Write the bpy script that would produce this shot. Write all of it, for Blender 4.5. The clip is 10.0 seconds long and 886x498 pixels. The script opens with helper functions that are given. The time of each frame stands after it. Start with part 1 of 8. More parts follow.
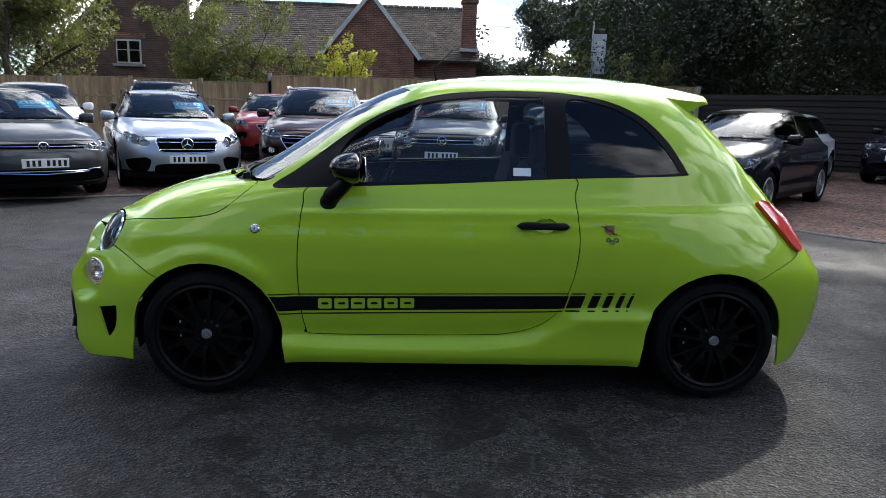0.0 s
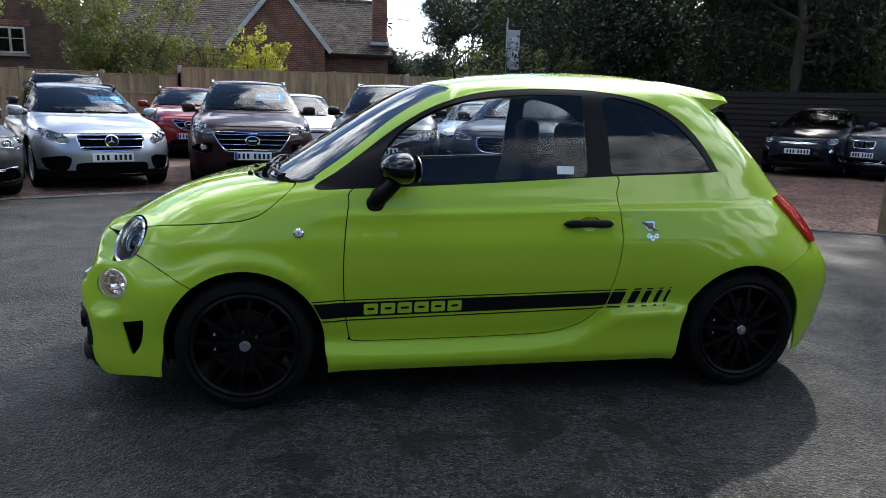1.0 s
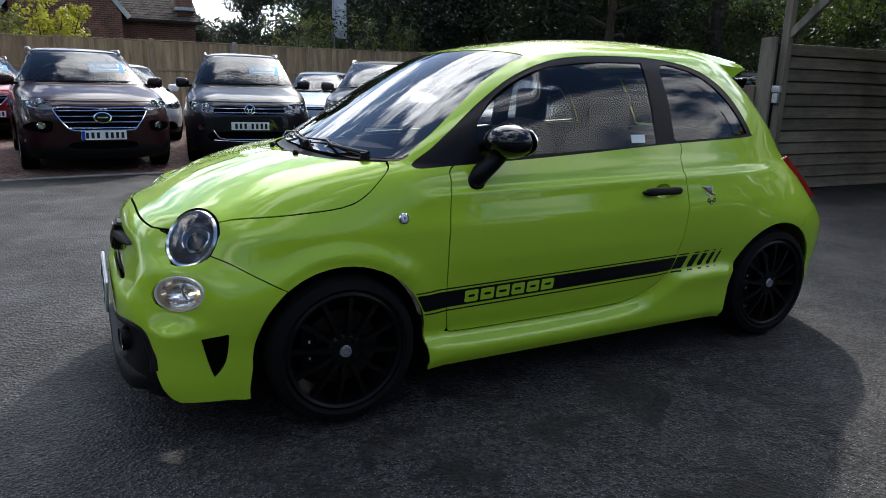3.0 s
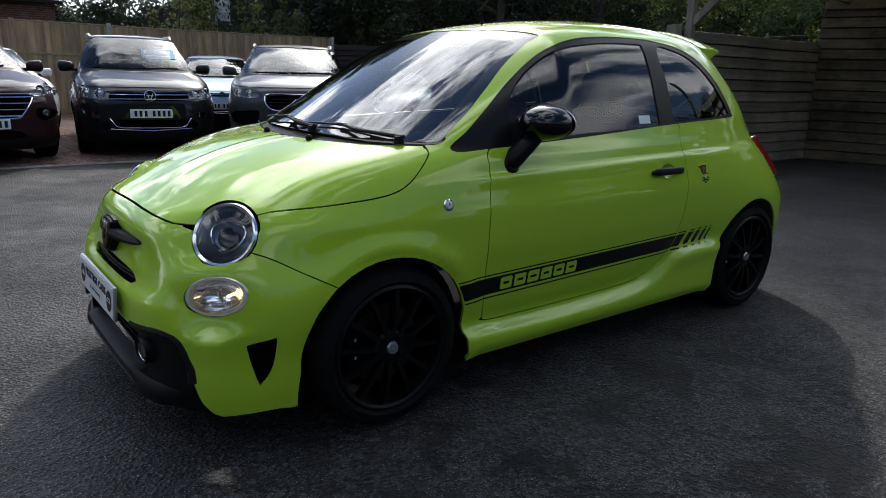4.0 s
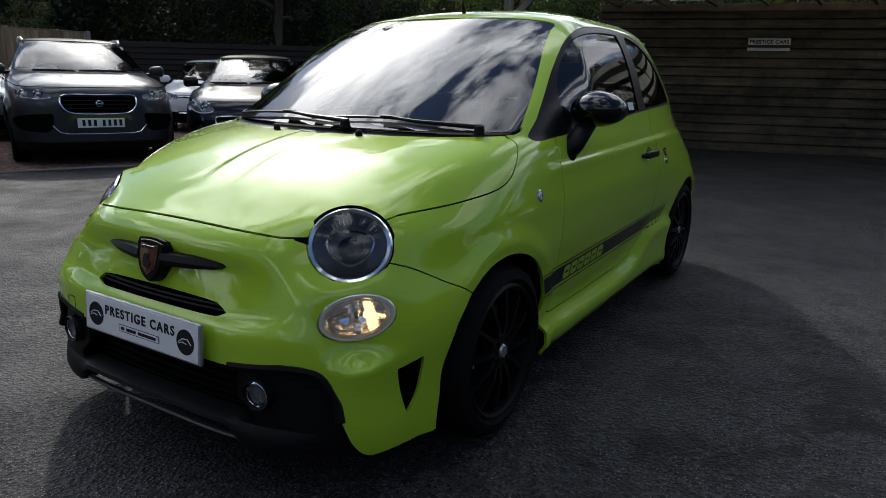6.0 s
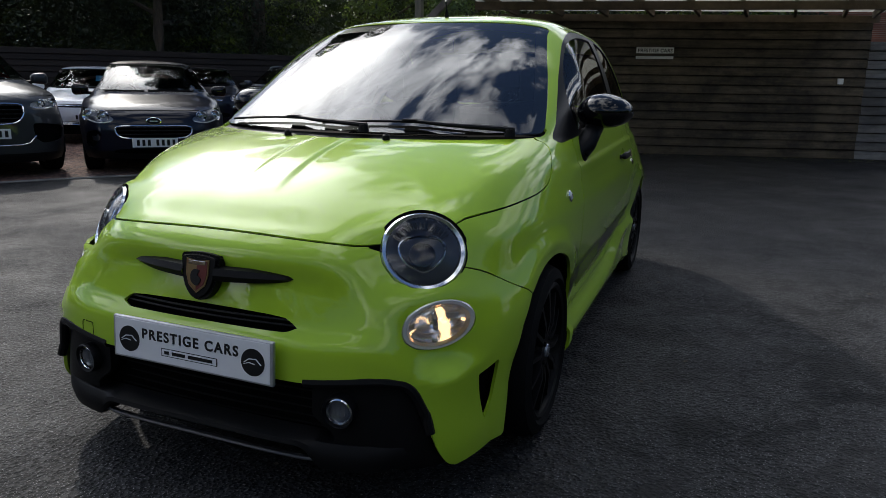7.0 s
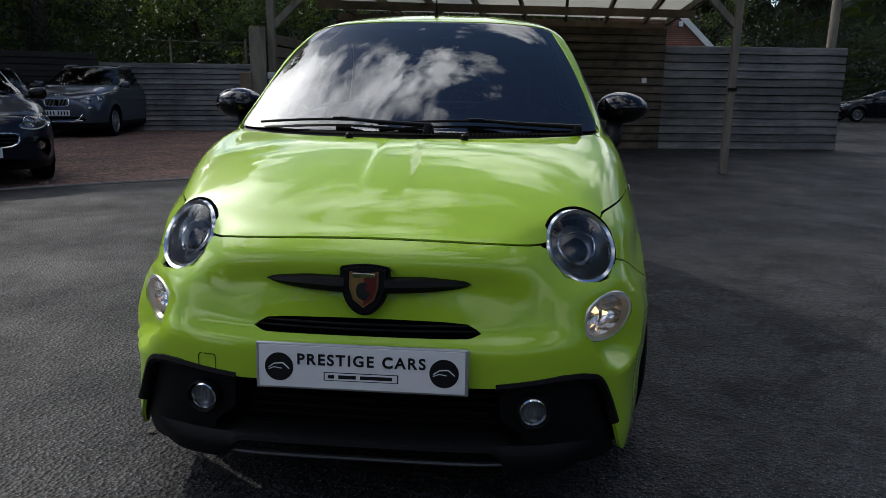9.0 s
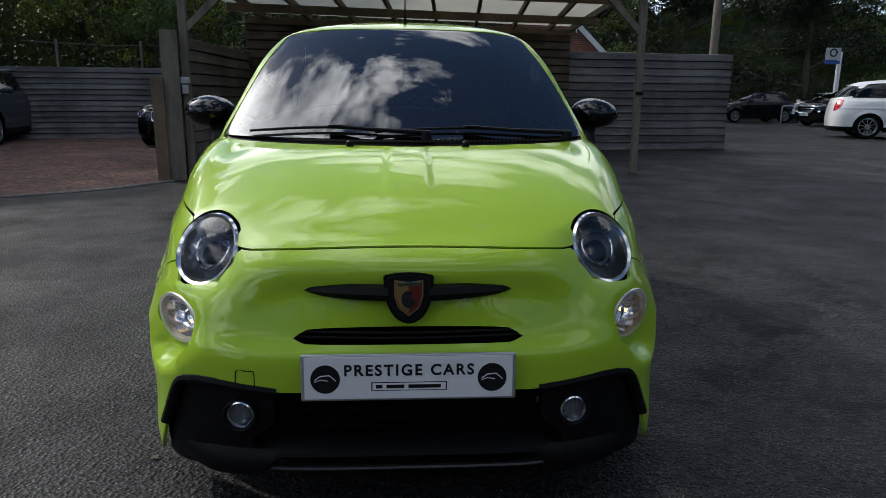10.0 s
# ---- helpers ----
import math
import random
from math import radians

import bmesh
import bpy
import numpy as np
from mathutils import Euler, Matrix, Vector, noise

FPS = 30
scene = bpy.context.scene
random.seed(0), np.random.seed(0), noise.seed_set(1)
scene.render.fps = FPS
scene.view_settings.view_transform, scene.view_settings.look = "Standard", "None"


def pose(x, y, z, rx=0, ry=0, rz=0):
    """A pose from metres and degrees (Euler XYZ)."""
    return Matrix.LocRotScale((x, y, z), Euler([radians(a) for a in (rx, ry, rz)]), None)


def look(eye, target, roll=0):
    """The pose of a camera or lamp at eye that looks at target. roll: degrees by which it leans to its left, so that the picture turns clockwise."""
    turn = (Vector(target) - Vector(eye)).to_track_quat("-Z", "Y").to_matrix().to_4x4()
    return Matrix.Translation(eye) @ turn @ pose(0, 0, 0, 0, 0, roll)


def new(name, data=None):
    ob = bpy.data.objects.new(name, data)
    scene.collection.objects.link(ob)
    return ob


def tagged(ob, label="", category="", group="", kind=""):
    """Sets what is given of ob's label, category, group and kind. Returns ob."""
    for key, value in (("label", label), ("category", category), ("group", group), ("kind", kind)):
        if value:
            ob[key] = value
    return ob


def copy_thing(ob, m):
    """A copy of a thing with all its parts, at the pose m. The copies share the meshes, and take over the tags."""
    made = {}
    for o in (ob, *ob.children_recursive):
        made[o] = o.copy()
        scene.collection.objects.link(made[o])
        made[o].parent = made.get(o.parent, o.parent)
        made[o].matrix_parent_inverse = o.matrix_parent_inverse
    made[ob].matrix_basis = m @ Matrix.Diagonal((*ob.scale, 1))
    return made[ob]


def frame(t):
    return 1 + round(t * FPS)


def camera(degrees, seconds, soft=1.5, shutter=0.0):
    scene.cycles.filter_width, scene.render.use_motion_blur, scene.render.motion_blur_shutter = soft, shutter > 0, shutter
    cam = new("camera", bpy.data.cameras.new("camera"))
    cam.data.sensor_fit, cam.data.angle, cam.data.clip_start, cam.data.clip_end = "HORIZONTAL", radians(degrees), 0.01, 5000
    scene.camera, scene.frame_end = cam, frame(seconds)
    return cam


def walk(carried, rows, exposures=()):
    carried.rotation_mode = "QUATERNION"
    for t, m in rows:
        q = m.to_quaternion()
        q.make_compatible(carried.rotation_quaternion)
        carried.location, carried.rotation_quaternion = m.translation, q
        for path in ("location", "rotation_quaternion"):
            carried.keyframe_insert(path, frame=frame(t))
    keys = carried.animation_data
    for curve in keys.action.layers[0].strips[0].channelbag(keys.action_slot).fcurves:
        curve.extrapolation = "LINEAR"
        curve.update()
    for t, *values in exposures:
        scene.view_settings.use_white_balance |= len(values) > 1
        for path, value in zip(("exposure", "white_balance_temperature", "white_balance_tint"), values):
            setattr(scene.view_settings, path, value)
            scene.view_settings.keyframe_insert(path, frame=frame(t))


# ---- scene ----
cam = camera(65.9, 10.0, soft=0.8)
METRES, EYE, TILT, LEAN, TURN = 5.4, 1.29, 0.0, 0.0, -2.73
ROWS = [
    (0.0, 0.0, 0.0, 0.0, 0.34, -11.52, -1.68),
    (0.5, -0.0569, 0.0131, 0.0007, -3.97, -11.89, -1.78),
    (1.0, -0.1163, 0.019, -0.0004, -7.99, -11.75, -1.8),
    (1.5, -0.1723, 0.0319, -0.0007, -11.82, -12.62, -1.68),
    (2.0, -0.2252, 0.0639, -0.0009, -15.87, -12.91, -1.76),
    (2.5, -0.2743, 0.0888, -0.004, -20.32, -13.1, -1.5),
    (4.0, -0.4019, 0.1865, -0.0159, -34.81, -14.41, -1.57),
    (4.5, -0.4465, 0.2215, -0.0186, -40.73, -14.32, -1.28),
    (5.0, -0.4752, 0.2576, -0.0246, -44.16, -14.39, -1.25),
    (5.5, -0.502, 0.3035, -0.0267, -49.39, -14.18, -1.24),
    (7.0, -0.5737, 0.4314, -0.0329, -65.13, -13.2, -1.01),
    (7.5, -0.5878, 0.4736, -0.0348, -69.9, -12.42, -0.83),
    (8.0, -0.6084, 0.5152, -0.0333, -76.32, -12.44, -0.47),
    (8.5, -0.6195, 0.5553, -0.0346, -79.91, -12.29, -0.66),
    (9.0, -0.6227, 0.5983, -0.0356, -82.08, -12.97, -0.65),
    (9.5, -0.6248, 0.6289, -0.0359, -86.59, -12.51, -0.35),
    (10.0, -0.6316, 0.6623, -0.0338, -90.57, -12.59, -0.45),
]
walk(cam, [(t, pose(0.90, -3.722, EYE, TILT, LEAN, TURN) @ pose(METRES * x, METRES * y, METRES * z, 90 + pitch, roll, yaw)) for t, x, y, z, yaw, pitch, roll in ROWS], exposures=[(0.0, 1.18), (2.5, 1.12), (4.5, 0.52), (7.0, 0.28), (10.0, 0.16)])

# world, sun
SUN_AZ = math.atan2(0.80, 0.60)
SUN_EL = radians(37)
world = bpy.data.worlds.new("sky")
scene.world = world
world.use_nodes = True
wt = world.node_tree
wt.nodes.clear()


def wnode(kind, **kw):
    n = wt.nodes.new(kind)
    for k, v in kw.items():
        n.inputs[k].default_value = v
    return n


sky = wt.nodes.new("ShaderNodeTexSky")
sky.sky_type = "NISHITA"
sky.sun_disc = False
sky.sun_elevation = SUN_EL
sky.sun_rotation = math.pi / 2 - SUN_AZ
sky.air_density, sky.dust_density, sky.ozone_density = 1.0, 0.6, 1.2
wcoord = wt.nodes.new("ShaderNodeTexCoord")
wmap = wt.nodes.new("ShaderNodeMapping")
wmap.inputs["Scale"].default_value = (1.0, 1.0, 2.2)
wmap.inputs["Location"].default_value = (-5.94, -5.44, 4.44)
wn1 = wnode("ShaderNodeTexNoise", Scale=2.2, Detail=12.0, Roughness=0.60, Distortion=0.25)
wramp = wt.nodes.new("ShaderNodeValToRGB")
wramp.color_ramp.elements[0].position, wramp.color_ramp.elements[1].position = 0.495, 0.560
wn2 = wnode("ShaderNodeTexNoise", Scale=4.0, Detail=6.0, Roughness=0.6)
wramp2 = wt.nodes.new("ShaderNodeValToRGB")
wramp2.color_ramp.elements[0].position, wramp2.color_ramp.elements[1].position = 0.38, 0.68
wramp2.color_ramp.elements[0].color = (15.0, 15.7, 17.2, 1)
wramp2.color_ramp.elements[1].color = (41.0, 42.0, 44.0, 1)
wmix = wt.nodes.new("ShaderNodeMix")
wmix.data_type = "RGBA"
wbg = wnode("ShaderNodeBackground", Strength=0.068)
wout = wt.nodes.new("ShaderNodeOutputWorld")
wl = wt.links.new
wl(wcoord.outputs["Generated"], wmap.inputs["Vector"])
wl(wmap.outputs["Vector"], wn1.inputs["Vector"])
wl(wmap.outputs["Vector"], wn2.inputs["Vector"])
wl(wn2.outputs["Fac"], wramp2.inputs["Fac"])
wl(wramp.outputs["Color"], wmix.inputs["Factor"])
wblue = wt.nodes.new("ShaderNodeVectorMath")
wblue.operation = "MULTIPLY"
wblue.inputs[1].default_value = (0.95, 1.10, 1.32)
wl(sky.outputs["Color"], wblue.inputs[0])
wl(wblue.outputs["Vector"], wmix.inputs["A"])
# clouds brighten towards the sun
wdot = wt.nodes.new("ShaderNodeVectorMath")
wdot.operation = "DOT_PRODUCT"
wdot.inputs[1].default_value = (math.cos(SUN_AZ) * math.cos(SUN_EL), math.sin(SUN_AZ) * math.cos(SUN_EL), math.sin(SUN_EL))
wl(wcoord.outputs["Generated"], wdot.inputs[0])
wmax = wt.nodes.new("ShaderNodeMath")
wmax.operation = "MAXIMUM"
wmax.inputs[1].default_value = 0.0
wl(wdot.outputs["Value"], wmax.inputs[0])
wcover = wt.nodes.new("ShaderNodeMath")
wcover.operation = "POWER"
wcover.inputs[1].default_value = 2.0
wl(wmax.outputs["Value"], wcover.inputs[0])
wthick = wt.nodes.new("ShaderNodeMath")
wthick.operation = "MULTIPLY_ADD"
wthick.inputs[1].default_value = 0.008
wl(wcover.outputs["Value"], wthick.inputs[0])
# and thin out over the street side
wsep = wt.nodes.new("ShaderNodeSeparateXYZ")
wl(wcoord.outputs["Generated"], wsep.inputs["Vector"])
wclear = wt.nodes.new("ShaderNodeMath")
wclear.operation = "MINIMUM"
wclear.inputs[1].default_value = 0.0
wl(wsep.outputs["Y"], wclear.inputs[0])
wthin = wt.nodes.new("ShaderNodeMath")
wthin.operation = "MULTIPLY_ADD"
wthin.inputs[1].default_value = 0.055
wl(wclear.outputs["Value"], wthin.inputs[0])
wl(wn1.outputs["Fac"], wthin.inputs[2])
wl(wthin.outputs["Value"], wthick.inputs[2])
wl(wthick.outputs["Value"], wramp.inputs["Fac"])
wpow = wt.nodes.new("ShaderNodeMath")
wpow.operation = "POWER"
wpow.inputs[1].default_value = 6.0
wl(wmax.outputs["Value"], wpow.inputs[0])
wglow = wt.nodes.new("ShaderNodeMath")
wglow.operation = "MULTIPLY_ADD"
wglow.inputs[1].default_value = 0.65
wside = wt.nodes.new("ShaderNodeMath")
wside.operation = "MULTIPLY_ADD"
wside.inputs[1].default_value, wside.inputs[2].default_value = 0.42, 0.58
wl(wdot.outputs["Value"], wside.inputs[0])
wl(wside.outputs["Value"], wglow.inputs[2])
wl(wpow.outputs["Value"], wglow.inputs[0])
wmul = wt.nodes.new("ShaderNodeVectorMath")
wmul.operation = "SCALE"
wl(wramp2.outputs["Color"], wmul.inputs[0])
wl(wglow.outputs["Value"], wmul.inputs["Scale"])
wl(wmul.outputs["Vector"], wmix.inputs["B"])
# bright veil of thin cloud round the sun
wring = wt.nodes.new("ShaderNodeMath")
wring.operation = "POWER"
wring.inputs[1].default_value = 80.0
wl(wmax.outputs["Value"], wring.inputs[0])
wveil = wt.nodes.new("ShaderNodeVectorMath")
wveil.operation = "SCALE"
wveil.inputs[0].default_value = (78.0, 75.0, 70.0)
wl(wring.outputs["Value"], wveil.inputs["Scale"])
wsum = wt.nodes.new("ShaderNodeVectorMath")
wl(wmix.outputs["Result"], wsum.inputs[0])
wl(wveil.outputs["Vector"], wsum.inputs[1])
wl(wsum.outputs["Vector"], wbg.inputs["Color"])
wl(wbg.outputs["Background"], wout.inputs["Surface"])

sun = new("sun", bpy.data.lights.new("sun", "SUN"))
sun.data.energy, sun.data.angle, sun.data.color = 1.65, radians(1.1), (1.0, 0.95, 0.87)
sun.matrix_world = look((0, 0, 0), (-math.cos(SUN_AZ) * math.cos(SUN_EL), -math.sin(SUN_AZ) * math.cos(SUN_EL), -math.sin(SUN_EL)))
sun.location = (18, 24, 25)

# ---------------------------------------------------------------- materials


def material(name, base, rough=0.5, metal=0.0, vary=0.0, scale=8.0, bump=0.0, bump_scale=60.0, coat=0.0, spec=0.5, base2=None, island=False, obj_random=False, sheen=0.0, stretch=(1, 1, 1), emission=None, strength=0.0):
    """Principled material with noise at two scales."""
    m = bpy.data.materials.new(name)
    m.use_nodes = True
    nt = m.node_tree
    b = nt.nodes["Principled BSDF"]
    b.inputs["Base Color"].default_value = (*base, 1)
    b.inputs["Roughness"].default_value = rough
    b.inputs["Metallic"].default_value = metal
    b.inputs["Coat Weight"].default_value = coat
    b.inputs["Coat Roughness"].default_value = 0.02
    b.inputs["Coat IOR"].default_value = 1.5
    b.inputs["Specular IOR Level"].default_value = spec
    if emission:
        b.inputs["Emission Color"].default_value = (*emission, 1)
        b.inputs["Emission Strength"].default_value = strength
    if vary or bump or base2:
        tc = nt.nodes.new("ShaderNodeTexCoord")
        mp = nt.nodes.new("ShaderNodeMapping")
        mp.inputs["Scale"].default_value = stretch
        nt.links.new(tc.outputs["Object"], mp.inputs["Vector"])
    if vary or base2:
        n1 = nt.nodes.new("ShaderNodeTexNoise")
        n1.inputs["Scale"].default_value = scale
        n1.inputs["Detail"].default_value = 8
        n1.inputs["Roughness"].default_value = 0.65
        nt.links.new(mp.outputs["Vector"], n1.inputs["Vector"])
        ramp = nt.nodes.new("ShaderNodeValToRGB")
        ramp.color_ramp.elements[0].position, ramp.color_ramp.elements[1].position = 0.3, 0.7
        lo = base if base2 is None else base2
        ramp.color_ramp.elements[0].color = (*[c * (1 - vary) for c in lo], 1)
        ramp.color_ramp.elements[1].color = (*[min(1, c * (1 + vary)) for c in base], 1)
        nt.links.new(n1.outputs["Fac"], ramp.inputs["Fac"])
        last = ramp.outputs["Color"]
        if island or obj_random:
            if island:
                g = nt.nodes.new("ShaderNodeNewGeometry")
                rnd = g.outputs["Random Per Island"]
            else:
                g = nt.nodes.new("ShaderNodeObjectInfo")
                rnd = g.outputs["Random"]
            mr = nt.nodes.new("ShaderNodeMapRange")
            mr.inputs["To Min"].default_value, mr.inputs["To Max"].default_value = 0.72, 1.25
            nt.links.new(rnd, mr.inputs["Value"])
            mul = nt.nodes.new("ShaderNodeMix")
            mul.data_type, mul.blend_type = "RGBA", "MULTIPLY"
            mul.inputs["Factor"].default_value = 1
            nt.links.new(last, mul.inputs["A"])
            nt.links.new(mr.outputs["Result"], mul.inputs["B"])
            last = mul.outputs["Result"]
        nt.links.new(last, b.inputs["Base Color"])
    if bump:
        n2 = nt.nodes.new("ShaderNodeTexNoise")
        n2.inputs["Scale"].default_value = bump_scale
        n2.inputs["Detail"].default_value = 5
        nt.links.new(mp.outputs["Vector"], n2.inputs["Vector"])
        bp = nt.nodes.new("ShaderNodeBump")
        bp.inputs["Strength"].default_value = bump
        bp.inputs["Distance"].default_value = 0.01
        nt.links.new(n2.outputs["Fac"], bp.inputs["Height"])
        nt.links.new(bp.outputs["Normal"], b.inputs["Normal"])
    return m


def glass(name, tint, refl_rough=0.0, ior=1.5):
    """Thin pane: tinted see-through with Fresnel gloss."""
    m = bpy.data.materials.new(name)
    m.use_nodes = True
    nt = m.node_tree
    nt.nodes.clear()
    tr = nt.nodes.new("ShaderNodeBsdfTransparent")
    tr.inputs["Color"].default_value = (*tint, 1)
    gl = nt.nodes.new("ShaderNodeBsdfGlossy")
    gl.inputs["Roughness"].default_value = refl_rough
    fr = nt.nodes.new("ShaderNodeFresnel")
    fr.inputs["IOR"].default_value = ior
    mx = nt.nodes.new("ShaderNodeMixShader")
    out = nt.nodes.new("ShaderNodeOutputMaterial")
    nt.links.new(fr.outputs["Fac"], mx.inputs["Fac"])
    nt.links.new(tr.outputs["BSDF"], mx.inputs[1])
    nt.links.new(gl.outputs["BSDF"], mx.inputs[2])
    nt.links.new(mx.outputs["Shader"], out.inputs["Surface"])
    return m


def paint(name, base, metal=0.0, rough=0.35, flake=0.0, spec=0.1):
    return material(name, base, rough=rough, metal=metal, coat=1.0, spec=spec, vary=flake, scale=400 if flake else 8)


M = {}
M["green"] = paint("green_paint", (0.325, 0.505, 0.027), rough=0.42)
M["black_gloss"] = material("gloss_black", (0.004, 0.004, 0.005), rough=0.05, spec=0.4)
M["plastic"] = material("black_plastic", (0.0045, 0.0045, 0.005), spec=0.13, rough=0.5, vary=0.2, scale=30, bump=0.05, bump_scale=900)
M["satin_black"] = material("satin_black", (0.006, 0.006, 0.007), spec=0.12, rough=0.38)
M["rubber"] = material("rubber", (0.006, 0.006, 0.0065), spec=0.06, rough=0.75, vary=0.3, scale=25, bump=0.1, bump_scale=200)
M["wheel_black"] = material("black_wheel_paint", (0.0035, 0.0035, 0.004), spec=0.13, rough=0.40)
M["gap"] = material("shut_line", (0.004, 0.004, 0.004), spec=0.0, rough=0.9)
M["lining"] = material("dark_lining", (0.012, 0.012, 0.014), spec=0.05, rough=0.85, vary=0.2, scale=40)
M["chrome"] = material("chrome", (0.75, 0.76, 0.78), rough=0.08, metal=1.0)
M["alu"] = material("cast_metal", (0.5, 0.5, 0.52), rough=0.3, metal=1.0)
M["disc"] = material("brake_disc", (0.05, 0.046, 0.044), rough=0.4, metal=1.0, vary=0.2, scale=60)
M["tint"] = glass("side_glass", (0.80, 0.84, 0.87), ior=1.52)
M["dark_tint"] = glass("privacy_glass", (0.16, 0.19, 0.22), ior=1.5)
M["screen"] = glass("windscreen_glass", (0.50, 0.55, 0.54), ior=2.05)
M["lens"] = glass("clear_lens", (0.93, 0.94, 0.95), ior=1.45)
M["lamp_lens"] = glass("headlamp_glass", (0.90, 0.93, 0.98), ior=1.6)
M["lamp_ring"] = material("lamp_ring", (0.72, 0.71, 0.68), rough=0.22, metal=0.35, coat=0.6)
M["bezel"] = material("lamp_bezel", (0.66, 0.68, 0.72), rough=0.14, metal=0.9, coat=0.5)
M["reflector"] = material("lamp_reflector", (0.90, 0.90, 0.91), rough=0.12, metal=0.9, bump=0.6, bump_scale=7)
M["red_lens"] = material("red_lens", (0.45, 0.008, 0.012), rough=0.12, coat=1.0)
M["amber"] = material("amber_bulb", (0.9, 0.55, 0.2), rough=0.2, coat=0.5, emission=(1.0, 0.66, 0.30), strength=2.2)
M["lamp_dark"] = material("lamp_housing", (0.27, 0.285, 0.32), spec=0.5, rough=0.22, metal=0.55, coat=0.5)
M["white_plate"] = material("white_plate", (0.72, 0.73, 0.75), rough=0.3, coat=0.4)
M["yellow_plate"] = material("yellow_plate", (0.75, 0.55, 0.03), rough=0.3, coat=0.4)
M["lip_strip"] = material("lip_strip", (0.035, 0.035, 0.037), rough=0.35, metal=0.3)
M["ink"] = material("black_ink", (0.006, 0.006, 0.007), spec=0.3, rough=0.5)
M["seat"] = material("seat_fabric", (0.025, 0.025, 0.028), spec=0.1, rough=0.9, vary=0.25, scale=60, bump=0.2, bump_scale=300)
M["dash"] = material("dashboard", (0.010, 0.010, 0.011), spec=0.1, rough=0.7, vary=0.1, scale=30)
M["decal"] = material("black_decal", (0.004, 0.004, 0.005), rough=0.3, spec=0.15, coat=0.4)
M["red"] = material("red_enamel", (0.10, 0.008, 0.009), rough=0.3, coat=0.6)
M["gold"] = material("gold_enamel", (0.17, 0.105, 0.03), rough=0.35, coat=0.6)
M["silver_print"] = material("silver_print", (0.55, 0.56, 0.58), rough=0.35)
M["blue_sticker"] = material("blue_sticker", (0.008, 0.26, 0.50), rough=0.35)
M["sticker_white"] = material("white_sticker", (0.6, 0.68, 0.7), rough=0.5)

# ---------------------------------------------------------------- mesh tools


def mesh_object(name, verts, faces, mat, parent=None, label="", normals=None, smooth=True):
    me = bpy.data.meshes.new(name)
    me.from_pydata([tuple(map(float, v)) for v in verts], [], [tuple(map(int, f)) for f in faces])
    if smooth:
        me.shade_smooth()
    if normals is not None and len(me.vertices):
        me.normals_split_custom_set_from_vertices([tuple(map(float, n)) for n in normals])
    if mat:
        me.materials.append(mat)
    ob = new(name, me)
    if parent is not None:
        ob.parent = parent
    if label:
        tagged(ob, label=label)
    return ob


def part(name, bm, mat, parent, label="", smooth=False, m=None):
    """Links a bmesh as one mesh object under a thing or a part."""
    if m is not None:
        bm.transform(m)
    me = bpy.data.meshes.new(name)
    bm.normal_update()
    bm.to_mesh(me)
    bm.free()
    if smooth:
        me.shade_smooth()
        me.set_sharp_from_angle(angle=radians(35))
    me.materials.append(mat)
    ob = new(name, me)
    ob.parent = parent
    if label:
        tagged(ob, label=label)
    return ob


def box(sx, sy, sz, bevel=0.0, at=(0, 0, 0), bm=None, seg=2):
    own = bmesh.new()
    bmesh.ops.create_cube(own, size=1)
    bmesh.ops.scale(own, vec=(sx, sy, sz), verts=own.verts)
    if bevel:
        bmesh.ops.bevel(own, geom=own.edges[:], offset=bevel, segments=seg, affect="EDGES", profile=0.5)
    bmesh.ops.translate(own, vec=at, verts=own.verts)
    return join(bm, own)


def join(bm, own, m=None):
    if m is not None:
        own.transform(m)
    if bm is None:
        return own
    idx = {}
    for v in own.verts:
        idx[v] = bm.verts.new(v.co)
    for f in own.faces:
        try:
            bm.faces.new([idx[v] for v in f.verts])
        except ValueError:
            pass
    own.free()
    return bm


def cyl(r1, r2, depth, seg=24, at=(0, 0, 0), axis="z", bm=None, bevel=0.0):
    own = bmesh.new()
    bmesh.ops.create_cone(own, cap_ends=True, segments=seg, radius1=r1, radius2=r2, depth=depth)
    if bevel:
        ed = [e for e in own.edges if abs(e.verts[0].co.z - e.verts[1].co.z) < 1e-6]
        bmesh.ops.bevel(own, geom=ed, offset=bevel, segments=2, affect="EDGES")
    if axis == "y":
        own.transform(pose(0, 0, 0, 90, 0, 0))
    elif axis == "x":
        own.transform(pose(0, 0, 0, 0, 90, 0))
    bmesh.ops.translate(own, vec=at, verts=own.verts)
    return join(bm, own)


def lathe(profile, seg=48, axis="y", at=(0, 0, 0), bm=None, closed=False):
    """Turns (radius, offset) pairs round an axis."""
    own = bmesh.new()
    rings = []
    for k in range(seg):
        a = 2 * math.pi * k / seg
        ring = []
        for r, o in profile:
            c, s = r * math.cos(a), r * math.sin(a)
            p = {"y": (c, o, s), "z": (c, s, o), "x": (o, c, s)}[axis]
            ring.append(own.verts.new((p[0] + at[0], p[1] + at[1], p[2] + at[2])))
        rings.append(ring)
    n = len(profile)
    for k in range(seg):
        a, b = rings[k], rings[(k + 1) % seg]
        for i in range(n if closed else n - 1):
            j = (i + 1) % n
            own.faces.new((a[i], a[j], b[j], b[i]))
    bmesh.ops.remove_doubles(own, verts=own.verts, dist=1e-5)
    bmesh.ops.recalc_face_normals(own, faces=own.faces)
    return join(bm, own)


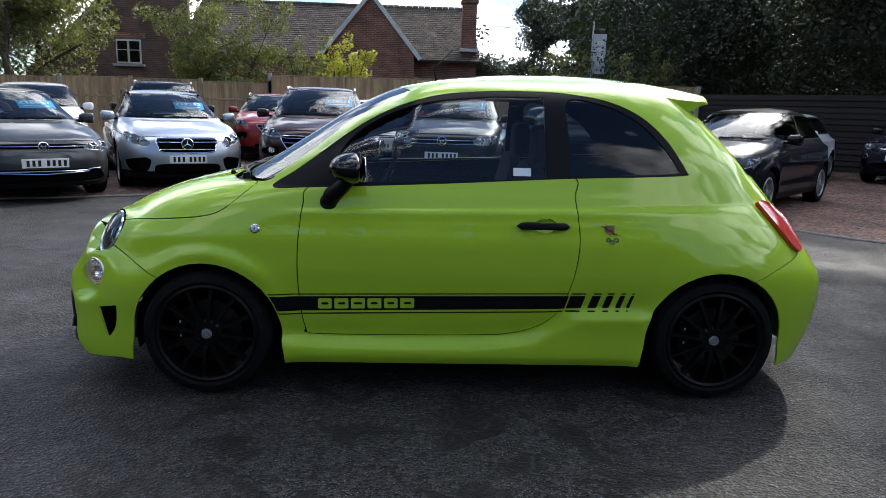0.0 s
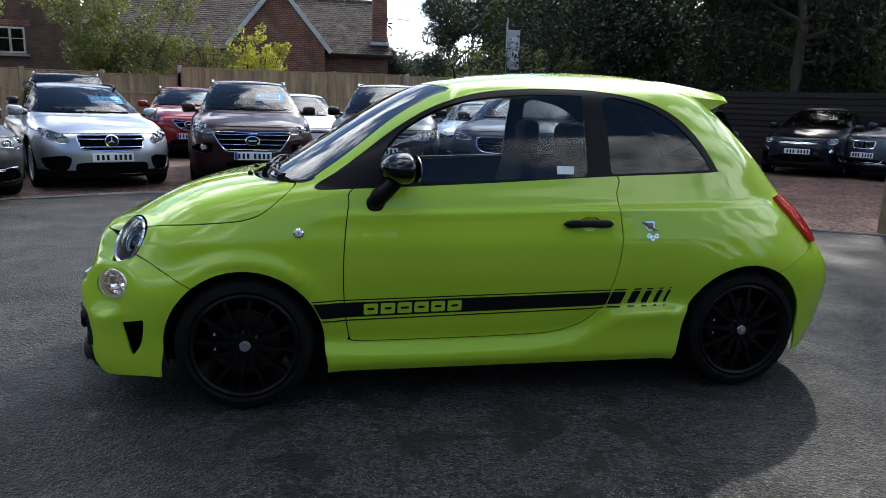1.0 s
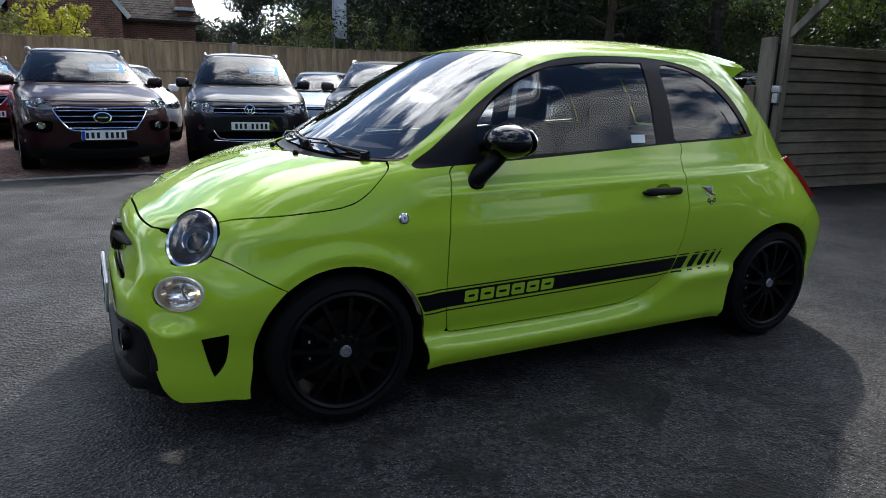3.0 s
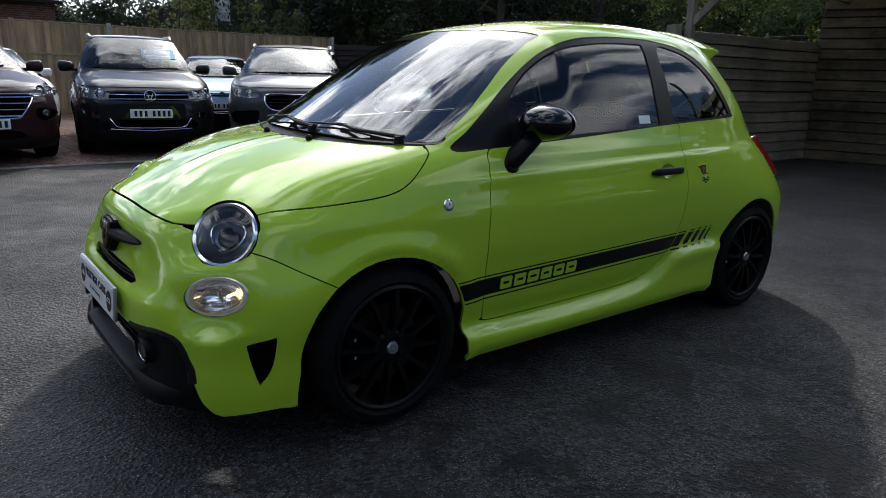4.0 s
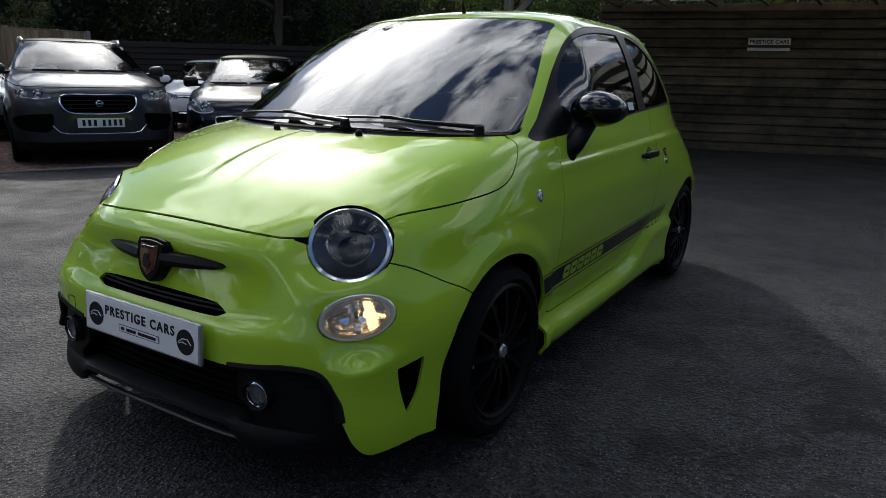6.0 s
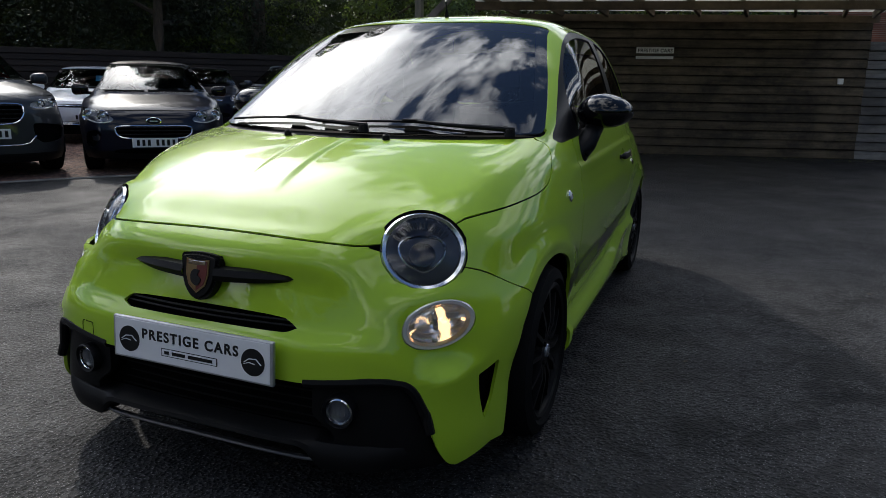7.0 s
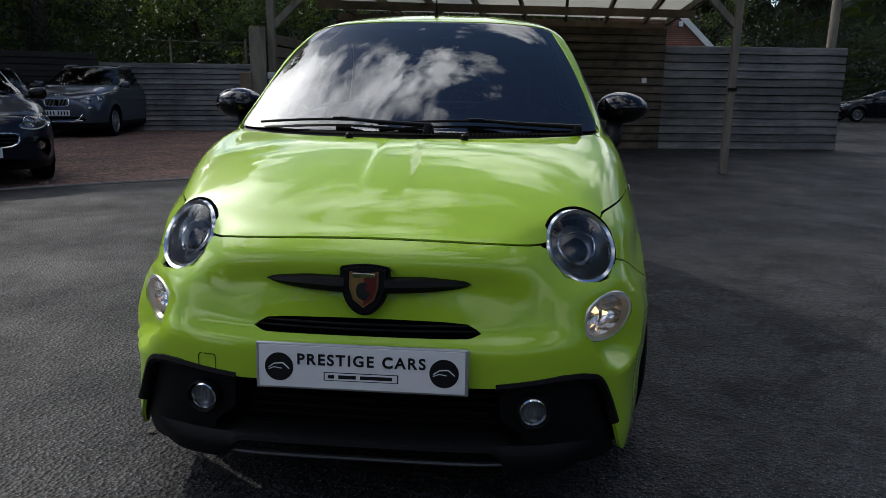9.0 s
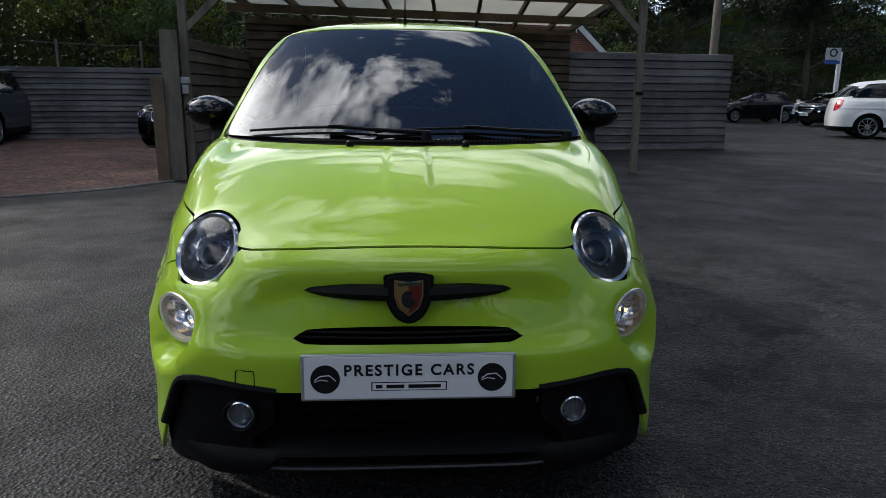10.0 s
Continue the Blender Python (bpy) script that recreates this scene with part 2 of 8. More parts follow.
def sweep(points, radius, seg=10, bm=None, flat=1.0, cap=True):
    """A tube along points; radius may be a list; flat squashes it."""
    own = bmesh.new()
    pts = [Vector(p) for p in points]
    rad = radius if isinstance(radius, (list, tuple)) else [radius] * len(pts)
    rings = []
    up = Vector((0, 0, 1))
    for i, p in enumerate(pts):
        d = (pts[min(i + 1, len(pts) - 1)] - pts[max(i - 1, 0)]).normalized()
        side = d.cross(up)
        side = side.normalized() if side.length > 1e-3 else Vector((1, 0, 0))
        upv = side.cross(d)
        rings.append([own.verts.new(p + rad[i] * (math.cos(2 * math.pi * k / seg) * side + flat * math.sin(2 * math.pi * k / seg) * upv)) for k in range(seg)])
    for a, b in zip(rings, rings[1:]):
        for k in range(seg):
            own.faces.new((a[k], a[(k + 1) % seg], b[(k + 1) % seg], b[k]))
    if cap:
        own.faces.new(rings[0][::-1])
        own.faces.new(rings[-1])
    bmesh.ops.recalc_face_normals(own, faces=own.faces)
    return join(bm, own)


def prism(outline, depth, axis="y", bm=None, bevel=0.0):
    """Extrudes an outline of 2D points along an axis, centred on 0."""
    own = bmesh.new()
    put = {"y": lambda a, b, d: (a, d, b), "x": lambda a, b, d: (d, a, b), "z": lambda a, b, d: (a, b, d)}[axis]
    lo = [own.verts.new(put(a, b, -depth / 2)) for a, b in outline]
    hi = [own.verts.new(put(a, b, depth / 2)) for a, b in outline]
    n = len(outline)
    own.faces.new(lo[::-1])
    own.faces.new(hi)
    for i in range(n):
        own.faces.new((lo[i], lo[(i + 1) % n], hi[(i + 1) % n], hi[i]))
    bmesh.ops.recalc_face_normals(own, faces=own.faces)
    if bevel:
        bmesh.ops.bevel(own, geom=own.edges[:], offset=bevel, segments=2, affect="EDGES")
    return join(bm, own)


def smooth_loop(points, n=8, closed=True):
    """Catmull-Rom through 2D or 3D points."""
    p = np.array(points, float)
    out = []
    m = len(p)
    for i in range(m if closed else m - 1):
        if closed:
            a, b, c, d = p[(i - 1) % m], p[i], p[(i + 1) % m], p[(i + 2) % m]
        else:
            a, b, c, d = p[max(i - 1, 0)], p[i], p[i + 1], p[min(i + 2, m - 1)]
        for k in range(n):
            t = k / n
            out.append(0.5 * ((2 * b) + (c - a) * t + (2 * a - 5 * b + 4 * c - d) * t * t + (3 * b - a - 3 * c + d) * t ** 3))
    if not closed:
        out.append(p[-1])
    return np.array(out)


def seg_dist(q, line, closed=False):
    """Distance of 2D points q from a polyline."""
    a = line
    b = np.roll(line, -1, 0)
    if not closed:
        a, b = a[:-1], b[:-1]
    best = np.full(len(q), 1e9)
    for p0, p1 in zip(a, b):
        d = p1 - p0
        t = np.clip(((q - p0) @ d) / max(d @ d, 1e-12), 0, 1)
        best = np.minimum(best, np.hypot(*(q - p0 - t[:, None] * d).T))
    return best


def poly_sd(q, poly):
    """Signed distance of 2D points from a closed outline, positive inside."""
    d = seg_dist(q, poly, True)
    x, y = q[:, 0], q[:, 1]
    inside = np.zeros(len(q), bool)
    b = np.roll(poly, -1, 0)
    for (x0, y0), (x1, y1) in zip(poly, b):
        if y0 == y1:
            continue
        c = ((y0 > y) != (y1 > y)) & (x < (x1 - x0) * (y - y0) / (y1 - y0) + x0)
        inside ^= c
    return np.where(inside, d, -d)


class Skin:
    """A surface with vertices, normals and faces that can be cut along f = 0."""

    def __init__(self, v, n, f):
        self.v, self.n, self.f = v, n, f

    def split(self, fun):
        """(part where fun > 0, part where fun < 0)"""
        if len(self.v) == 0:
            return self, self
        val = fun(self.v)
        val = np.where(np.abs(val) < 1e-7, 1e-7, val)
        v, n = list(self.v), list(self.n)
        cut = {}
        pos, neg = [], []
        sign = val > 0
        for f in self.f:
            s = [sign[i] for i in f]
            if all(s):
                pos.append(f)
            elif not any(s):
                neg.append(f)
            else:
                a, b = [], []
                m = len(f)
                for k in range(m):
                    i, j = f[k], f[(k + 1) % m]
                    (a if sign[i] else b).append(i)
                    if sign[i] != sign[j]:
                        key = (i, j) if i < j else (j, i)
                        c = cut.get(key)
                        if c is None:
                            t = val[key[0]] / (val[key[0]] - val[key[1]])
                            c = len(v)
                            cut[key] = c
                            v.append(self.v[key[0]] * (1 - t) + self.v[key[1]] * t)
                            n.append(self.n[key[0]] * (1 - t) + self.n[key[1]] * t)
                        a.append(c)
                        b.append(c)
                if len(a) > 2:
                    pos.append(tuple(a))
                if len(b) > 2:
                    neg.append(tuple(b))
        v, n = np.array(v), np.array(n)
        return Skin(v, n, pos).packed(), Skin(v, n, neg).packed()

    def packed(self):
        used = sorted({i for f in self.f for i in f})
        if not used:
            return Skin(np.zeros((0, 3)), np.zeros((0, 3)), [])
        back = {o: k for k, o in enumerate(used)}
        n = self.n[used]
        n = n / np.maximum(np.linalg.norm(n, axis=1), 1e-9)[:, None]
        return Skin(self.v[used], n, [tuple(back[i] for i in f) for f in self.f])

    def refined(self, n):
        """Every quad cut into n by n."""
        v, nn, f = list(self.v), list(self.n), []
        t = np.linspace(0, 1, n + 1)
        for q in self.f:
            if len(q) != 4:
                f.append(q)
                continue
            base = len(v)
            a, b, c, d = (self.v[i] for i in q)
            na, nb, nc, nd = (self.n[i] for i in q)
            for i in t:
                for j in t:
                    v.append((a * (1 - j) + b * j) * (1 - i) + (d * (1 - j) + c * j) * i)
                    nn.append((na * (1 - j) + nb * j) * (1 - i) + (nd * (1 - j) + nc * j) * i)
            m = n + 1
            for i in range(n):
                for j in range(n):
                    k = base + i * m + j
                    f.append((k, k + 1, k + m + 1, k + m))
        return Skin(np.array(v), np.array(nn), f).packed()

    def whole(self, least=40):
        """Without stray slivers of a few faces."""
        root = list(range(len(self.v)))

        def find(i):
            while root[i] != i:
                root[i] = root[root[i]]
                i = root[i]
            return i

        for f in self.f:
            a = find(f[0])
            for i in f[1:]:
                root[find(i)] = a
        size = {}
        for f in self.f:
            k = find(f[0])
            size[k] = size.get(k, 0) + 1
        return Skin(self.v, self.n, [f for f in self.f if size[find(f[0])] >= least]).packed()

    def moved(self, d):
        return Skin(self.v + self.n * d, self.n, self.f)

    def flipped(self):
        return Skin(self.v, -self.n, [f[::-1] for f in self.f])

    def rim(self, depth):
        """A strip from the open edges inwards, so that the panel has thickness."""
        count = {}
        for f in self.f:
            for k in range(len(f)):
                i, j = f[k], f[(k + 1) % len(f)]
                key = (min(i, j), max(i, j))
                count[key] = None if key in count else (i, j)
        edges = [e for e in count.values() if e]
        ids = sorted({i for e in edges for i in e})
        back = {o: k for k, o in enumerate(ids)}
        m = len(ids)
        top = self.v[ids]
        v = np.vstack([top, top - self.n[ids] * depth]) if m else np.zeros((0, 3))
        return v, [(back[j], back[i], back[i] + m, back[j] + m) for i, j in edges]

    def obj(self, name, mat, parent, label="", rim=0.0):
        ob = mesh_object(name, self.v, self.f, mat, parent, label, self.n)
        if rim and len(self.f):
            v, f = self.rim(rim)
            bm = bmesh.new()
            bm.from_mesh(ob.data)
            ns = [tuple(x) for x in self.n]
            vs = [bm.verts.new(p) for p in v]
            for q in f:
                bm.faces.new([vs[i] for i in q]).smooth = True
            bm.to_mesh(ob.data)
            bm.free()
            me = ob.data
            me.update()
            # body normals stay exact; the strip takes its own
            base = [tuple(x.vector) for x in me.vertex_normals]
            me.normals_split_custom_set_from_vertices(ns + base[len(ns):])
        return ob


def curve1(xs, ys):
    """Smooth monotone-ish interpolation through a short table (pchip)."""
    xs, ys = np.array(xs, float), np.array(ys, float)
    h = np.diff(xs)
    d = np.diff(ys) / h
    m = np.zeros(len(xs))
    m[0], m[-1] = d[0], d[-1]
    for i in range(1, len(xs) - 1):
        if d[i - 1] * d[i] > 0:
            w1, w2 = 2 * h[i] + h[i - 1], h[i] + 2 * h[i - 1]
            m[i] = (w1 + w2) / (w1 / d[i - 1] + w2 / d[i])

    def at(x):
        x = np.clip(np.asarray(x, float), xs[0], xs[-1])
        i = np.clip(np.searchsorted(xs, x) - 1, 0, len(xs) - 2)
        t = (x - xs[i]) / h[i]
        return (2 * t ** 3 - 3 * t ** 2 + 1) * ys[i] + (t ** 3 - 2 * t ** 2 + t) * h[i] * m[i] + (-2 * t ** 3 + 3 * t ** 2) * ys[i + 1] + (t ** 3 - t ** 2) * h[i] * m[i + 1]

    return at


def car_skin(levels, front, rear, width, mid, expo, nf=72, nr=60, bend=None, fine=0):
    """A body skin: at each height a plan outline from nose to tail, front/rear/width/mid being curves of height.
    expo(z) gives the four exponents of the outline: front x, front y, rear x, rear y."""
    rows = []
    u = np.linspace(0, 1, 1600)
    th = math.pi / 2 * u ** 4 / (u ** 4 + (1 - u) ** 4)
    for z in levels:
        xf, xr, w, xm = float(front(z)), float(rear(z)), float(width(z)), float(mid(z))
        xm = min(max(xm, xf + 0.02), xr - 0.02)
        a, b, c, d = expo(z)
        half = []
        for L, p, q, n, s in ((xm - xf, a, b, nf, -1), (xr - xm, c, d, nr, 1)):
            X, Y = L * np.cos(th) ** (2 / p), w * np.sin(th) ** (2 / q)
            X[-1], Y[0] = 0, 0
            S = np.concatenate([[0], np.cumsum(np.hypot(np.diff(X), np.diff(Y)))])
            g = np.linspace(0, S[-1], n + 1)
            if fine and s < 0:
                # closer columns along the middle of the nose
                g = np.concatenate([np.linspace(0, .13, fine + 1)[:-1], np.linspace(.13, S[-1], n + 1 - fine)])
            half.append(np.stack([xm + s * np.interp(g, S, X), np.interp(g, S, Y)], 1))
        side = np.vstack([half[0], half[1][::-1][1:]])
        ring = np.vstack([side * (1, -1), side[::-1][1:-1]])
        rows.append(np.hstack([ring, np.full((len(ring), 1), z)]))
    g = np.array(rows)
    nz, nt = g.shape[:2]

    def normals(g):
        du = np.roll(g, -1, 1) - np.roll(g, 1, 1)
        dv = np.gradient(g, axis=0)
        n = np.cross(du, dv)
        return n / np.maximum(np.linalg.norm(n, axis=2, keepdims=True), 1e-9)

    n = normals(g)
    if n[nz // 4, nt // 4, 1] * g[nz // 4, nt // 4, 1] < 0:
        n = -n
        flip = True
    else:
        flip = False
    if bend is not None:
        flat = g.reshape(-1, 3)
        g = (flat + n.reshape(-1, 3) * bend(flat)[:, None]).reshape(g.shape)
        n = normals(g) * (-1 if flip else 1)
    faces = []
    for i in range(nz - 1):
        for k in range(nt):
            k2 = (k + 1) % nt
            q = (i * nt + k, i * nt + k2, (i + 1) * nt + k2, (i + 1) * nt + k)
            faces.append(q[::-1] if flip else q)
    faces.append(tuple((nz - 1) * nt + k for k in (range(nt) if not flip else range(nt - 1, -1, -1))))
    return Skin(g.reshape(-1, 3), n.reshape(-1, 3), faces)


def step(x, a, b):
    t = np.clip((x - a) / (b - a), 0, 1)
    return t * t * (3 - 2 * t)


def even(s, count, keep, along=40, across=6):
    """Evens a skin's normals on its grid of rings; keep gives each place's share."""
    g = s.n.reshape(-1, count, 3)
    k = keep(s.v).reshape(-1, count, 1)
    for i in range(along):
        avg = (np.vstack([g[:1], g[:-1]]) + np.vstack([g[1:], g[-1:]]) + g) / 3
        g = g * (1 - k) + avg * k
        if i < across:
            avg = (np.roll(g, 1, 1) + np.roll(g, -1, 1) + g) / 3
            g = g * (1 - k) + avg * k
    n = g.reshape(-1, 3)
    return Skin(s.v, n / np.maximum(np.linalg.norm(n, axis=1, keepdims=True), 1e-9), s.f)

# ---------------------------------------------------------------- setting materials


def asphalt_material():
    m = bpy.data.materials.new("asphalt")
    m.use_nodes = True
    nt = m.node_tree
    b = nt.nodes["Principled BSDF"]
    L = nt.links.new
    tc = nt.nodes.new("ShaderNodeTexCoord")

    def noise_node(scale, detail=4.0, rough=0.6, dist=0.0):
        n = nt.nodes.new("ShaderNodeTexNoise")
        n.inputs["Scale"].default_value = scale
        n.inputs["Detail"].default_value = detail
        n.inputs["Roughness"].default_value = rough
        n.inputs["Distortion"].default_value = dist
        L(tc.outputs["Object"], n.inputs["Vector"])
        return n

    def ramp(src, stops):
        r = nt.nodes.new("ShaderNodeValToRGB")
        r.color_ramp.elements[0].position, r.color_ramp.elements[1].position = stops[0][0], stops[-1][0]
        r.color_ramp.elements[0].color, r.color_ramp.elements[1].color = stops[0][1], stops[-1][1]
        L(src, r.inputs["Fac"])
        return r

    def mix(kind, a, c, fac=1.0):
        x = nt.nodes.new("ShaderNodeMix")
        x.data_type, x.blend_type = "RGBA", kind
        if isinstance(fac, float):
            x.inputs["Factor"].default_value = fac
        else:
            L(fac, x.inputs["Factor"])
        L(a, x.inputs["A"])
        L(c, x.inputs["B"])
        return x.outputs["Result"]

    vor = nt.nodes.new("ShaderNodeTexVoronoi")
    vor.inputs["Scale"].default_value = 75
    L(tc.outputs["Object"], vor.inputs["Vector"])
    stone = ramp(vor.outputs["Color"], [(0.36, (0.0015, 0.0016, 0.0019, 1)), (0.92, (0.033, 0.0335, 0.036, 1))])
    large = ramp(noise_node(0.35, 6, 0.6, 0.4).outputs["Fac"], [(0.3, (0.72, 0.73, 0.76, 1)), (0.7, (1.15, 1.13, 1.1, 1))])
    col = mix("MULTIPLY", stone.outputs["Color"], large.outputs["Color"])
    # dark drip stains
    damp = ramp(noise_node(2.2, 9, 0.72, 0.6).outputs["Fac"], [(0.54, (1, 1, 1, 1)), (0.62, (0.42, 0.42, 0.43, 1))])
    col = mix("MULTIPLY", col, damp.outputs["Color"], 0.55)
    speck = ramp(noise_node(160, 2, 0.5).outputs["Fac"], [(0.61, (0, 0, 0, 1)), (0.68, (0.25, 0.25, 0.258, 1))])
    col = mix("ADD", col, speck.outputs["Color"], 0.7)
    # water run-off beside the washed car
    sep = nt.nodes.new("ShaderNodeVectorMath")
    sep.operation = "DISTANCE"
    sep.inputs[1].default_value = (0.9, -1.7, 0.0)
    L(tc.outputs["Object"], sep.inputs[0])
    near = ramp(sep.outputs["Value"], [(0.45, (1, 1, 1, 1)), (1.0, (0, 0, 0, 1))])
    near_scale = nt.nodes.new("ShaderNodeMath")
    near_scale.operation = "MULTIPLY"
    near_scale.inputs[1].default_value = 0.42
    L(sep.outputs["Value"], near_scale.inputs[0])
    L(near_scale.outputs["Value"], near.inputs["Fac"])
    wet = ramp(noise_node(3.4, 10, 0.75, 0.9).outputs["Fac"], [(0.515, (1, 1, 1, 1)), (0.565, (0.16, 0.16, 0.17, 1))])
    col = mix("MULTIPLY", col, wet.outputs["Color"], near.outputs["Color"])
    L(col, b.inputs["Base Color"])
    rr = ramp(noise_node(1.5, 6, 0.65).outputs["Fac"], [(0.35, (0.58, 0.58, 0.58, 1)), (0.7, (0.88, 0.88, 0.88, 1))])
    L(rr.outputs["Color"], b.inputs["Roughness"])
    b.inputs["Specular IOR Level"].default_value = 0.27
    bp = nt.nodes.new("ShaderNodeBump")
    bp.inputs["Strength"].default_value, bp.inputs["Distance"].default_value = 0.95, 0.007
    L(vor.outputs["Distance"], bp.inputs["Height"])
    bp2 = nt.nodes.new("ShaderNodeBump")
    bp2.inputs["Strength"].default_value, bp2.inputs["Distance"].default_value = 0.10, 0.02
    L(noise_node(14, 6, 0.6).outputs["Fac"], bp2.inputs["Height"])
    L(bp.outputs["Normal"], bp2.inputs["Normal"])
    L(bp2.outputs["Normal"], b.inputs["Normal"])
    return m


def gravel_material():
    m = material("gravel", (0.130, 0.066, 0.050), rough=0.9, base2=(0.062, 0.044, 0.039), vary=0.25, scale=1.1)
    nt = m.node_tree
    b = nt.nodes["Principled BSDF"]
    tc = nt.nodes.new("ShaderNodeTexCoord")
    vor = nt.nodes.new("ShaderNodeTexVoronoi")
    vor.inputs["Scale"].default_value = 22
    nt.links.new(tc.outputs["Object"], vor.inputs["Vector"])
    old = b.inputs["Base Color"].links[0].from_socket
    rmp = nt.nodes.new("ShaderNodeValToRGB")
    rmp.color_ramp.elements[0].color, rmp.color_ramp.elements[1].color = (0.15, 0.14, 0.14, 1), (2.0, 1.95, 1.9, 1)
    nt.links.new(vor.outputs["Color"], rmp.inputs["Fac"])
    mx = nt.nodes.new("ShaderNodeMix")
    mx.data_type, mx.blend_type = "RGBA", "MULTIPLY"
    mx.inputs["Factor"].default_value = 1
    nt.links.new(old, mx.inputs["A"])
    nt.links.new(rmp.outputs["Color"], mx.inputs["B"])
    nt.links.new(mx.outputs["Result"], b.inputs["Base Color"])
    bp = nt.nodes.new("ShaderNodeBump")
    bp.inputs["Strength"].default_value, bp.inputs["Distance"].default_value = 1.0, 0.03
    bp.invert = True
    nt.links.new(vor.outputs["Distance"], bp.inputs["Height"])
    nt.links.new(bp.outputs["Normal"], b.inputs["Normal"])
    return m


def leaf_material(name, base, base2, trans=0.25):
    m = material(name, base, rough=0.55, base2=base2, vary=0.2, scale=1.3, island=True)
    nt = m.node_tree
    b = nt.nodes["Principled BSDF"]
    tr = nt.nodes.new("ShaderNodeBsdfTranslucent")
    tr.inputs["Color"].default_value = (base[0] * 1.6, base[1] * 1.7, base[2] * 0.7, 1)
    mx = nt.nodes.new("ShaderNodeMixShader")
    mx.inputs["Fac"].default_value = trans
    out = nt.nodes["Material Output"]
    nt.links.new(b.outputs["BSDF"], mx.inputs[1])
    nt.links.new(tr.outputs["BSDF"], mx.inputs[2])
    nt.links.new(mx.outputs["Shader"], out.inputs["Surface"])
    return m


M["asphalt"] = asphalt_material()
M["gravel"] = gravel_material()
M["fence"] = material("fence_wood", (0.40, 0.285, 0.155), rough=0.8, base2=(0.23, 0.165, 0.095), vary=0.12, scale=2.2, stretch=(5, 5, 0.7), bump=0.3, bump_scale=30, island=True)
M["fence_post"] = material("fence_post_wood", (0.34, 0.26, 0.16), rough=0.85, base2=(0.22, 0.17, 0.11), vary=0.15, scale=3, stretch=(4, 4, 0.6))
M["concrete"] = material("concrete", (0.30, 0.29, 0.28), rough=0.9, vary=0.2, scale=6, bump=0.3, bump_scale=60)
M["brown_board"] = material("brown_boards", (0.108, 0.086, 0.058), rough=0.85, base2=(0.054, 0.043, 0.031), vary=0.2, scale=2.0, stretch=(.7, .7, 9), bump=0.2, bump_scale=40, obj_random=True)
M["grey_board"] = material("grey_boards", (0.185, 0.182, 0.18), rough=0.85, base2=(0.10, 0.098, 0.097), vary=0.2, scale=2.0, stretch=(.7, .7, 9), bump=0.2, bump_scale=40, obj_random=True)
M["pale_board"] = material("pale_boards", (0.18, 0.155, 0.125), rough=0.85, base2=(0.11, 0.095, 0.075), vary=0.18, scale=2.0, stretch=(.7, .7, 9), bump=0.2, bump_scale=40, obj_random=True)
M["dark_board"] = material("dark_boards", (0.018, 0.013, 0.011), rough=0.9, vary=0.25, scale=2.0, stretch=(.7, .7, 9), bump=0.3, bump_scale=18, obj_random=True)
M["timber"] = material("grey_timber", (0.19, 0.165, 0.13), rough=0.85, base2=(0.11, 0.095, 0.08), vary=0.15, scale=3, stretch=(3, 3, 0.6), bump=0.3, bump_scale=25)
M["rafter"] = material("rafter_timber", (0.17, 0.125, 0.08), rough=0.85, base2=(0.10, 0.075, 0.05), vary=0.15, scale=3, bump=0.3, bump_scale=25)
M["wall_white"] = material("white_paint", (0.75, 0.75, 0.73), rough=0.6, vary=0.06, scale=5)
M["old_white"] = material("weathered_white_paint", (0.50, 0.50, 0.48), rough=0.7, vary=0.12, scale=4)
M["steel"] = material("galvanised_steel", (0.45, 0.46, 0.47), rough=0.45, metal=0.8, vary=0.15, scale=12)
M["bark"] = material("bark", (0.085, 0.068, 0.05), rough=0.95, base2=(0.045, 0.037, 0.03), vary=0.2, scale=9, stretch=(2, 2, .5), bump=0.6, bump_scale=25)
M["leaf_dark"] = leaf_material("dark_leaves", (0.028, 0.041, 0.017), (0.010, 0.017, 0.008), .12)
M["leaf_mid"] = leaf_material("green_leaves", (0.105, 0.145, 0.042), (0.05, 0.08, 0.025), .28)
M["leaf_yellow"] = leaf_material("yellowing_leaves", (0.30, 0.29, 0.045), (0.15, 0.18, 0.03), .4)
M["leaf_olive"] = leaf_material("olive_leaves", (0.155, 0.165, 0.055), (0.075, 0.09, 0.032), .25)


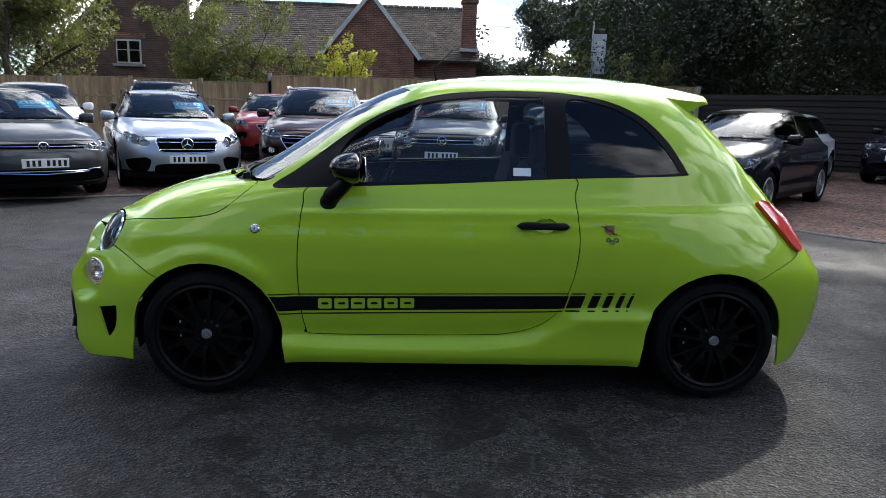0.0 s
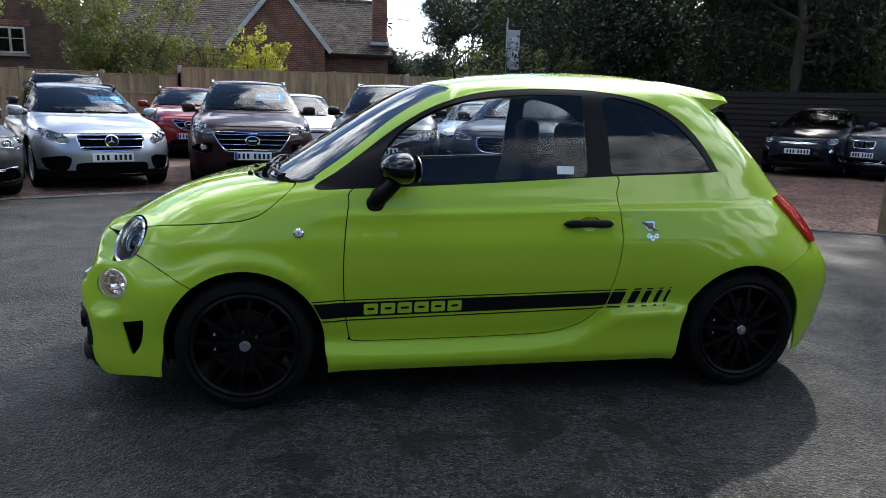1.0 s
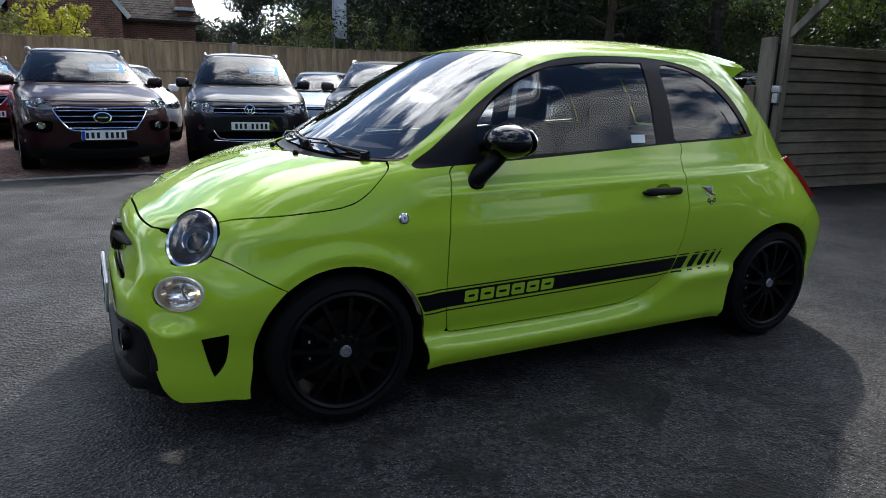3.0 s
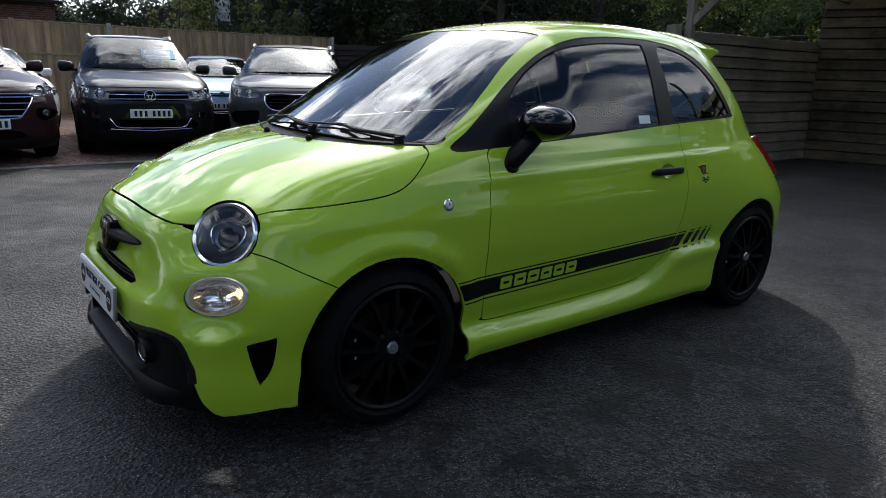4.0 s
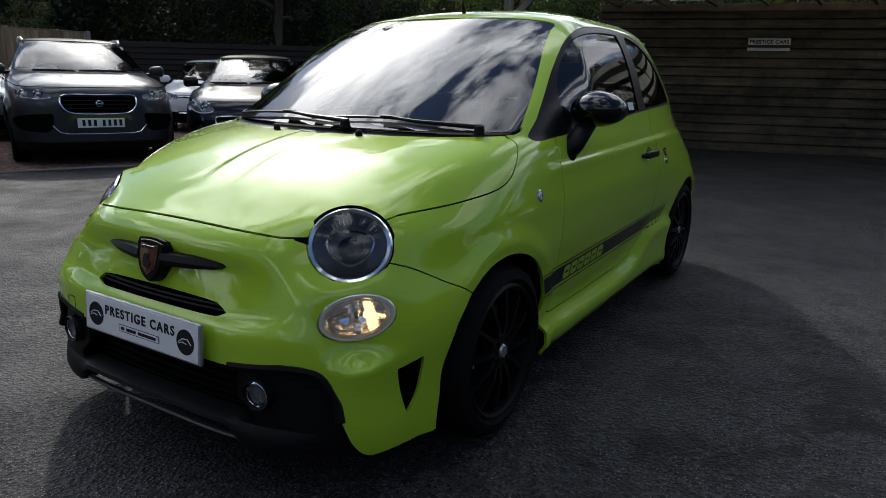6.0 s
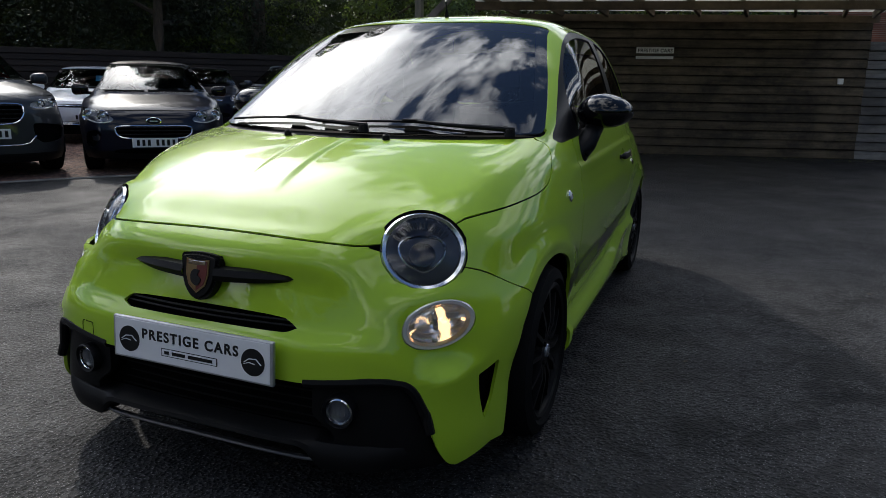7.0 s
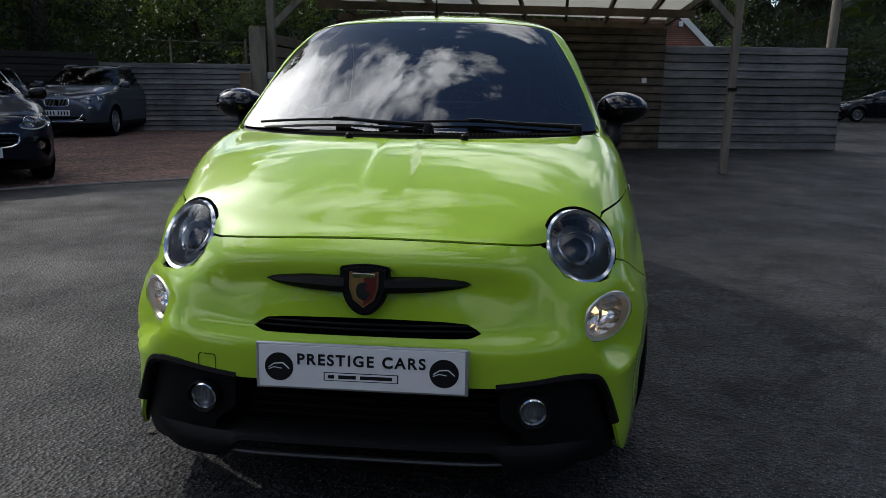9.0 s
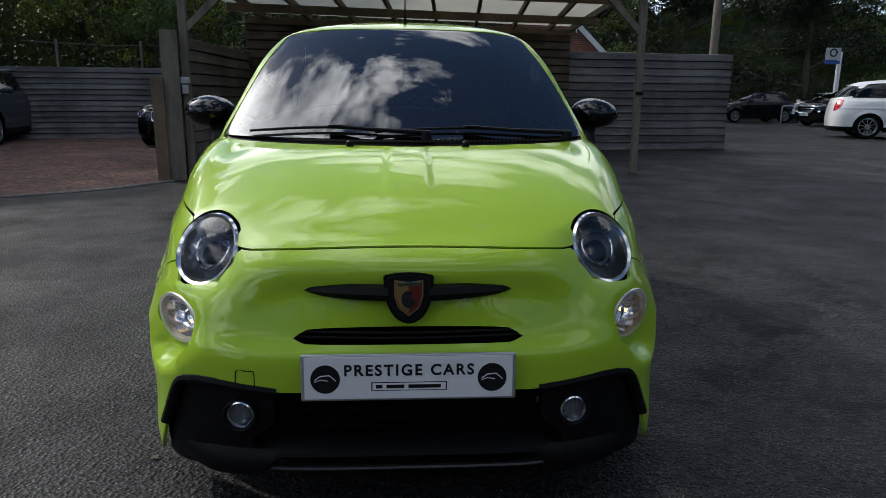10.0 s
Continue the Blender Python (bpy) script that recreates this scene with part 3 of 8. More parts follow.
def mould(m, amount=0.8, scale=1.1):
    """Dark damp blotches and streaks over a board material, in the wall's own axes."""
    nt = m.node_tree
    b = nt.nodes["Principled BSDF"]
    geo = nt.nodes.new("ShaderNodeNewGeometry")
    mp = nt.nodes.new("ShaderNodeMapping")
    mp.inputs["Scale"].default_value = (1.0, 1.0, 1.6)
    n = nt.nodes.new("ShaderNodeTexNoise")
    n.inputs["Scale"].default_value, n.inputs["Detail"].default_value, n.inputs["Roughness"].default_value = scale, 10, 0.72
    r = nt.nodes.new("ShaderNodeValToRGB")
    r.color_ramp.elements[0].position, r.color_ramp.elements[1].position = 0.42, 0.60
    r.color_ramp.elements[0].color, r.color_ramp.elements[1].color = (1.15, 1.13, 1.1, 1), (0.28, 0.28, 0.29, 1)
    mx = nt.nodes.new("ShaderNodeMix")
    mx.data_type, mx.blend_type = "RGBA", "MULTIPLY"
    mx.inputs["Factor"].default_value = amount
    old = b.inputs["Base Color"].links[0].from_socket
    nt.links.new(geo.outputs["Position"], mp.inputs["Vector"])
    nt.links.new(mp.outputs["Vector"], n.inputs["Vector"])
    nt.links.new(n.outputs["Fac"], r.inputs["Fac"])
    nt.links.new(old, mx.inputs["A"])
    nt.links.new(r.outputs["Color"], mx.inputs["B"])
    nt.links.new(mx.outputs["Result"], b.inputs["Base Color"])


mould(M["brown_board"], 0.9, 1.3)
mould(M["grey_board"], 0.55, 0.9)
mould(M["pale_board"], 0.5, 1.2)


def poly_panel():
    """Translucent corrugated sheet."""
    m = bpy.data.materials.new("translucent_sheet")
    m.use_nodes = True
    nt = m.node_tree
    nt.nodes.clear()
    t = nt.nodes.new("ShaderNodeBsdfTranslucent")
    t.inputs["Color"].default_value = (0.33, 0.32, 0.27, 1)
    g = nt.nodes.new("ShaderNodeBsdfDiffuse")
    g.inputs["Color"].default_value = (0.5, 0.5, 0.47, 1)
    n = nt.nodes.new("ShaderNodeTexNoise")
    n.inputs["Scale"].default_value = 2.5
    n.inputs["Detail"].default_value = 6
    mx = nt.nodes.new("ShaderNodeMixShader")
    out = nt.nodes.new("ShaderNodeOutputMaterial")
    r = nt.nodes.new("ShaderNodeMapRange")
    r.inputs["To Min"].default_value, r.inputs["To Max"].default_value = 0.1, 0.5
    nt.links.new(n.outputs["Fac"], r.inputs["Value"])
    nt.links.new(r.outputs["Result"], mx.inputs["Fac"])
    nt.links.new(t.outputs["BSDF"], mx.inputs[1])
    nt.links.new(g.outputs["BSDF"], mx.inputs[2])
    nt.links.new(mx.outputs["Shader"], out.inputs["Surface"])
    return m


M["sheet"] = poly_panel()


def brick_material(name, c1, c2, mortar, flip=False):
    m = material(name, c1, rough=0.9)
    nt = m.node_tree
    b = nt.nodes["Principled BSDF"]
    tc = nt.nodes.new("ShaderNodeTexCoord")
    mp = nt.nodes.new("ShaderNodeMapping")
    mp.inputs["Rotation"].default_value = (radians(-90), 0, 0)
    br = nt.nodes.new("ShaderNodeTexBrick")
    br.inputs["Color1"].default_value, br.inputs["Color2"].default_value, br.inputs["Mortar"].default_value = (*c1, 1), (*c2, 1), (*mortar, 1)
    br.inputs["Scale"].default_value = 1.0
    br.inputs["Brick Width"].default_value, br.inputs["Row Height"].default_value, br.inputs["Mortar Size"].default_value = .225, .075, .008
    n = nt.nodes.new("ShaderNodeTexNoise")
    n.inputs["Scale"].default_value, n.inputs["Detail"].default_value = 1.6, 8
    mx = nt.nodes.new("ShaderNodeMix")
    mx.data_type, mx.blend_type = "RGBA", "MULTIPLY"
    mx.inputs["Factor"].default_value = 0.8
    r = nt.nodes.new("ShaderNodeValToRGB")
    r.color_ramp.elements[0].position, r.color_ramp.elements[1].position = .3, .7
    r.color_ramp.elements[0].color, r.color_ramp.elements[1].color = (.55, .55, .55, 1), (1.25, 1.2, 1.15, 1)
    nt.links.new(tc.outputs["Object"], mp.inputs["Vector"])
    nt.links.new(mp.outputs["Vector"], br.inputs["Vector"])
    nt.links.new(tc.outputs["Object"], n.inputs["Vector"])
    nt.links.new(n.outputs["Fac"], r.inputs["Fac"])
    nt.links.new(br.outputs["Color"], mx.inputs["A"])
    nt.links.new(r.outputs["Color"], mx.inputs["B"])
    nt.links.new(mx.outputs["Result"], b.inputs["Base Color"])
    bp = nt.nodes.new("ShaderNodeBump")
    bp.inputs["Strength"].default_value, bp.inputs["Distance"].default_value = .5, .01
    bp.invert = True
    nt.links.new(br.outputs["Fac"], bp.inputs["Height"])
    nt.links.new(bp.outputs["Normal"], b.inputs["Normal"])
    return m


M["brick_red"] = brick_material("red_brick", (0.24, 0.085, 0.048), (0.13, 0.052, 0.037), (0.26, 0.21, 0.17))
M["brick_brown"] = brick_material("brown_brick", (0.125, 0.066, 0.050), (0.075, 0.047, 0.038), (0.13, 0.105, 0.09))
M["roof_tile"] = material("clay_tile", (0.10, 0.075, 0.06), rough=0.9, base2=(0.05, 0.042, 0.036), vary=0.2, scale=2.5, bump=0.2, bump_scale=20, island=True)

# ---------------------------------------------------------------- ground


def slab(name, pts, z0, z1, mat, label="", category="", kind="structure"):
    bm = bmesh.new()
    lo = [bm.verts.new((x, y, z0)) for x, y in pts]
    hi = [bm.verts.new((x, y, z1)) for x, y in pts]
    n = len(pts)
    bm.faces.new(lo[::-1])
    bm.faces.new(hi)
    for i in range(n):
        bm.faces.new((lo[i], lo[(i + 1) % n], hi[(i + 1) % n], hi[i]))
    bmesh.ops.recalc_face_normals(bm, faces=bm.faces)
    me = bpy.data.meshes.new(name)
    bm.to_mesh(me)
    bm.free()
    me.materials.append(mat)
    return tagged(new(name, me), label, category, kind=kind)


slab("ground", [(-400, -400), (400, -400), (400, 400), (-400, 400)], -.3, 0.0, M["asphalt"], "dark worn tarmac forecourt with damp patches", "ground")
EDGE = smooth_loop([(-26, 1.5), (-14, 3.0), (-8, 4.2), (-4.3, 5.25), (-3.0, 5.85), (-1.8, 6.4), (0, 6.66), (2.2, 6.55), (4.0, 5.6), (5.0, 4.68), (5.9, 3.55), (6.72, 3.02)], 6, False)
slab("gravel_yard", [tuple(p) for p in EDGE] + [(17.5, 2.95), (17.5, 9), (12, 16.6), (-26, 16.6)], -.05, .012, M["gravel"], "reddish brown gravel parking yard beside the tarmac", "gravel")
bm = bmesh.new()
sweep([(x, y - .02, .006) for x, y in EDGE], .028, 6, bm, flat=.6)
M["edging"] = material("weathered_edging", (0.13, 0.128, 0.125), rough=0.9, vary=0.3, scale=5, bump=0.3, bump_scale=60)
tagged(part("kerb_edging", bm, M["edging"], None), "thin pale concrete edging between tarmac and gravel", "kerb", kind="structure")

# ---------------------------------------------------------------- close-board fence at the back


def fence_run(name, x0, x1, y, top, bays, mat, label):
    """Feather-edge boards on rails between posts."""
    fence = tagged(new(name), label, "fence", kind="structure")
    fence.location = (x0, y, 0)
    w = (x1 - x0) / bays
    rnd = random.Random(5)
    for k in range(bays):
        drop = rnd.uniform(-.04, .04)
        bm = bmesh.new()
        n = int(w / .105)
        for i in range(n):
            xa = k * w + i * w / n
            h = top + drop + rnd.uniform(-.006, .006)
            own = bmesh.new()
            bmesh.ops.create_cube(own, size=1)
            bmesh.ops.scale(own, vec=(w / n + .012, .016, h - .12), verts=own.verts)
            own.transform(pose(xa + w / n / 2, -.012, .12 + (h - .12) / 2, 0, 0, -5))
            join(bm, own)
        part("panel", bm, mat, fence)
        part("gravel_board", box(w, .03, .15, .004, (k * w + w / 2, .0, .085)), M["fence_post"], fence)
        part("capping", box(w, .06, .025, .004, (k * w + w / 2, -.005, top + drop + .02)), M["fence_post"], fence)
        for zr in (.45, 1.15, 1.85):
            part("rail", box(w, .04, .07, .004, (k * w + w / 2, .03, zr)), M["fence_post"], fence)
            if zr == 1.15:
                part("rail", box(w, .02, .05, .004, (k * w + w / 2, -.03, zr + .25)), M["fence_post"], fence)
    for k in range(bays + 1):
        part("post", box(.10, .10, top + .09, .012, (k * w, -.035, (top + .09) / 2)), M["concrete"] if k % 3 == 0 else M["fence_post"], fence)
    return fence


fence_run("fence_side", -26.6, -3.2, 16.5, 1.88, 12, M["fence"], "tan close-board timber fence with posts")
fence_run("fence_back", -3.2, 9.2, 16.5, 2.08, 6, M["fence"], "tan close-board timber fence with posts")

# ---------------------------------------------------------------- boarded walls


def board_wall(name, p0, p1, height, count, mat, label, proud=.048):
    """A wall of horizontal overlapping boards, each an object of its own."""
    p0, p1 = Vector((*p0, 0)), Vector((*p1, 0))
    d = p1 - p0
    wall = tagged(new(name), label, "wall", kind="structure")
    wall.matrix_world = Matrix.Translation(p0) @ pose(0, 0, 0, 0, 0, math.degrees(math.atan2(d.y, d.x)))
    L, h = d.length, height / count
    bm = bmesh.new()
    sec = [(-.006, 0), (-proud, 0), (-proud, .006), (-.022, h - .020), (-.006, h - .014)]
    ring = [[bm.verts.new((x, y, z)) for y, z in sec] for x in np.linspace(0, L, 9)]
    rnd = random.Random(len(name))
    for r in ring[1:-1]:
        o = rnd.uniform(-.004, .004)
        for v in r:
            v.co.z += o
            v.co.y += rnd.uniform(-.002, .002)
    for a, b in zip(ring, ring[1:]):
        for k in range(5):
            bm.faces.new((a[k], a[(k + 1) % 5], b[(k + 1) % 5], b[k]))
    bm.faces.new(ring[0])
    bm.faces.new(ring[-1][::-1])
    bmesh.ops.recalc_face_normals(bm, faces=bm.faces)
    me = bpy.data.meshes.new("board")
    bm.to_mesh(me)
    bm.free()
    me.materials.append(mat)
    for k in range(count):
        b = new("board", me)
        b.parent = wall
        b.location = (rnd.uniform(-.01, .01), 0, k * h + .01)
        b.rotation_euler = (0, rnd.uniform(-.0012, .0012), 0)
    part("backing", box(L, .04, height, 0, (L / 2, .016, height / 2)), M["dark_board"], wall)
    return wall


WALL_A, WALL_B, WALL_C, WALL_D = (6.95, 2.88), (10.50, 2.78), (12.22, -3.45), (12.72, -7.15)
board_wall("wall_side", WALL_A, WALL_B, 1.84, 12, M["pale_board"], "weathered timber side wall of the shelter")
board_wall("wall_shelter", WALL_B, WALL_C, 2.38, 15, M["brown_board"], "brown weathered horizontal boards at the back of the shelter")
board_wall("wall_grey", WALL_C, WALL_D, 2.04, 13, M["grey_board"], "grey weathered horizontal board fence")
board_wall("wall_yard", (15.15, 10.2), (16.3, 2.9), 1.74, 13, M["grey_board"], "grey weathered board fence behind the gravel yard")
# the shade under the trees is put into this fence's near-black board colour
board_wall("wall_dark", (9.3, 16.55), (15.15, 10.25), 1.95, 13, M["dark_board"], "dark brown board fence, its colour darkened for tree shade")

# ---------------------------------------------------------------- shelter with translucent roof
shelter = tagged(new("shelter"), "open timber shelter with translucent sheet roof on posts", "shelter", kind="structure")
FRONT_L, FRONT_R = Vector((6.95, 2.80, 0)), Vector((7.78, -3.44, 0))
BACK_L, BACK_R = Vector((10.45, 2.74, 0)), Vector((12.1, -3.42, 0))


def beam(a, b, w, h, mat, parent, name="beam"):
    a, b = Vector(a), Vector(b)
    d = b - a
    bm = box(d.length, w, h, .006)
    m = Matrix.Translation((a + b) / 2) @ d.to_track_quat("X", "Z").to_matrix().to_4x4()
    return part(name, bm, mat, parent, m=m)


for p in (FRONT_L, FRONT_R):
    beam((p.x, p.y, 0), (p.x, p.y, 2.66), .095, .095, M["timber"], shelter, "post")
beam((FRONT_L.x - .05, FRONT_L.y + .2, 2.66), (FRONT_R.x, FRONT_R.y - .3, 2.66), .07, .16, M["timber"], shelter)
dirf = (FRONT_R - FRONT_L).normalized()
beam(FRONT_L + dirf * .03 + Vector((0, 0, 1.92)), FRONT_L + dirf * .72 + Vector((0, 0, 2.60)), .07, .09, M["timber"], shelter, "brace")
beam(FRONT_R - dirf * .03 + Vector((0, 0, 2.02)), FRONT_R - dirf * .66 + Vector((0, 0, 2.62)), .07, .09, M["timber"], shelter, "brace")
mid_l, mid_r = FRONT_L.lerp(BACK_L, .62), FRONT_R.lerp(BACK_R, .62)
beam((mid_l.x, mid_l.y, 2.45), (mid_r.x, mid_r.y - .1, 2.45), .06, .13, M["rafter"], shelter, "purlin")
beam((BACK_L.x, BACK_L.y, 2.40), (BACK_R.x, BACK_R.y - .1, 2.40), .06, .12, M["rafter"], shelter, "purlin")
beam((FRONT_L.lerp(BACK_L, .25)) + Vector((0, 0, 2.60)), (FRONT_R.lerp(BACK_R, .25)) + Vector((0, 0, 2.60)), .06, .12, M["rafter"], shelter, "purlin")
for k in range(9):
    t = k / 8
    a, b = FRONT_L.lerp(FRONT_R, t), BACK_L.lerp(BACK_R, min(1, t + .05))
    beam((a.x - .25, a.y, 2.73), (b.x, b.y, 2.47), .05, .11, M["timber"] if k == 8 else M["rafter"], shelter, "rafter")
# corrugated sheet
bm = bmesh.new()
n, rows = 150, []
for i in range(n + 1):
    t = i / n
    a, b = FRONT_L.lerp(FRONT_R, t * 1.06 - .03), BACK_L.lerp(BACK_R, t * 1.06 - .03)
    z = .012 * math.sin(2 * math.pi * t * 75)
    rows.append([bm.verts.new((a.x - .35, a.y, 2.81 + z)), bm.verts.new((b.x + .15, b.y, 2.535 + z))])
for p, q in zip(rows, rows[1:]):
    bm.faces.new((p[0], p[1], q[1], q[0]))
part("roof_sheet", bm, M["sheet"], shelter, "dirty translucent corrugated sheet", smooth=True)
# wide end post and plank at the yard side
part("end_board", box(.035, .22, 1.90, .006, (6.84, 2.96, .95)), M["timber"], shelter, "broad upright plank")
part("end_board", box(.03, .16, 1.32, .006, (6.80, 3.13, .66)), M["rafter"], shelter, "short upright plank")
part("end_post", box(.10, .10, 1.86, .008, (6.92, 2.99, .93)), M["timber"], shelter)
# weatherproof socket on the post
socket = tagged(new("socket_box"), "grey weatherproof socket on the shelter post", "socket")
part("cover", box(.05, .13, .085, .012, (6.87, 2.80, 1.28)), M["steel"], socket)
part("body", box(.05, .085, .12, .01, (6.875, 2.80, 1.17)), M["steel"], socket)
# flood lamp on the right hand post
flood = tagged(new("flood_lamp"), "black flood lamp on the shelter post", "lamp")
part("housing", box(.08, .2, .14, .012, (7.68, -3.44, 2.60)), M["plastic"], flood)
part("glass", box(.01, .17, .11, .004, (7.635, -3.44, 2.60)), M["lens"], flood)
flood2 = copy_thing(flood, Matrix.Translation((-.85, 6.12, -.02)))
for z in (1.17,):
    tagged(part("cable_clip", box(.02, .115, .05, .004, (7.72, -3.44, z)), M["plastic"], None), "small black cable clip on the post", "clip")
# sign and small box on the wall
wall_dir = (Vector((*WALL_C, 0)) - Vector((*WALL_B, 0))).normalized()
wall_n = Vector((-wall_dir.y, wall_dir.x, 0))
if wall_n.x > 0:
    wall_n = -wall_n


def on_wall(y, z, out=.035):
    t = (y - WALL_B[1]) / (WALL_C[1] - WALL_B[1])
    p = Vector((*WALL_B, 0)).lerp(Vector((*WALL_C, 0)), t) + wall_n * out
    return Matrix.Translation((p.x, p.y, z)) @ pose(0, 0, 0, 0, 0, math.degrees(math.atan2(wall_dir.y, wall_dir.x)))


def text_part(body, size, mat, parent, m, name="lettering", extrude=.0008, align="CENTER", spacing=1.0, label="", bold=.0):
    """Lettering with the built-in font, as a mesh."""
    cu = bpy.data.curves.new(name, "FONT")
    cu.body, cu.size, cu.extrude, cu.align_x, cu.align_y, cu.space_character = body, size, extrude, align, "CENTER", spacing
    cu.offset = bold
    tmp = bpy.data.objects.new(name, cu)
    me = bpy.data.meshes.new_from_object(tmp)
    bpy.data.objects.remove(tmp)
    me.transform(m)
    me.materials.clear()
    me.materials.append(mat)
    ob = new(name, me)
    ob.parent = parent
    if label:
        tagged(ob, label=label)
    return ob


sign = tagged(new("wall_sign"), "white rectangular sign with dark lettering on the boards", "sign")
sign.matrix_world = on_wall(.06, 1.81)
part("panel", box(.66, .008, .215, .002), M["wall_white"], sign)
text_part("PRESTIGE CARS", .085, M["ink"], sign, pose(0, -.006, .035, 90, 0, 0), spacing=1.05, bold=.002)
part("text_line", box(.36, .002, .03, 0, (0, -.0055, -.055)), M["silver_print"], sign)
box1 = tagged(new("junction_box"), "small white junction box on the boards", "junction box")
box1.matrix_world = on_wall(-3.05, 1.36)
part("lid", box(.1, .05, .1, .01), M["wall_white"], box1)

# bottom edge debris: fallen leaves along the shelter wall
rnd = random.Random(3)
bm = bmesh.new()
for k in range(420):
    y = rnd.uniform(-7, 2.6)
    x = np.interp(y, [-7.15, -3.45, 2.78], [12.7, 12.2, 10.5]) - abs(rnd.gauss(0, .45)) - .1
    s, a = rnd.uniform(.012, .03), rnd.uniform(0, 6.28)
    vs = [bm.verts.new((x + s * math.cos(a + j * 1.57) * (1 if j % 2 else .6), y + s * math.sin(a + j * 1.57), .006 + rnd.uniform(0, .01))) for j in range(4)]
    bm.faces.new(vs)
tagged(part("fallen_leaves", bm, M["leaf_olive"], None), "scattered dry leaves along the shelter wall", "leaves", kind="stuff")
bm = bmesh.new()
for k in range(260):
    x, y = rnd.uniform(-4, 11), rnd.uniform(-7, 5)
    s, a = rnd.uniform(.006, .016), rnd.uniform(0, 6.28)
    vs = [bm.verts.new((x + s * math.cos(a + j * 1.57) * (1 if j % 2 else .6), y + s * math.sin(a + j * 1.57), .004 + rnd.uniform(0, .008))) for j in range(4)]
    bm.faces.new(vs)
tagged(part("ground_litter", bm, M["bark"], None), "tiny leaves and bits scattered on the tarmac", "leaves", kind="stuff")

# ---------------------------------------------------------------- house behind the fence


def wall_quad(name, pts, thick, mat, parent):
    """An upright wall slab from its outline in x and z, facing -y."""
    bm = prism(pts, thick, "y")
    return part(name, bm, mat, parent, m=Matrix.Translation((0, thick / 2, 0)))


def tile_roof(name, a, b, c, d, parent, rows=18, cols=40):
    """Courses of tiles over the quad a b (eaves) c d (ridge)."""
    a, b, c, d = map(Vector, (a, b, c, d))
    nrm = (b - a).cross(d - a).normalized()
    if nrm.z < 0:
        nrm = -nrm
    verts, faces = [], []
    rnd = random.Random(9)
    for r in range(rows):
        t0, t1 = r / rows, (r + 1.25) / rows
        for k in range(cols):
            u0, u1 = (k + .04 + (r % 2) * .5 - .25) / cols, (k + .96 + (r % 2) * .5 - .25) / cols
            u0, u1 = max(0, u0), min(1, u1)
            lift = .03 + rnd.uniform(-.006, .01)
            p = []
            for t, u, h in ((t0, u0, lift), (t0, u1, lift), (min(t1, 1), u1, .004), (min(t1, 1), u0, .004)):
                p.append(a.lerp(d, t).lerp(b.lerp(c, t), u) + nrm * h)
            i = len(verts)
            verts += p + [p[0] - nrm * .02, p[1] - nrm * .02]
            faces += [(i, i + 1, i + 2, i + 3), (i + 4, i + 5, i + 1, i)]
    ob = mesh_object(name, verts, faces, M["roof_tile"], parent, smooth=False)
    tagged(ob, kind="stuff")
    under = mesh_object("roof_underlay", [a, b, c, d], [(0, 1, 2, 3)], M["dark_board"], parent, smooth=False)
    return ob


house = tagged(new("house"), "red brick house with gable, clay tile roof and chimney", "house")
wall_quad("wall", [(-9.2, 0), (3.6, 0), (3.6, 3.45), (-9.2, 3.45)], .3, M["brick_red"], house).location = (0, 27.3, 0)
tile_roof("roof", (-9.3, 27.0, 3.35), (3.75, 27.0, 3.35), (3.6, 31.0, 6.05), (-9.3, 31.0, 6.05), house, 26, 64)
wall_quad("gable_end", [(-2.75, 0), (.87, 0), (.87, 3.5), (-.99, 5.85), (-2.75, 3.75)], .3, M["brick_red"], house).location = (0, 26.4, 0)
tile_roof("gable_roof", (-2.95, 26.3, 3.5), (-2.95, 30.6, 3.5), (-.99, 30.6, 5.95), (-.99, 26.3, 5.95), house, 14, 18)
tile_roof("gable_roof", (1.07, 26.3, 3.4), (1.07, 30.6, 3.4), (-.99, 30.6, 5.95), (-.99, 26.3, 5.95), house, 14, 18)
beam((-3.05, 26.25, 3.46), (-.95, 26.25, 6.0), .05, .17, M["old_white"], house, "bargeboard")
beam((1.12, 26.25, 3.34), (-1.03, 26.25, 6.0), .05, .17, M["old_white"], house, "bargeboard")
part("soffit", box(2.8, .12, .12, .01, (2.4, 26.95, 3.33)), M["dark_board"], house)
chimney = part("chimney", box(.62, .62, 3.6, .02, (3.25, 27.7, 4.25)), M["brick_red"], house)
part("chimney_band", box(.74, .74, .16, .02, (3.25, 27.7, 5.92)), M["brick_red"], chimney)
part("chimney_pot", cyl(.13, .11, .6, 16, (3.25, 27.7, 6.35)), M["brick_red"], chimney)
part("flashing", box(.78, .78, .14, .02, (3.25, 27.55, 3.86)), M["steel"], house)
ridge = bmesh.new()
for k in range(44):
    cyl(.10, .10, .28, 8, (-9.1 + k * .293, 31.0, 6.07), "x", ridge)
tagged(part("ridge_tiles", ridge, M["roof_tile"], house), kind="stuff")
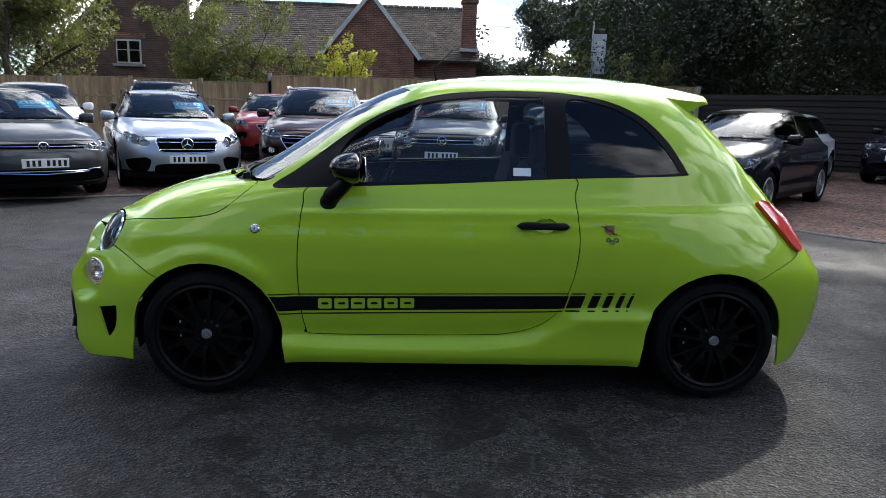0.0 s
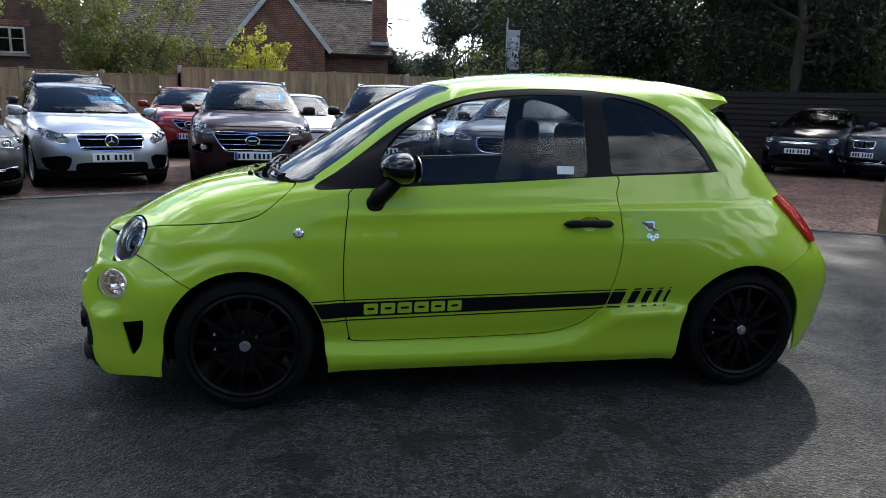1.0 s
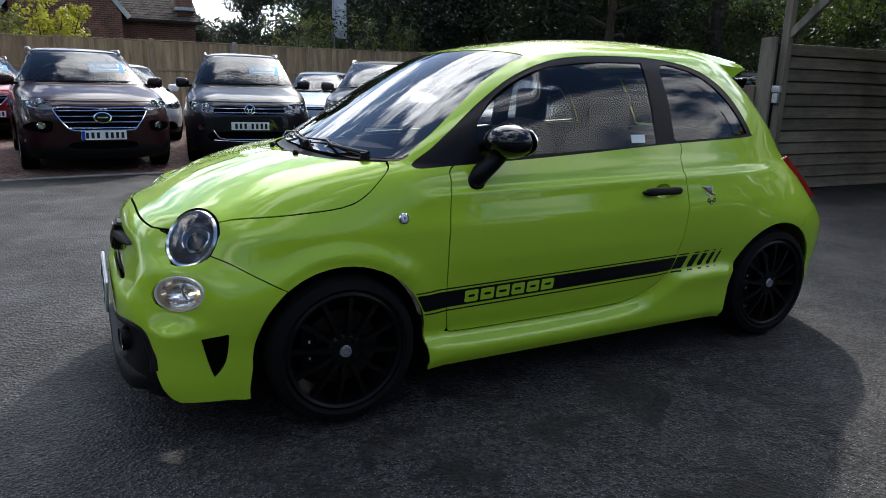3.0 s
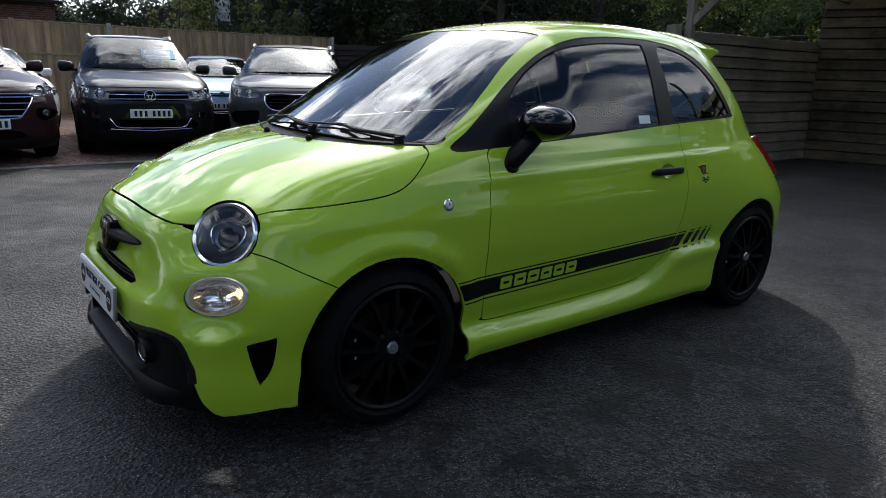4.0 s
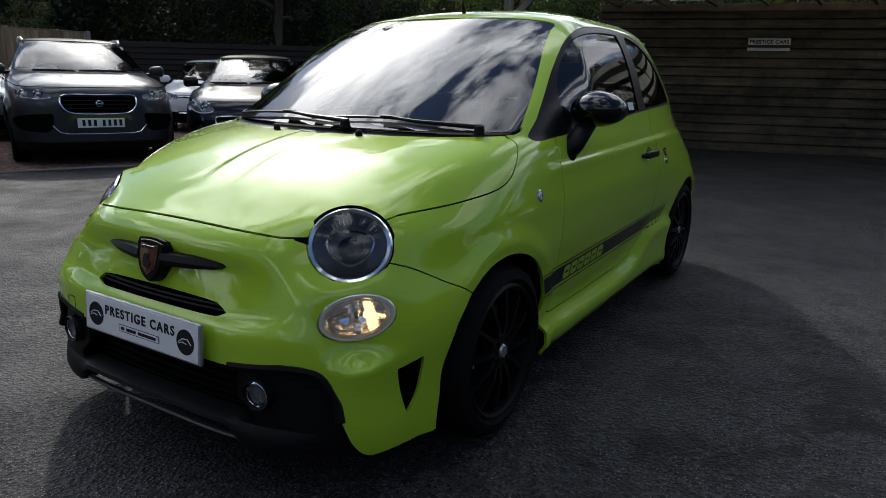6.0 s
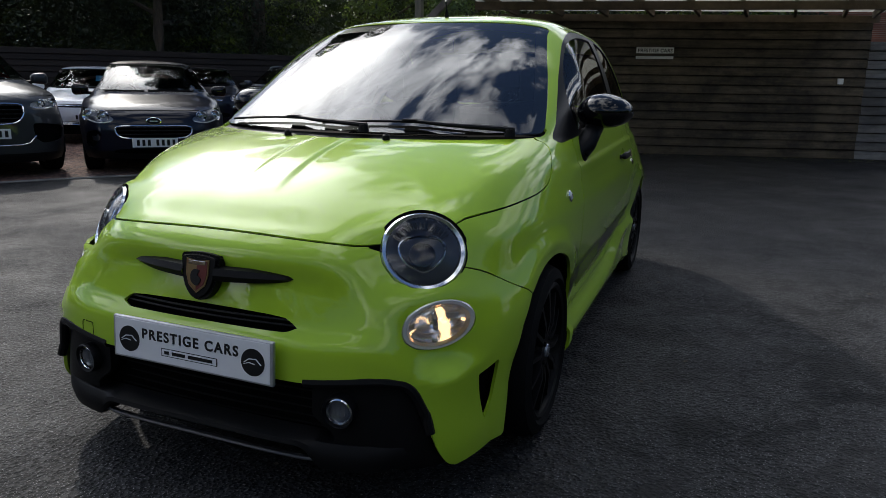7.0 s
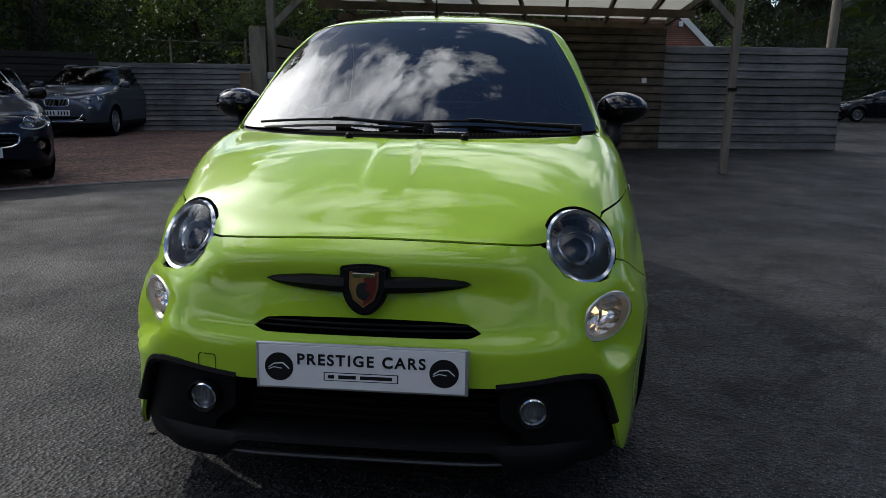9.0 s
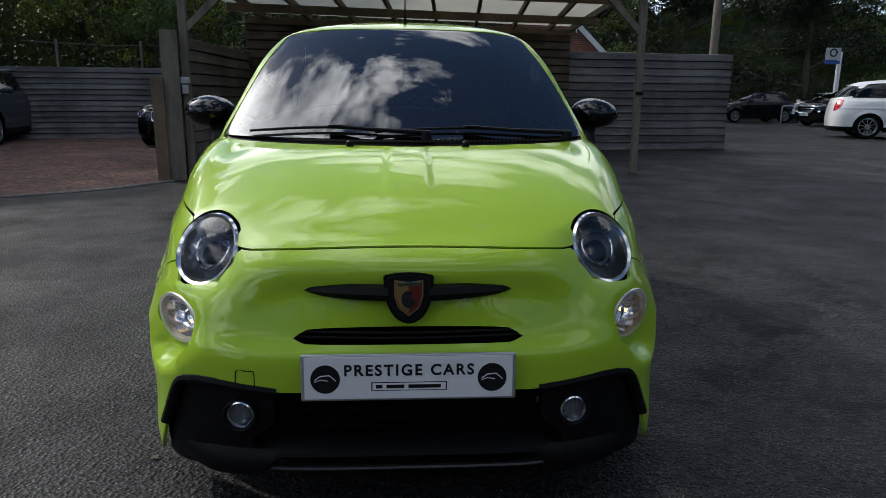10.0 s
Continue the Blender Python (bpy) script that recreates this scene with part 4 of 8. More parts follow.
# left wing of brown brick with a sloping verge
wing = tagged(new("house_wing"), "brown brick house wing with a white two-light window", "house")
wall_quad("wall", [(-15.4, 0), (-8.6, 0), (-8.6, 6.4), (-11.0, 6.4), (-14.9, 2.6), (-15.4, 2.6)], .3, M["brick_brown"], wing).location = (0, 26.6, 0)
beam((-15.1, 26.5, 2.45), (-10.9, 26.5, 6.55), .2, .12, M["roof_tile"], wing, "verge")
win = part("window", box(1.02, .06, .98, .01, (-11.1, 26.58, 3.3)), M["old_white"], wing, "white framed window")
for dx in (-.25, .25):
    part("pane", box(.40, .03, .84, .004, (-11.1 + dx, 26.545, 3.3)), M["black_gloss"], win)
    part("glazing_bar", box(.40, .02, .03, .004, (-11.1 + dx, 26.525, 3.36)), M["old_white"], win)
part("sill", box(1.3, .16, .1, .01, (-11.1, 26.53, 2.74)), M["concrete"], win)
part("lintel", box(1.4, .03, .2, .005, (-11.1, 26.60, 3.95)), M["brick_red"], wing)

# brick building with white bargeboard beyond the grey fence
lodge = tagged(new("lodge"), "red brick building with white bargeboard behind the fence", "house")
bm = prism([(-3.0, 0), (-8.7, 0), (-8.7, 2.9), (-6.6, 4.9), (-3.0, 4.9)], .3, "x")
part("wall", bm, M["brick_red"], lodge, m=Matrix.Translation((28, 0, 0)))
beam((27.8, -9.0, 2.65), (27.8, -6.5, 5.05), .06, .22, M["wall_white"], lodge, "bargeboard")
part("roof", prism([(-9.2, 2.5), (-9.1, 2.7), (-6.6, 5.1), (-3, 5.1), (-3, 4.9), (-6.6, 4.9)], 6, "x"), M["roof_tile"], lodge, m=Matrix.Translation((31, 0, 0)))
part("alarm_box", box(.1, .18, .22, .02, (27.8, -7.35, 3.9)), M["wall_white"], lodge)

# pole, far sign, banner, barrier
pole = tagged(new("utility_pole"), "tall grey wooden utility pole", "pole")
part("shaft", cyl(.135, .10, 9, 16, (19, -9.55, 4.5)), M["timber"], pole, smooth=True)
fsign = tagged(new("roadside_sign"), "white post with a small grey and blue sign board", "sign")
part("post", box(.16, .16, 3.3, .01, (30, -20.6, 1.65)), M["wall_white"], fsign)
part("board", box(.05, .72, .55, .01, (29.9, -20.2, 3.2)), M["steel"], fsign)
part("emblem", lathe([(.13, -.01), (.19, -.01), (.19, .01), (.13, .01)], 24, "x", (29.86, -20.2, 3.25), closed=True), M["ink"], fsign)
M["sign_blue"] = material("sign_blue", (0.02, 0.06, 0.3), rough=.4)
part("strip", box(.05, .72, .17, .01, (29.9, -20.2, 2.82)), M["sign_blue"], fsign)
hoop = tagged(new("hoop_barrier"), "bare metal hoop barrier at the far car park", "barrier")
part("tube", sweep(smooth_loop([(28.6, -17.30, 0), (28.6, -17.30, .66), (28.6, -17.40, .80), (28.6, -18.1, .80), (28.6, -18.2, .66), (28.6, -18.2, 0)], 5, False), .035, 10), M["steel"], hoop, smooth=True)
banner = tagged(new("banner_flag"), "pale upright banner on a pole beyond the fence", "banner")
part("mast", cyl(.03, .03, 4.2, 10, (6.62, 19, 2.1)), M["steel"], banner)
part("cloth", box(.42, .01, 1.25, .0, (6.85, 19, 3.2)), M["silver_print"], banner)
for k in range(4):
    part("text_bar", box(.2, .014, .12, .0, (6.88, 19, 3.55 - k * .22)), M["wall_white"], banner)
# overhead wire
wire = tagged(part("overhead_wire", sweep([(3.3, 29, 5.2), (12, 31, 4.9), (30, 34, 5.6)], .012, 6), M["ink"], None), "thin black overhead wire from the house", "wire")
# low wire along the yard fence
yw = tagged(new("fence_wire"), "thin wire on short stakes above the yard fence", "wire")
part("wire", sweep([(15.4, 9.2, 2.34), (15.75, 7.2, 2.27), (16.1, 5.2, 2.34), (16.4, 3.2, 2.28)], .008, 6), M["timber"], yw)
for x, y in ((15.55, 8.5), (15.9, 6.6), (16.2, 4.4)):
    part("stake", box(.05, .05, 2.4, .005, (x + .1, y, 1.2)), M["timber"], yw)

# ---------------------------------------------------------------- trees and shrubs


def leaf_cloud(name, centers, count, size, mat, parent, seed, flat=0.8):
    """Many small bent leaves gathered in clumps (x, y, z, radius)."""
    rng = np.random.default_rng(seed)
    w = np.array([c[3] ** 2 for c in centers])
    pick = rng.choice(len(centers), count, p=w / w.sum())
    c = np.array(centers)[pick]
    d = rng.normal(size=(count, 3))
    d /= np.linalg.norm(d, axis=1)[:, None]
    r = rng.uniform(.35, 1.0, count) ** .5
    pos = c[:, :3] + d * (c[:, 3] * r)[:, None] * (1, 1, flat)
    a = rng.normal(size=(count, 3))
    a /= np.linalg.norm(a, axis=1)[:, None]
    b = np.cross(a, rng.normal(size=(count, 3)))
    b /= np.linalg.norm(b, axis=1)[:, None]
    s = size * rng.uniform(.55, 1.35, count)[:, None]
    v = np.stack([pos - a * s, pos + b * s * .5, pos + a * s, pos - b * s * .5], 1).reshape(-1, 3)
    me = bpy.data.meshes.new(name)
    me.vertices.add(len(v))
    me.vertices.foreach_set("co", v.astype(np.float32).ravel())
    me.loops.add(count * 4)
    me.loops.foreach_set("vertex_index", np.arange(count * 4, dtype=np.int32))
    me.polygons.add(count)
    me.polygons.foreach_set("loop_start", np.arange(0, count * 4, 4, dtype=np.int32))
    me.update(calc_edges=True)
    me.materials.append(mat)
    ob = new(name, me)
    ob.parent = parent
    return ob


def tree(height, spread, mat, seed, leaves=5000, leaf=.13, low=.25, label="", trunk=.16):
    """Tapered trunk, limbs and a ragged crown of clumps."""
    rnd = random.Random(seed)
    t = tagged(new("tree"), label, "tree")
    bm = bmesh.new()
    pts = [Vector((0, 0, -.1))]
    for k in range(1, 7):
        pts.append(Vector((rnd.uniform(-.12, .12) * k * .5, rnd.uniform(-.12, .12) * k * .5, height * .8 * k / 6)))
    sweep(pts, [trunk * (1 - .13 * k) for k in range(7)], 9, bm)
    part("trunk", bm, M["bark"], t, smooth=True)
    clumps = []
    limbs = bmesh.new()
    for k in range(13):
        h = rnd.uniform(low, .82) * height
        base = pts[min(6, int(h / (height * .8) * 6))].copy()
        base.z = h
        ang = rnd.uniform(0, 6.28)
        reach = spread * rnd.uniform(.45, 1.0) * (1.15 - .6 * h / height)
        tip = base + Vector((math.cos(ang) * reach, math.sin(ang) * reach, rnd.uniform(.1, .5) * reach))
        midp = base.lerp(tip, .5) + Vector((0, 0, rnd.uniform(-.1, .2)))
        sweep([base, midp, tip], [trunk * .35, trunk * .22, trunk * .06], 6, limbs)
        for q in (.45, .75, 1.0):
            p = base.lerp(tip, q)
            clumps.append((p.x + rnd.uniform(-.3, .3), p.y + rnd.uniform(-.3, .3), p.z + rnd.uniform(-.2, .4), spread * rnd.uniform(.14, .30)))
    for k in range(7):
        clumps.append((rnd.uniform(-.3, .3) * spread, rnd.uniform(-.3, .3) * spread, height * rnd.uniform(.75, 1.0), spread * rnd.uniform(.18, .32)))
    tagged(part("branchwork", limbs, M["bark"], t, smooth=True), kind="stuff")
    tagged(leaf_cloud("crown", clumps, leaves, leaf, mat, t, seed), kind="stuff")
    return t


def shrub(w, d, h, mat, seed, leaves, leaf, label):
    """Leaning stems with side twigs that carry loose, uneven sprays of leaves."""
    rnd = random.Random(seed)
    t = tagged(new("shrub"), label, "shrub")
    wood = bmesh.new()
    clumps = []
    for k in range(9):
        x, y = rnd.uniform(-.5, .5) * w, rnd.uniform(-.5, .5) * d
        foot, top = Vector((x * .25, y * .25, 0)), Vector((x * 1.05, y, h * rnd.uniform(.55, 1.0)))
        mid = foot.lerp(top, .5) + Vector((-x * .15, 0, 0))
        sweep([foot, mid, top], [.04, .028, .008], 6, wood)
        for j in range(9):
            q = rnd.uniform(.30, 1.0)
            a = foot.lerp(mid, q * 2) if q < .5 else mid.lerp(top, q * 2 - 1)
            reach = rnd.uniform(.10, .26) * w
            ang = rnd.uniform(0, 6.28)
            tip = a + Vector((math.cos(ang) * reach, math.sin(ang) * reach * .7, rnd.uniform(-.1, .35)))
            sweep([a, tip], [.012, .004], 5, wood)
            for e in (.5, 1.0, 1.25):
                p = a.lerp(tip, e)
                clumps.append((p.x, p.y, p.z + rnd.uniform(-.1, .1), rnd.uniform(.07, .20) * min(w, h) * .6))
    tagged(part("branchwork", wood, M["bark"], t, smooth=True), kind="stuff")
    tagged(leaf_cloud("foliage", clumps, leaves, leaf, mat, t, seed, 1.0), kind="stuff")
    return t


big = tree(9.5, 3.4, M["leaf_dark"], 1, 20000, .08, .10, "tall dark broadleaf tree with dense crown behind the fence")
big.matrix_world = pose(11.5, 20.5, 0)
big2 = tree(8.5, 3.0, M["leaf_mid"], 2, 18000, .075, .12, "tall green broadleaf tree with uneven crown")
big2.matrix_world = pose(18.5, 14.5, 0, 0, 0, 40)
rnd = random.Random(21)
for x, y, k, s in ((11.3, 21.2, 1, .95), (15.2, 18.2, 0, 1.05), (14.5, 23, 1, 1.2), (20.2, 9.8, 1, .95), (21.5, 5.0, 1, 1.0), (19.5, 19, 0, 1.2), (25, 1.0, 1, 1.1), (18.9, 7.2, 1, .8), (12.5, 26, 0, 1.3), (22, -1, 1, 1.0), (31, -1.5, 0, 1.2), (33.5, -9, 1, 1.15), (36, -15, 0, 1.3), (35, -22, 0, 1.25), (38, -29, 1, 1.3), (34, -34, 0, 1.3), (41, -12, 0, 1.4), (43, -24, 0, 1.5)):
    copy_thing(big if k == 0 else big2, pose(x, y, 0, 0, 0, rnd.uniform(0, 360)) @ Matrix.Diagonal((s, s, s, 1)))
# tree against the bright sky beyond the house
sky_tree = tree(8.0, 3.2, M["leaf_dark"], 5, 24000, .075, .2, "half bare tree against the sky", .14)
sky_tree.matrix_world = pose(8.6, 38, 0)
copy_thing(sky_tree, pose(10.6, 35, 0, 0, 0, 300))
copy_thing(sky_tree, pose(5.5, 44, 0, 0, 0, 80) @ Matrix.Diagonal((.85, .85, .62, 1)))
copy_thing(sky_tree, pose(13.5, 40, 0, 0, 0, 170) @ Matrix.Diagonal((1.1, 1.1, 1.1, 1)))
left_tree = tree(6.6, 3.4, M["leaf_olive"], 6, 16000, .065, .30, "spreading tree with thin olive foliage and bare limbs", .2)
left_tree.matrix_world = pose(-11.9, 19.2, 0)
copy_thing(left_tree, pose(-13.4, 20.3, 0, 0, 0, 120))
copy_thing(left_tree, pose(-12.4, 21.6, 0, 0, 0, 215) @ Matrix.Diagonal((1.05, 1.05, 1.1, 1)))
s1 = shrub(3.4, 1.6, 5.0, M["leaf_olive"], 11, 17000, .055, "tall feathery yellow-green shrub behind the fence")
s1.matrix_world = pose(-5.2, 18.6, 0)
s2 = shrub(1.8, 1.2, 3.8, M["leaf_yellow"], 12, 7000, .05, "bright yellowing shrub behind the fence")
s2.matrix_world = pose(-1.45, 18.4, 0)
s3 = shrub(2.4, 1.2, 4.1, M["leaf_olive"], 13, 7000, .05, "loose green shrub behind the fence")
s3.matrix_world = pose(-2.5, 18.9, 0) @ Matrix.Diagonal((.8, .8, .88, 1))
s4 = shrub(1.6, 1.0, 3.2, M["leaf_olive"], 14, 2600, .05, "sparse light green shrub behind the fence")
s4.matrix_world = pose(5.0, 18.2, 0)
copy_thing(s4, pose(6.3, 18.6, 0, 0, 0, 90))
copy_thing(s4, pose(7.6, 18.0, 0, 0, 0, 200))
copy_thing(s3, pose(8.8, 17.9, 0, 0, 0, 30))
# dense undergrowth that closes the view under the trees
rng = np.random.default_rng(4)
belt = smooth_loop([(7.5, 20), (11, 19.0), (15, 16.2), (18.2, 12), (19.2, 7), (21, 2), (25, -1), (32, -5), (36, -14), (37, -24), (36, -38)], 8, False)
cl = []
for x, y in belt:
    for k in range(7):
        cl.append((x + rng.normal(0, .9), y + rng.normal(0, .9), rng.uniform(.6, 5.2), rng.uniform(.9, 1.6)))
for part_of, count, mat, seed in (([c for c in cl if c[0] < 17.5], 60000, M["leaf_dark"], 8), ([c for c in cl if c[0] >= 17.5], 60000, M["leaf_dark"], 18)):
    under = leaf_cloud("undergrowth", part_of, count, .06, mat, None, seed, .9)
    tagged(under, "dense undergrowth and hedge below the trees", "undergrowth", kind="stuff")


def thicket(name, line, top, mat, label, seed, depth=1.2):
    """A solid, ragged mass of foliage along a line."""
    rng = np.random.default_rng(seed)
    n, m = len(line), 22
    v, f = [], []
    for i, (x, y) in enumerate(line):
        h = top * (1 + .22 * noise.noise((i * .6, seed, 0))) + rng.uniform(-.4, .4)
        for k in range(m + 1):
            t = k / m
            w = depth * (noise.noise((x * .9, y * .9, t * top * .9 + seed)) + .5 * noise.noise((x * 2.6, y * 2.6, t * top * 2.4)))
            v.append((x + w * .7 + rng.uniform(-.15, .15), y + w * .7 + rng.uniform(-.15, .15), h * t))
    for i in range(n - 1):
        for k in range(m):
            a = i * (m + 1) + k
            f.append((a, a + 1, a + m + 2, a + m + 1))
    return tagged(mesh_object(name, v, f, mat, None, smooth=False), label, "thicket", kind="stuff")


dense = lambda pts, n: smooth_loop(pts, n, False)
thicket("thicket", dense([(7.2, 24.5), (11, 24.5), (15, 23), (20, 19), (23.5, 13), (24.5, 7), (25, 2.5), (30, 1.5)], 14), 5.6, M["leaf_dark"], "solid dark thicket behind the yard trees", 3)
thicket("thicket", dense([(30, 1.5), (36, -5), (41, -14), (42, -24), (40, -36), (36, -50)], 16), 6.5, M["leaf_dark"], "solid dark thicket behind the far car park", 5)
far = []
for a in np.linspace(-100, 150, 90):
    r = 70 + rng.normal(0, 3)
    for k in range(4):
        far.append((r * math.cos(radians(a)), r * math.sin(radians(a)), rng.uniform(1, 9), rng.uniform(2, 3.2)))
tagged(leaf_cloud("far_woods", far, 60000, .28, M["leaf_dark"], None, 9, .9), "distant dark woodland edge", "woods", kind="stuff")
# unseen foliage ring behind the camera, added to darken reflections and low skylight
near = []
for a in np.linspace(150, 296, 70):
    r = 27 + rng.normal(0, 1.5)
    for k in range(5):
        near.append((r * math.cos(radians(a)), r * math.sin(radians(a)), rng.uniform(.5, 8.5), rng.uniform(1.3, 2.2)))
tagged(leaf_cloud("roadside_hedge", near, 16000, .3, M["leaf_mid"], None, 10, .9), "unseen tall hedge, added to darken low reflections and skylight", "hedge", kind="stuff")
thicket("thicket", [(29 * math.cos(radians(a)), 29 * math.sin(radians(a))) for a in np.linspace(148, 298, 80)], 7.5, M["leaf_dark"], "unseen solid dark mass, added behind the hedge to block low sky", 7)
# tree that hangs over the dark fence and shades the yard's corner
over = tree(9.0, 3.6, M["leaf_dark"], 31, 24000, .085, .22, "tall dark tree hanging over the yard fence", .2)
over.matrix_world = pose(13.4, 13.6, 0)
# added tall tree: its crown, above the view, casts shade on the tarmac
shade_tree = tree(17.5, 4.6, M["leaf_dark"], 47, 26000, .13, .48, "very tall dark tree with unseen crown, added to shade the yard", .28)
shade_tree.matrix_world = pose(17.6, 13.4, 0)
hedge = [(x + rng.normal(0, .5), 46 - .02 * (x - 8) ** 2 + rng.normal(0, .5), rng.uniform(.4, 4.6), rng.uniform(.7, 1.3)) for x in np.linspace(1.5, 20, 110) for _ in range(2)]
tagged(leaf_cloud("far_hedge", hedge, 30000, .13, M["leaf_dark"], None, 12, .9), "low dark hedge far behind the fence", "hedge", kind="stuff")

# ---------------------------------------------------------------- the green hatchback
# local axes: front axle on the ground at the origin, nose towards -x
ARCH_R, HUB_Z, WHEELBASE = 0.329, 0.278, 2.30
hero = tagged(new("hatchback_car"), "lime green three-door hot hatchback with black stripes on tarmac", "car")

lv = np.concatenate([np.arange(0.150, 0.74, 0.0115), np.arange(0.74, 0.965, 0.0045), np.arange(0.966, 1.375, 0.0115), 1.482 - 0.107 * np.linspace(1, 0.0, 30) ** 2])
h_front = curve1([.13, .17, .22, .30, .38, .46, .52, .58, .64, .69, .715, .735, .774, .838, .893, .928, .940, .948, .960, 1.0, 1.151, 1.302, 1.389, 1.419, 1.441, 1.460, 1.472, 1.480, 1.482],
                 [-.70, -.72, -.735, -.74, -.738, -.735, -.728, -.715, -.697, -.672, -.648, -.615, -.526, -.403, -.251, -.10, -.02, .045, .075, .141, .383, .623, .801, .92, 1.039, 1.2, 1.38, 1.55, 1.64])
h_rear = curve1([.13, .20, .31, .45, .55, .63, .73, .866, 1.036, 1.18, 1.31, 1.36, 1.40, 1.432, 1.459, 1.472, 1.480, 1.482],
                [2.865, 2.895, 2.935, 2.948, 2.940, 2.903, 2.846, 2.757, 2.597, 2.445, 2.305, 2.255, 2.205, 2.12, 1.985, 1.86, 1.72, 1.66])
h_width = curve1([.13, .16, .22, .30, .40, .50, .60, .70, .78, .84, .90, .95, 1.0, 1.1, 1.2, 1.3, 1.36, 1.39, 1.42, 1.44, 1.46, 1.474, 1.48, 1.482],
                 [.745, .748, .752, .755, .772, .787, .801, .803, .790, .777, .757, .738, .722, .690, .655, .61, .572, .535, .47, .40, .30, .18, .08, .02])
h_mid = curve1([.13, .88, 1.1, 1.40, 1.482], [1.15, 1.15, 1.45, 1.5, 1.65])
EZ = [.13, .40, .48, .54, .62, .70, .80, .90, .95, 1.0, 1.2, 1.38, 1.45, 1.482]
h_expo = [curve1(EZ, e) for e in ([10, 9.5, 8.4, 6.9, 5.4, 5.0, 5.2, 6, 7, 8, 9, 6, 3.5, 2.4], [6.6, 4.2, 4, 3.5, 3.1, 3, 3.2, 3.8, 4, 4, 4, 3.2, 2.6, 2.2],
                                  [10, 10, 10, 9.5, 8.5, 7, 5.8, 5, 5, 5, 5, 4.5, 3.5, 2.4], [4.1, 4.1, 4.1, 4.0, 3.8, 3.5, 3.3, 3, 3, 3, 3.2, 3, 2.6, 2.2])]
SCOOP = smooth_loop([(0, .668), (.20, .668), (.335, .662), (.42, .615), (.475, .545), (.455, .502), (.36, .488), (.2, .488), (0, .488), (-.2, .488), (-.36, .488), (-.455, .502), (-.475, .545), (-.42, .615), (-.335, .662), (-.20, .668)], 5)
SILL = np.array([(.30, .270), (.481, .252), (.838, .247), (1.225, .254), (1.433, .274), (1.569, .352), (1.64, .405), (2.05, .42)])
LAMP, LAMP_R, LAMP_RY = (-.476, .545, .692), .116, .107
FOG = (-.536, .615, .521)


def yz(p):
    return np.stack([p[:, 1], p[:, 2]], 1)


def xz(p):
    return np.stack([p[:, 0], p[:, 2]], 1)


def hero_bend(p):
    x, y, z = p.T
    a = np.abs(y)
    d = np.zeros(len(p))
    side = step(a, .55, .70)
    # flared arches with a soft crease
    for cx in (0.0, WHEELBASE):
        r = np.hypot(x - cx, z - HUB_Z)
        d += side * .015 * (1 - step(r, ARCH_R + .03, ARCH_R + .10)) * (z < .75)
        d -= side * .006 * (1 - step(r, ARCH_R, ARCH_R + .03)) * (z < .75)
    # shoulder crease along the doors
    zc = .838 + .020 * np.clip(x, 0, 2.4)
    along = step(x, .0, .35) * (1 - step(x, 2.35, 2.6)) * side
    d += along * .0038 * (step(z, zc - .05, zc - .006) - 1.6 * step(z, zc - .006, zc + .012) + .6 * step(z, zc + .012, zc + .06))
    # side skirt, proud below its upper edge
    zs = np.interp(x, SILL[:, 0], SILL[:, 1])
    between = step(x, .28, .33) * (1 - step(x, 1.97, 2.02)) * side
    d += between * (.030 * (1 - step(z, zs - .022, zs + .004)) - .012 * step(z, zs, zs + .02) * (1 - step(z, zs + .02, zs + .10)))
    d -= between * .02 * (1 - step(z, .15, .19))
    # nose scoop round the badge
    nose = x < -.35
    d += np.where(nose, -.030 * step(poly_sd(yz(p), SCOOP), -.006, .026), 0)
    # swollen rings round the lower lamps
    u = np.hypot((a - FOG[1]) * .72, z - FOG[2])
    d += np.where(nose, .007 * (1 - step(u, .080, .105)) - .004 * (1 - step(u, .05, .078)), 0)
    # bonnet: two creases that fade towards the nose
    hood = (z > .74) & (z < .95) & (x < .1)
    for s, q in ((-1, .062), (1, .062)):
        cy = q + .02 * np.clip(-x, 0, .6)
        d += np.where(hood & (y * s > 0), .003 * (1 - step(a, cy - .014, cy + .012)) * step(z, .79, .89), 0)
    return d


LAMP_N, FOG_N = Vector((-.73, .51, .46)).normalized(), Vector((-.70, .70, .07)).normalized()


def lamp_pad(s, c, nrm, r0, r1, dome):
    """Pulls the skin onto a lamp's plane round its centre, on both sides."""
    v = s.v.copy()
    a = np.stack([v[:, 0], np.abs(v[:, 1]), v[:, 2]], 1)
    off = a - np.array(c)
    n = np.array(nrm)
    h = off @ n
    r = np.linalg.norm(off - h[:, None] * n, axis=1)
    k = (1 - step(r, r0, r1)) * (np.abs(h) < .12)
    want = dome * np.clip(1 - (r / r1) ** 2, 0, 1)
    a = a + (k * (want - h))[:, None] * n
    v = np.stack([a[:, 0], a[:, 1] * np.sign(s.v[:, 1] + 1e-12), a[:, 2]], 1)
    return Skin(v, s.n, s.f)


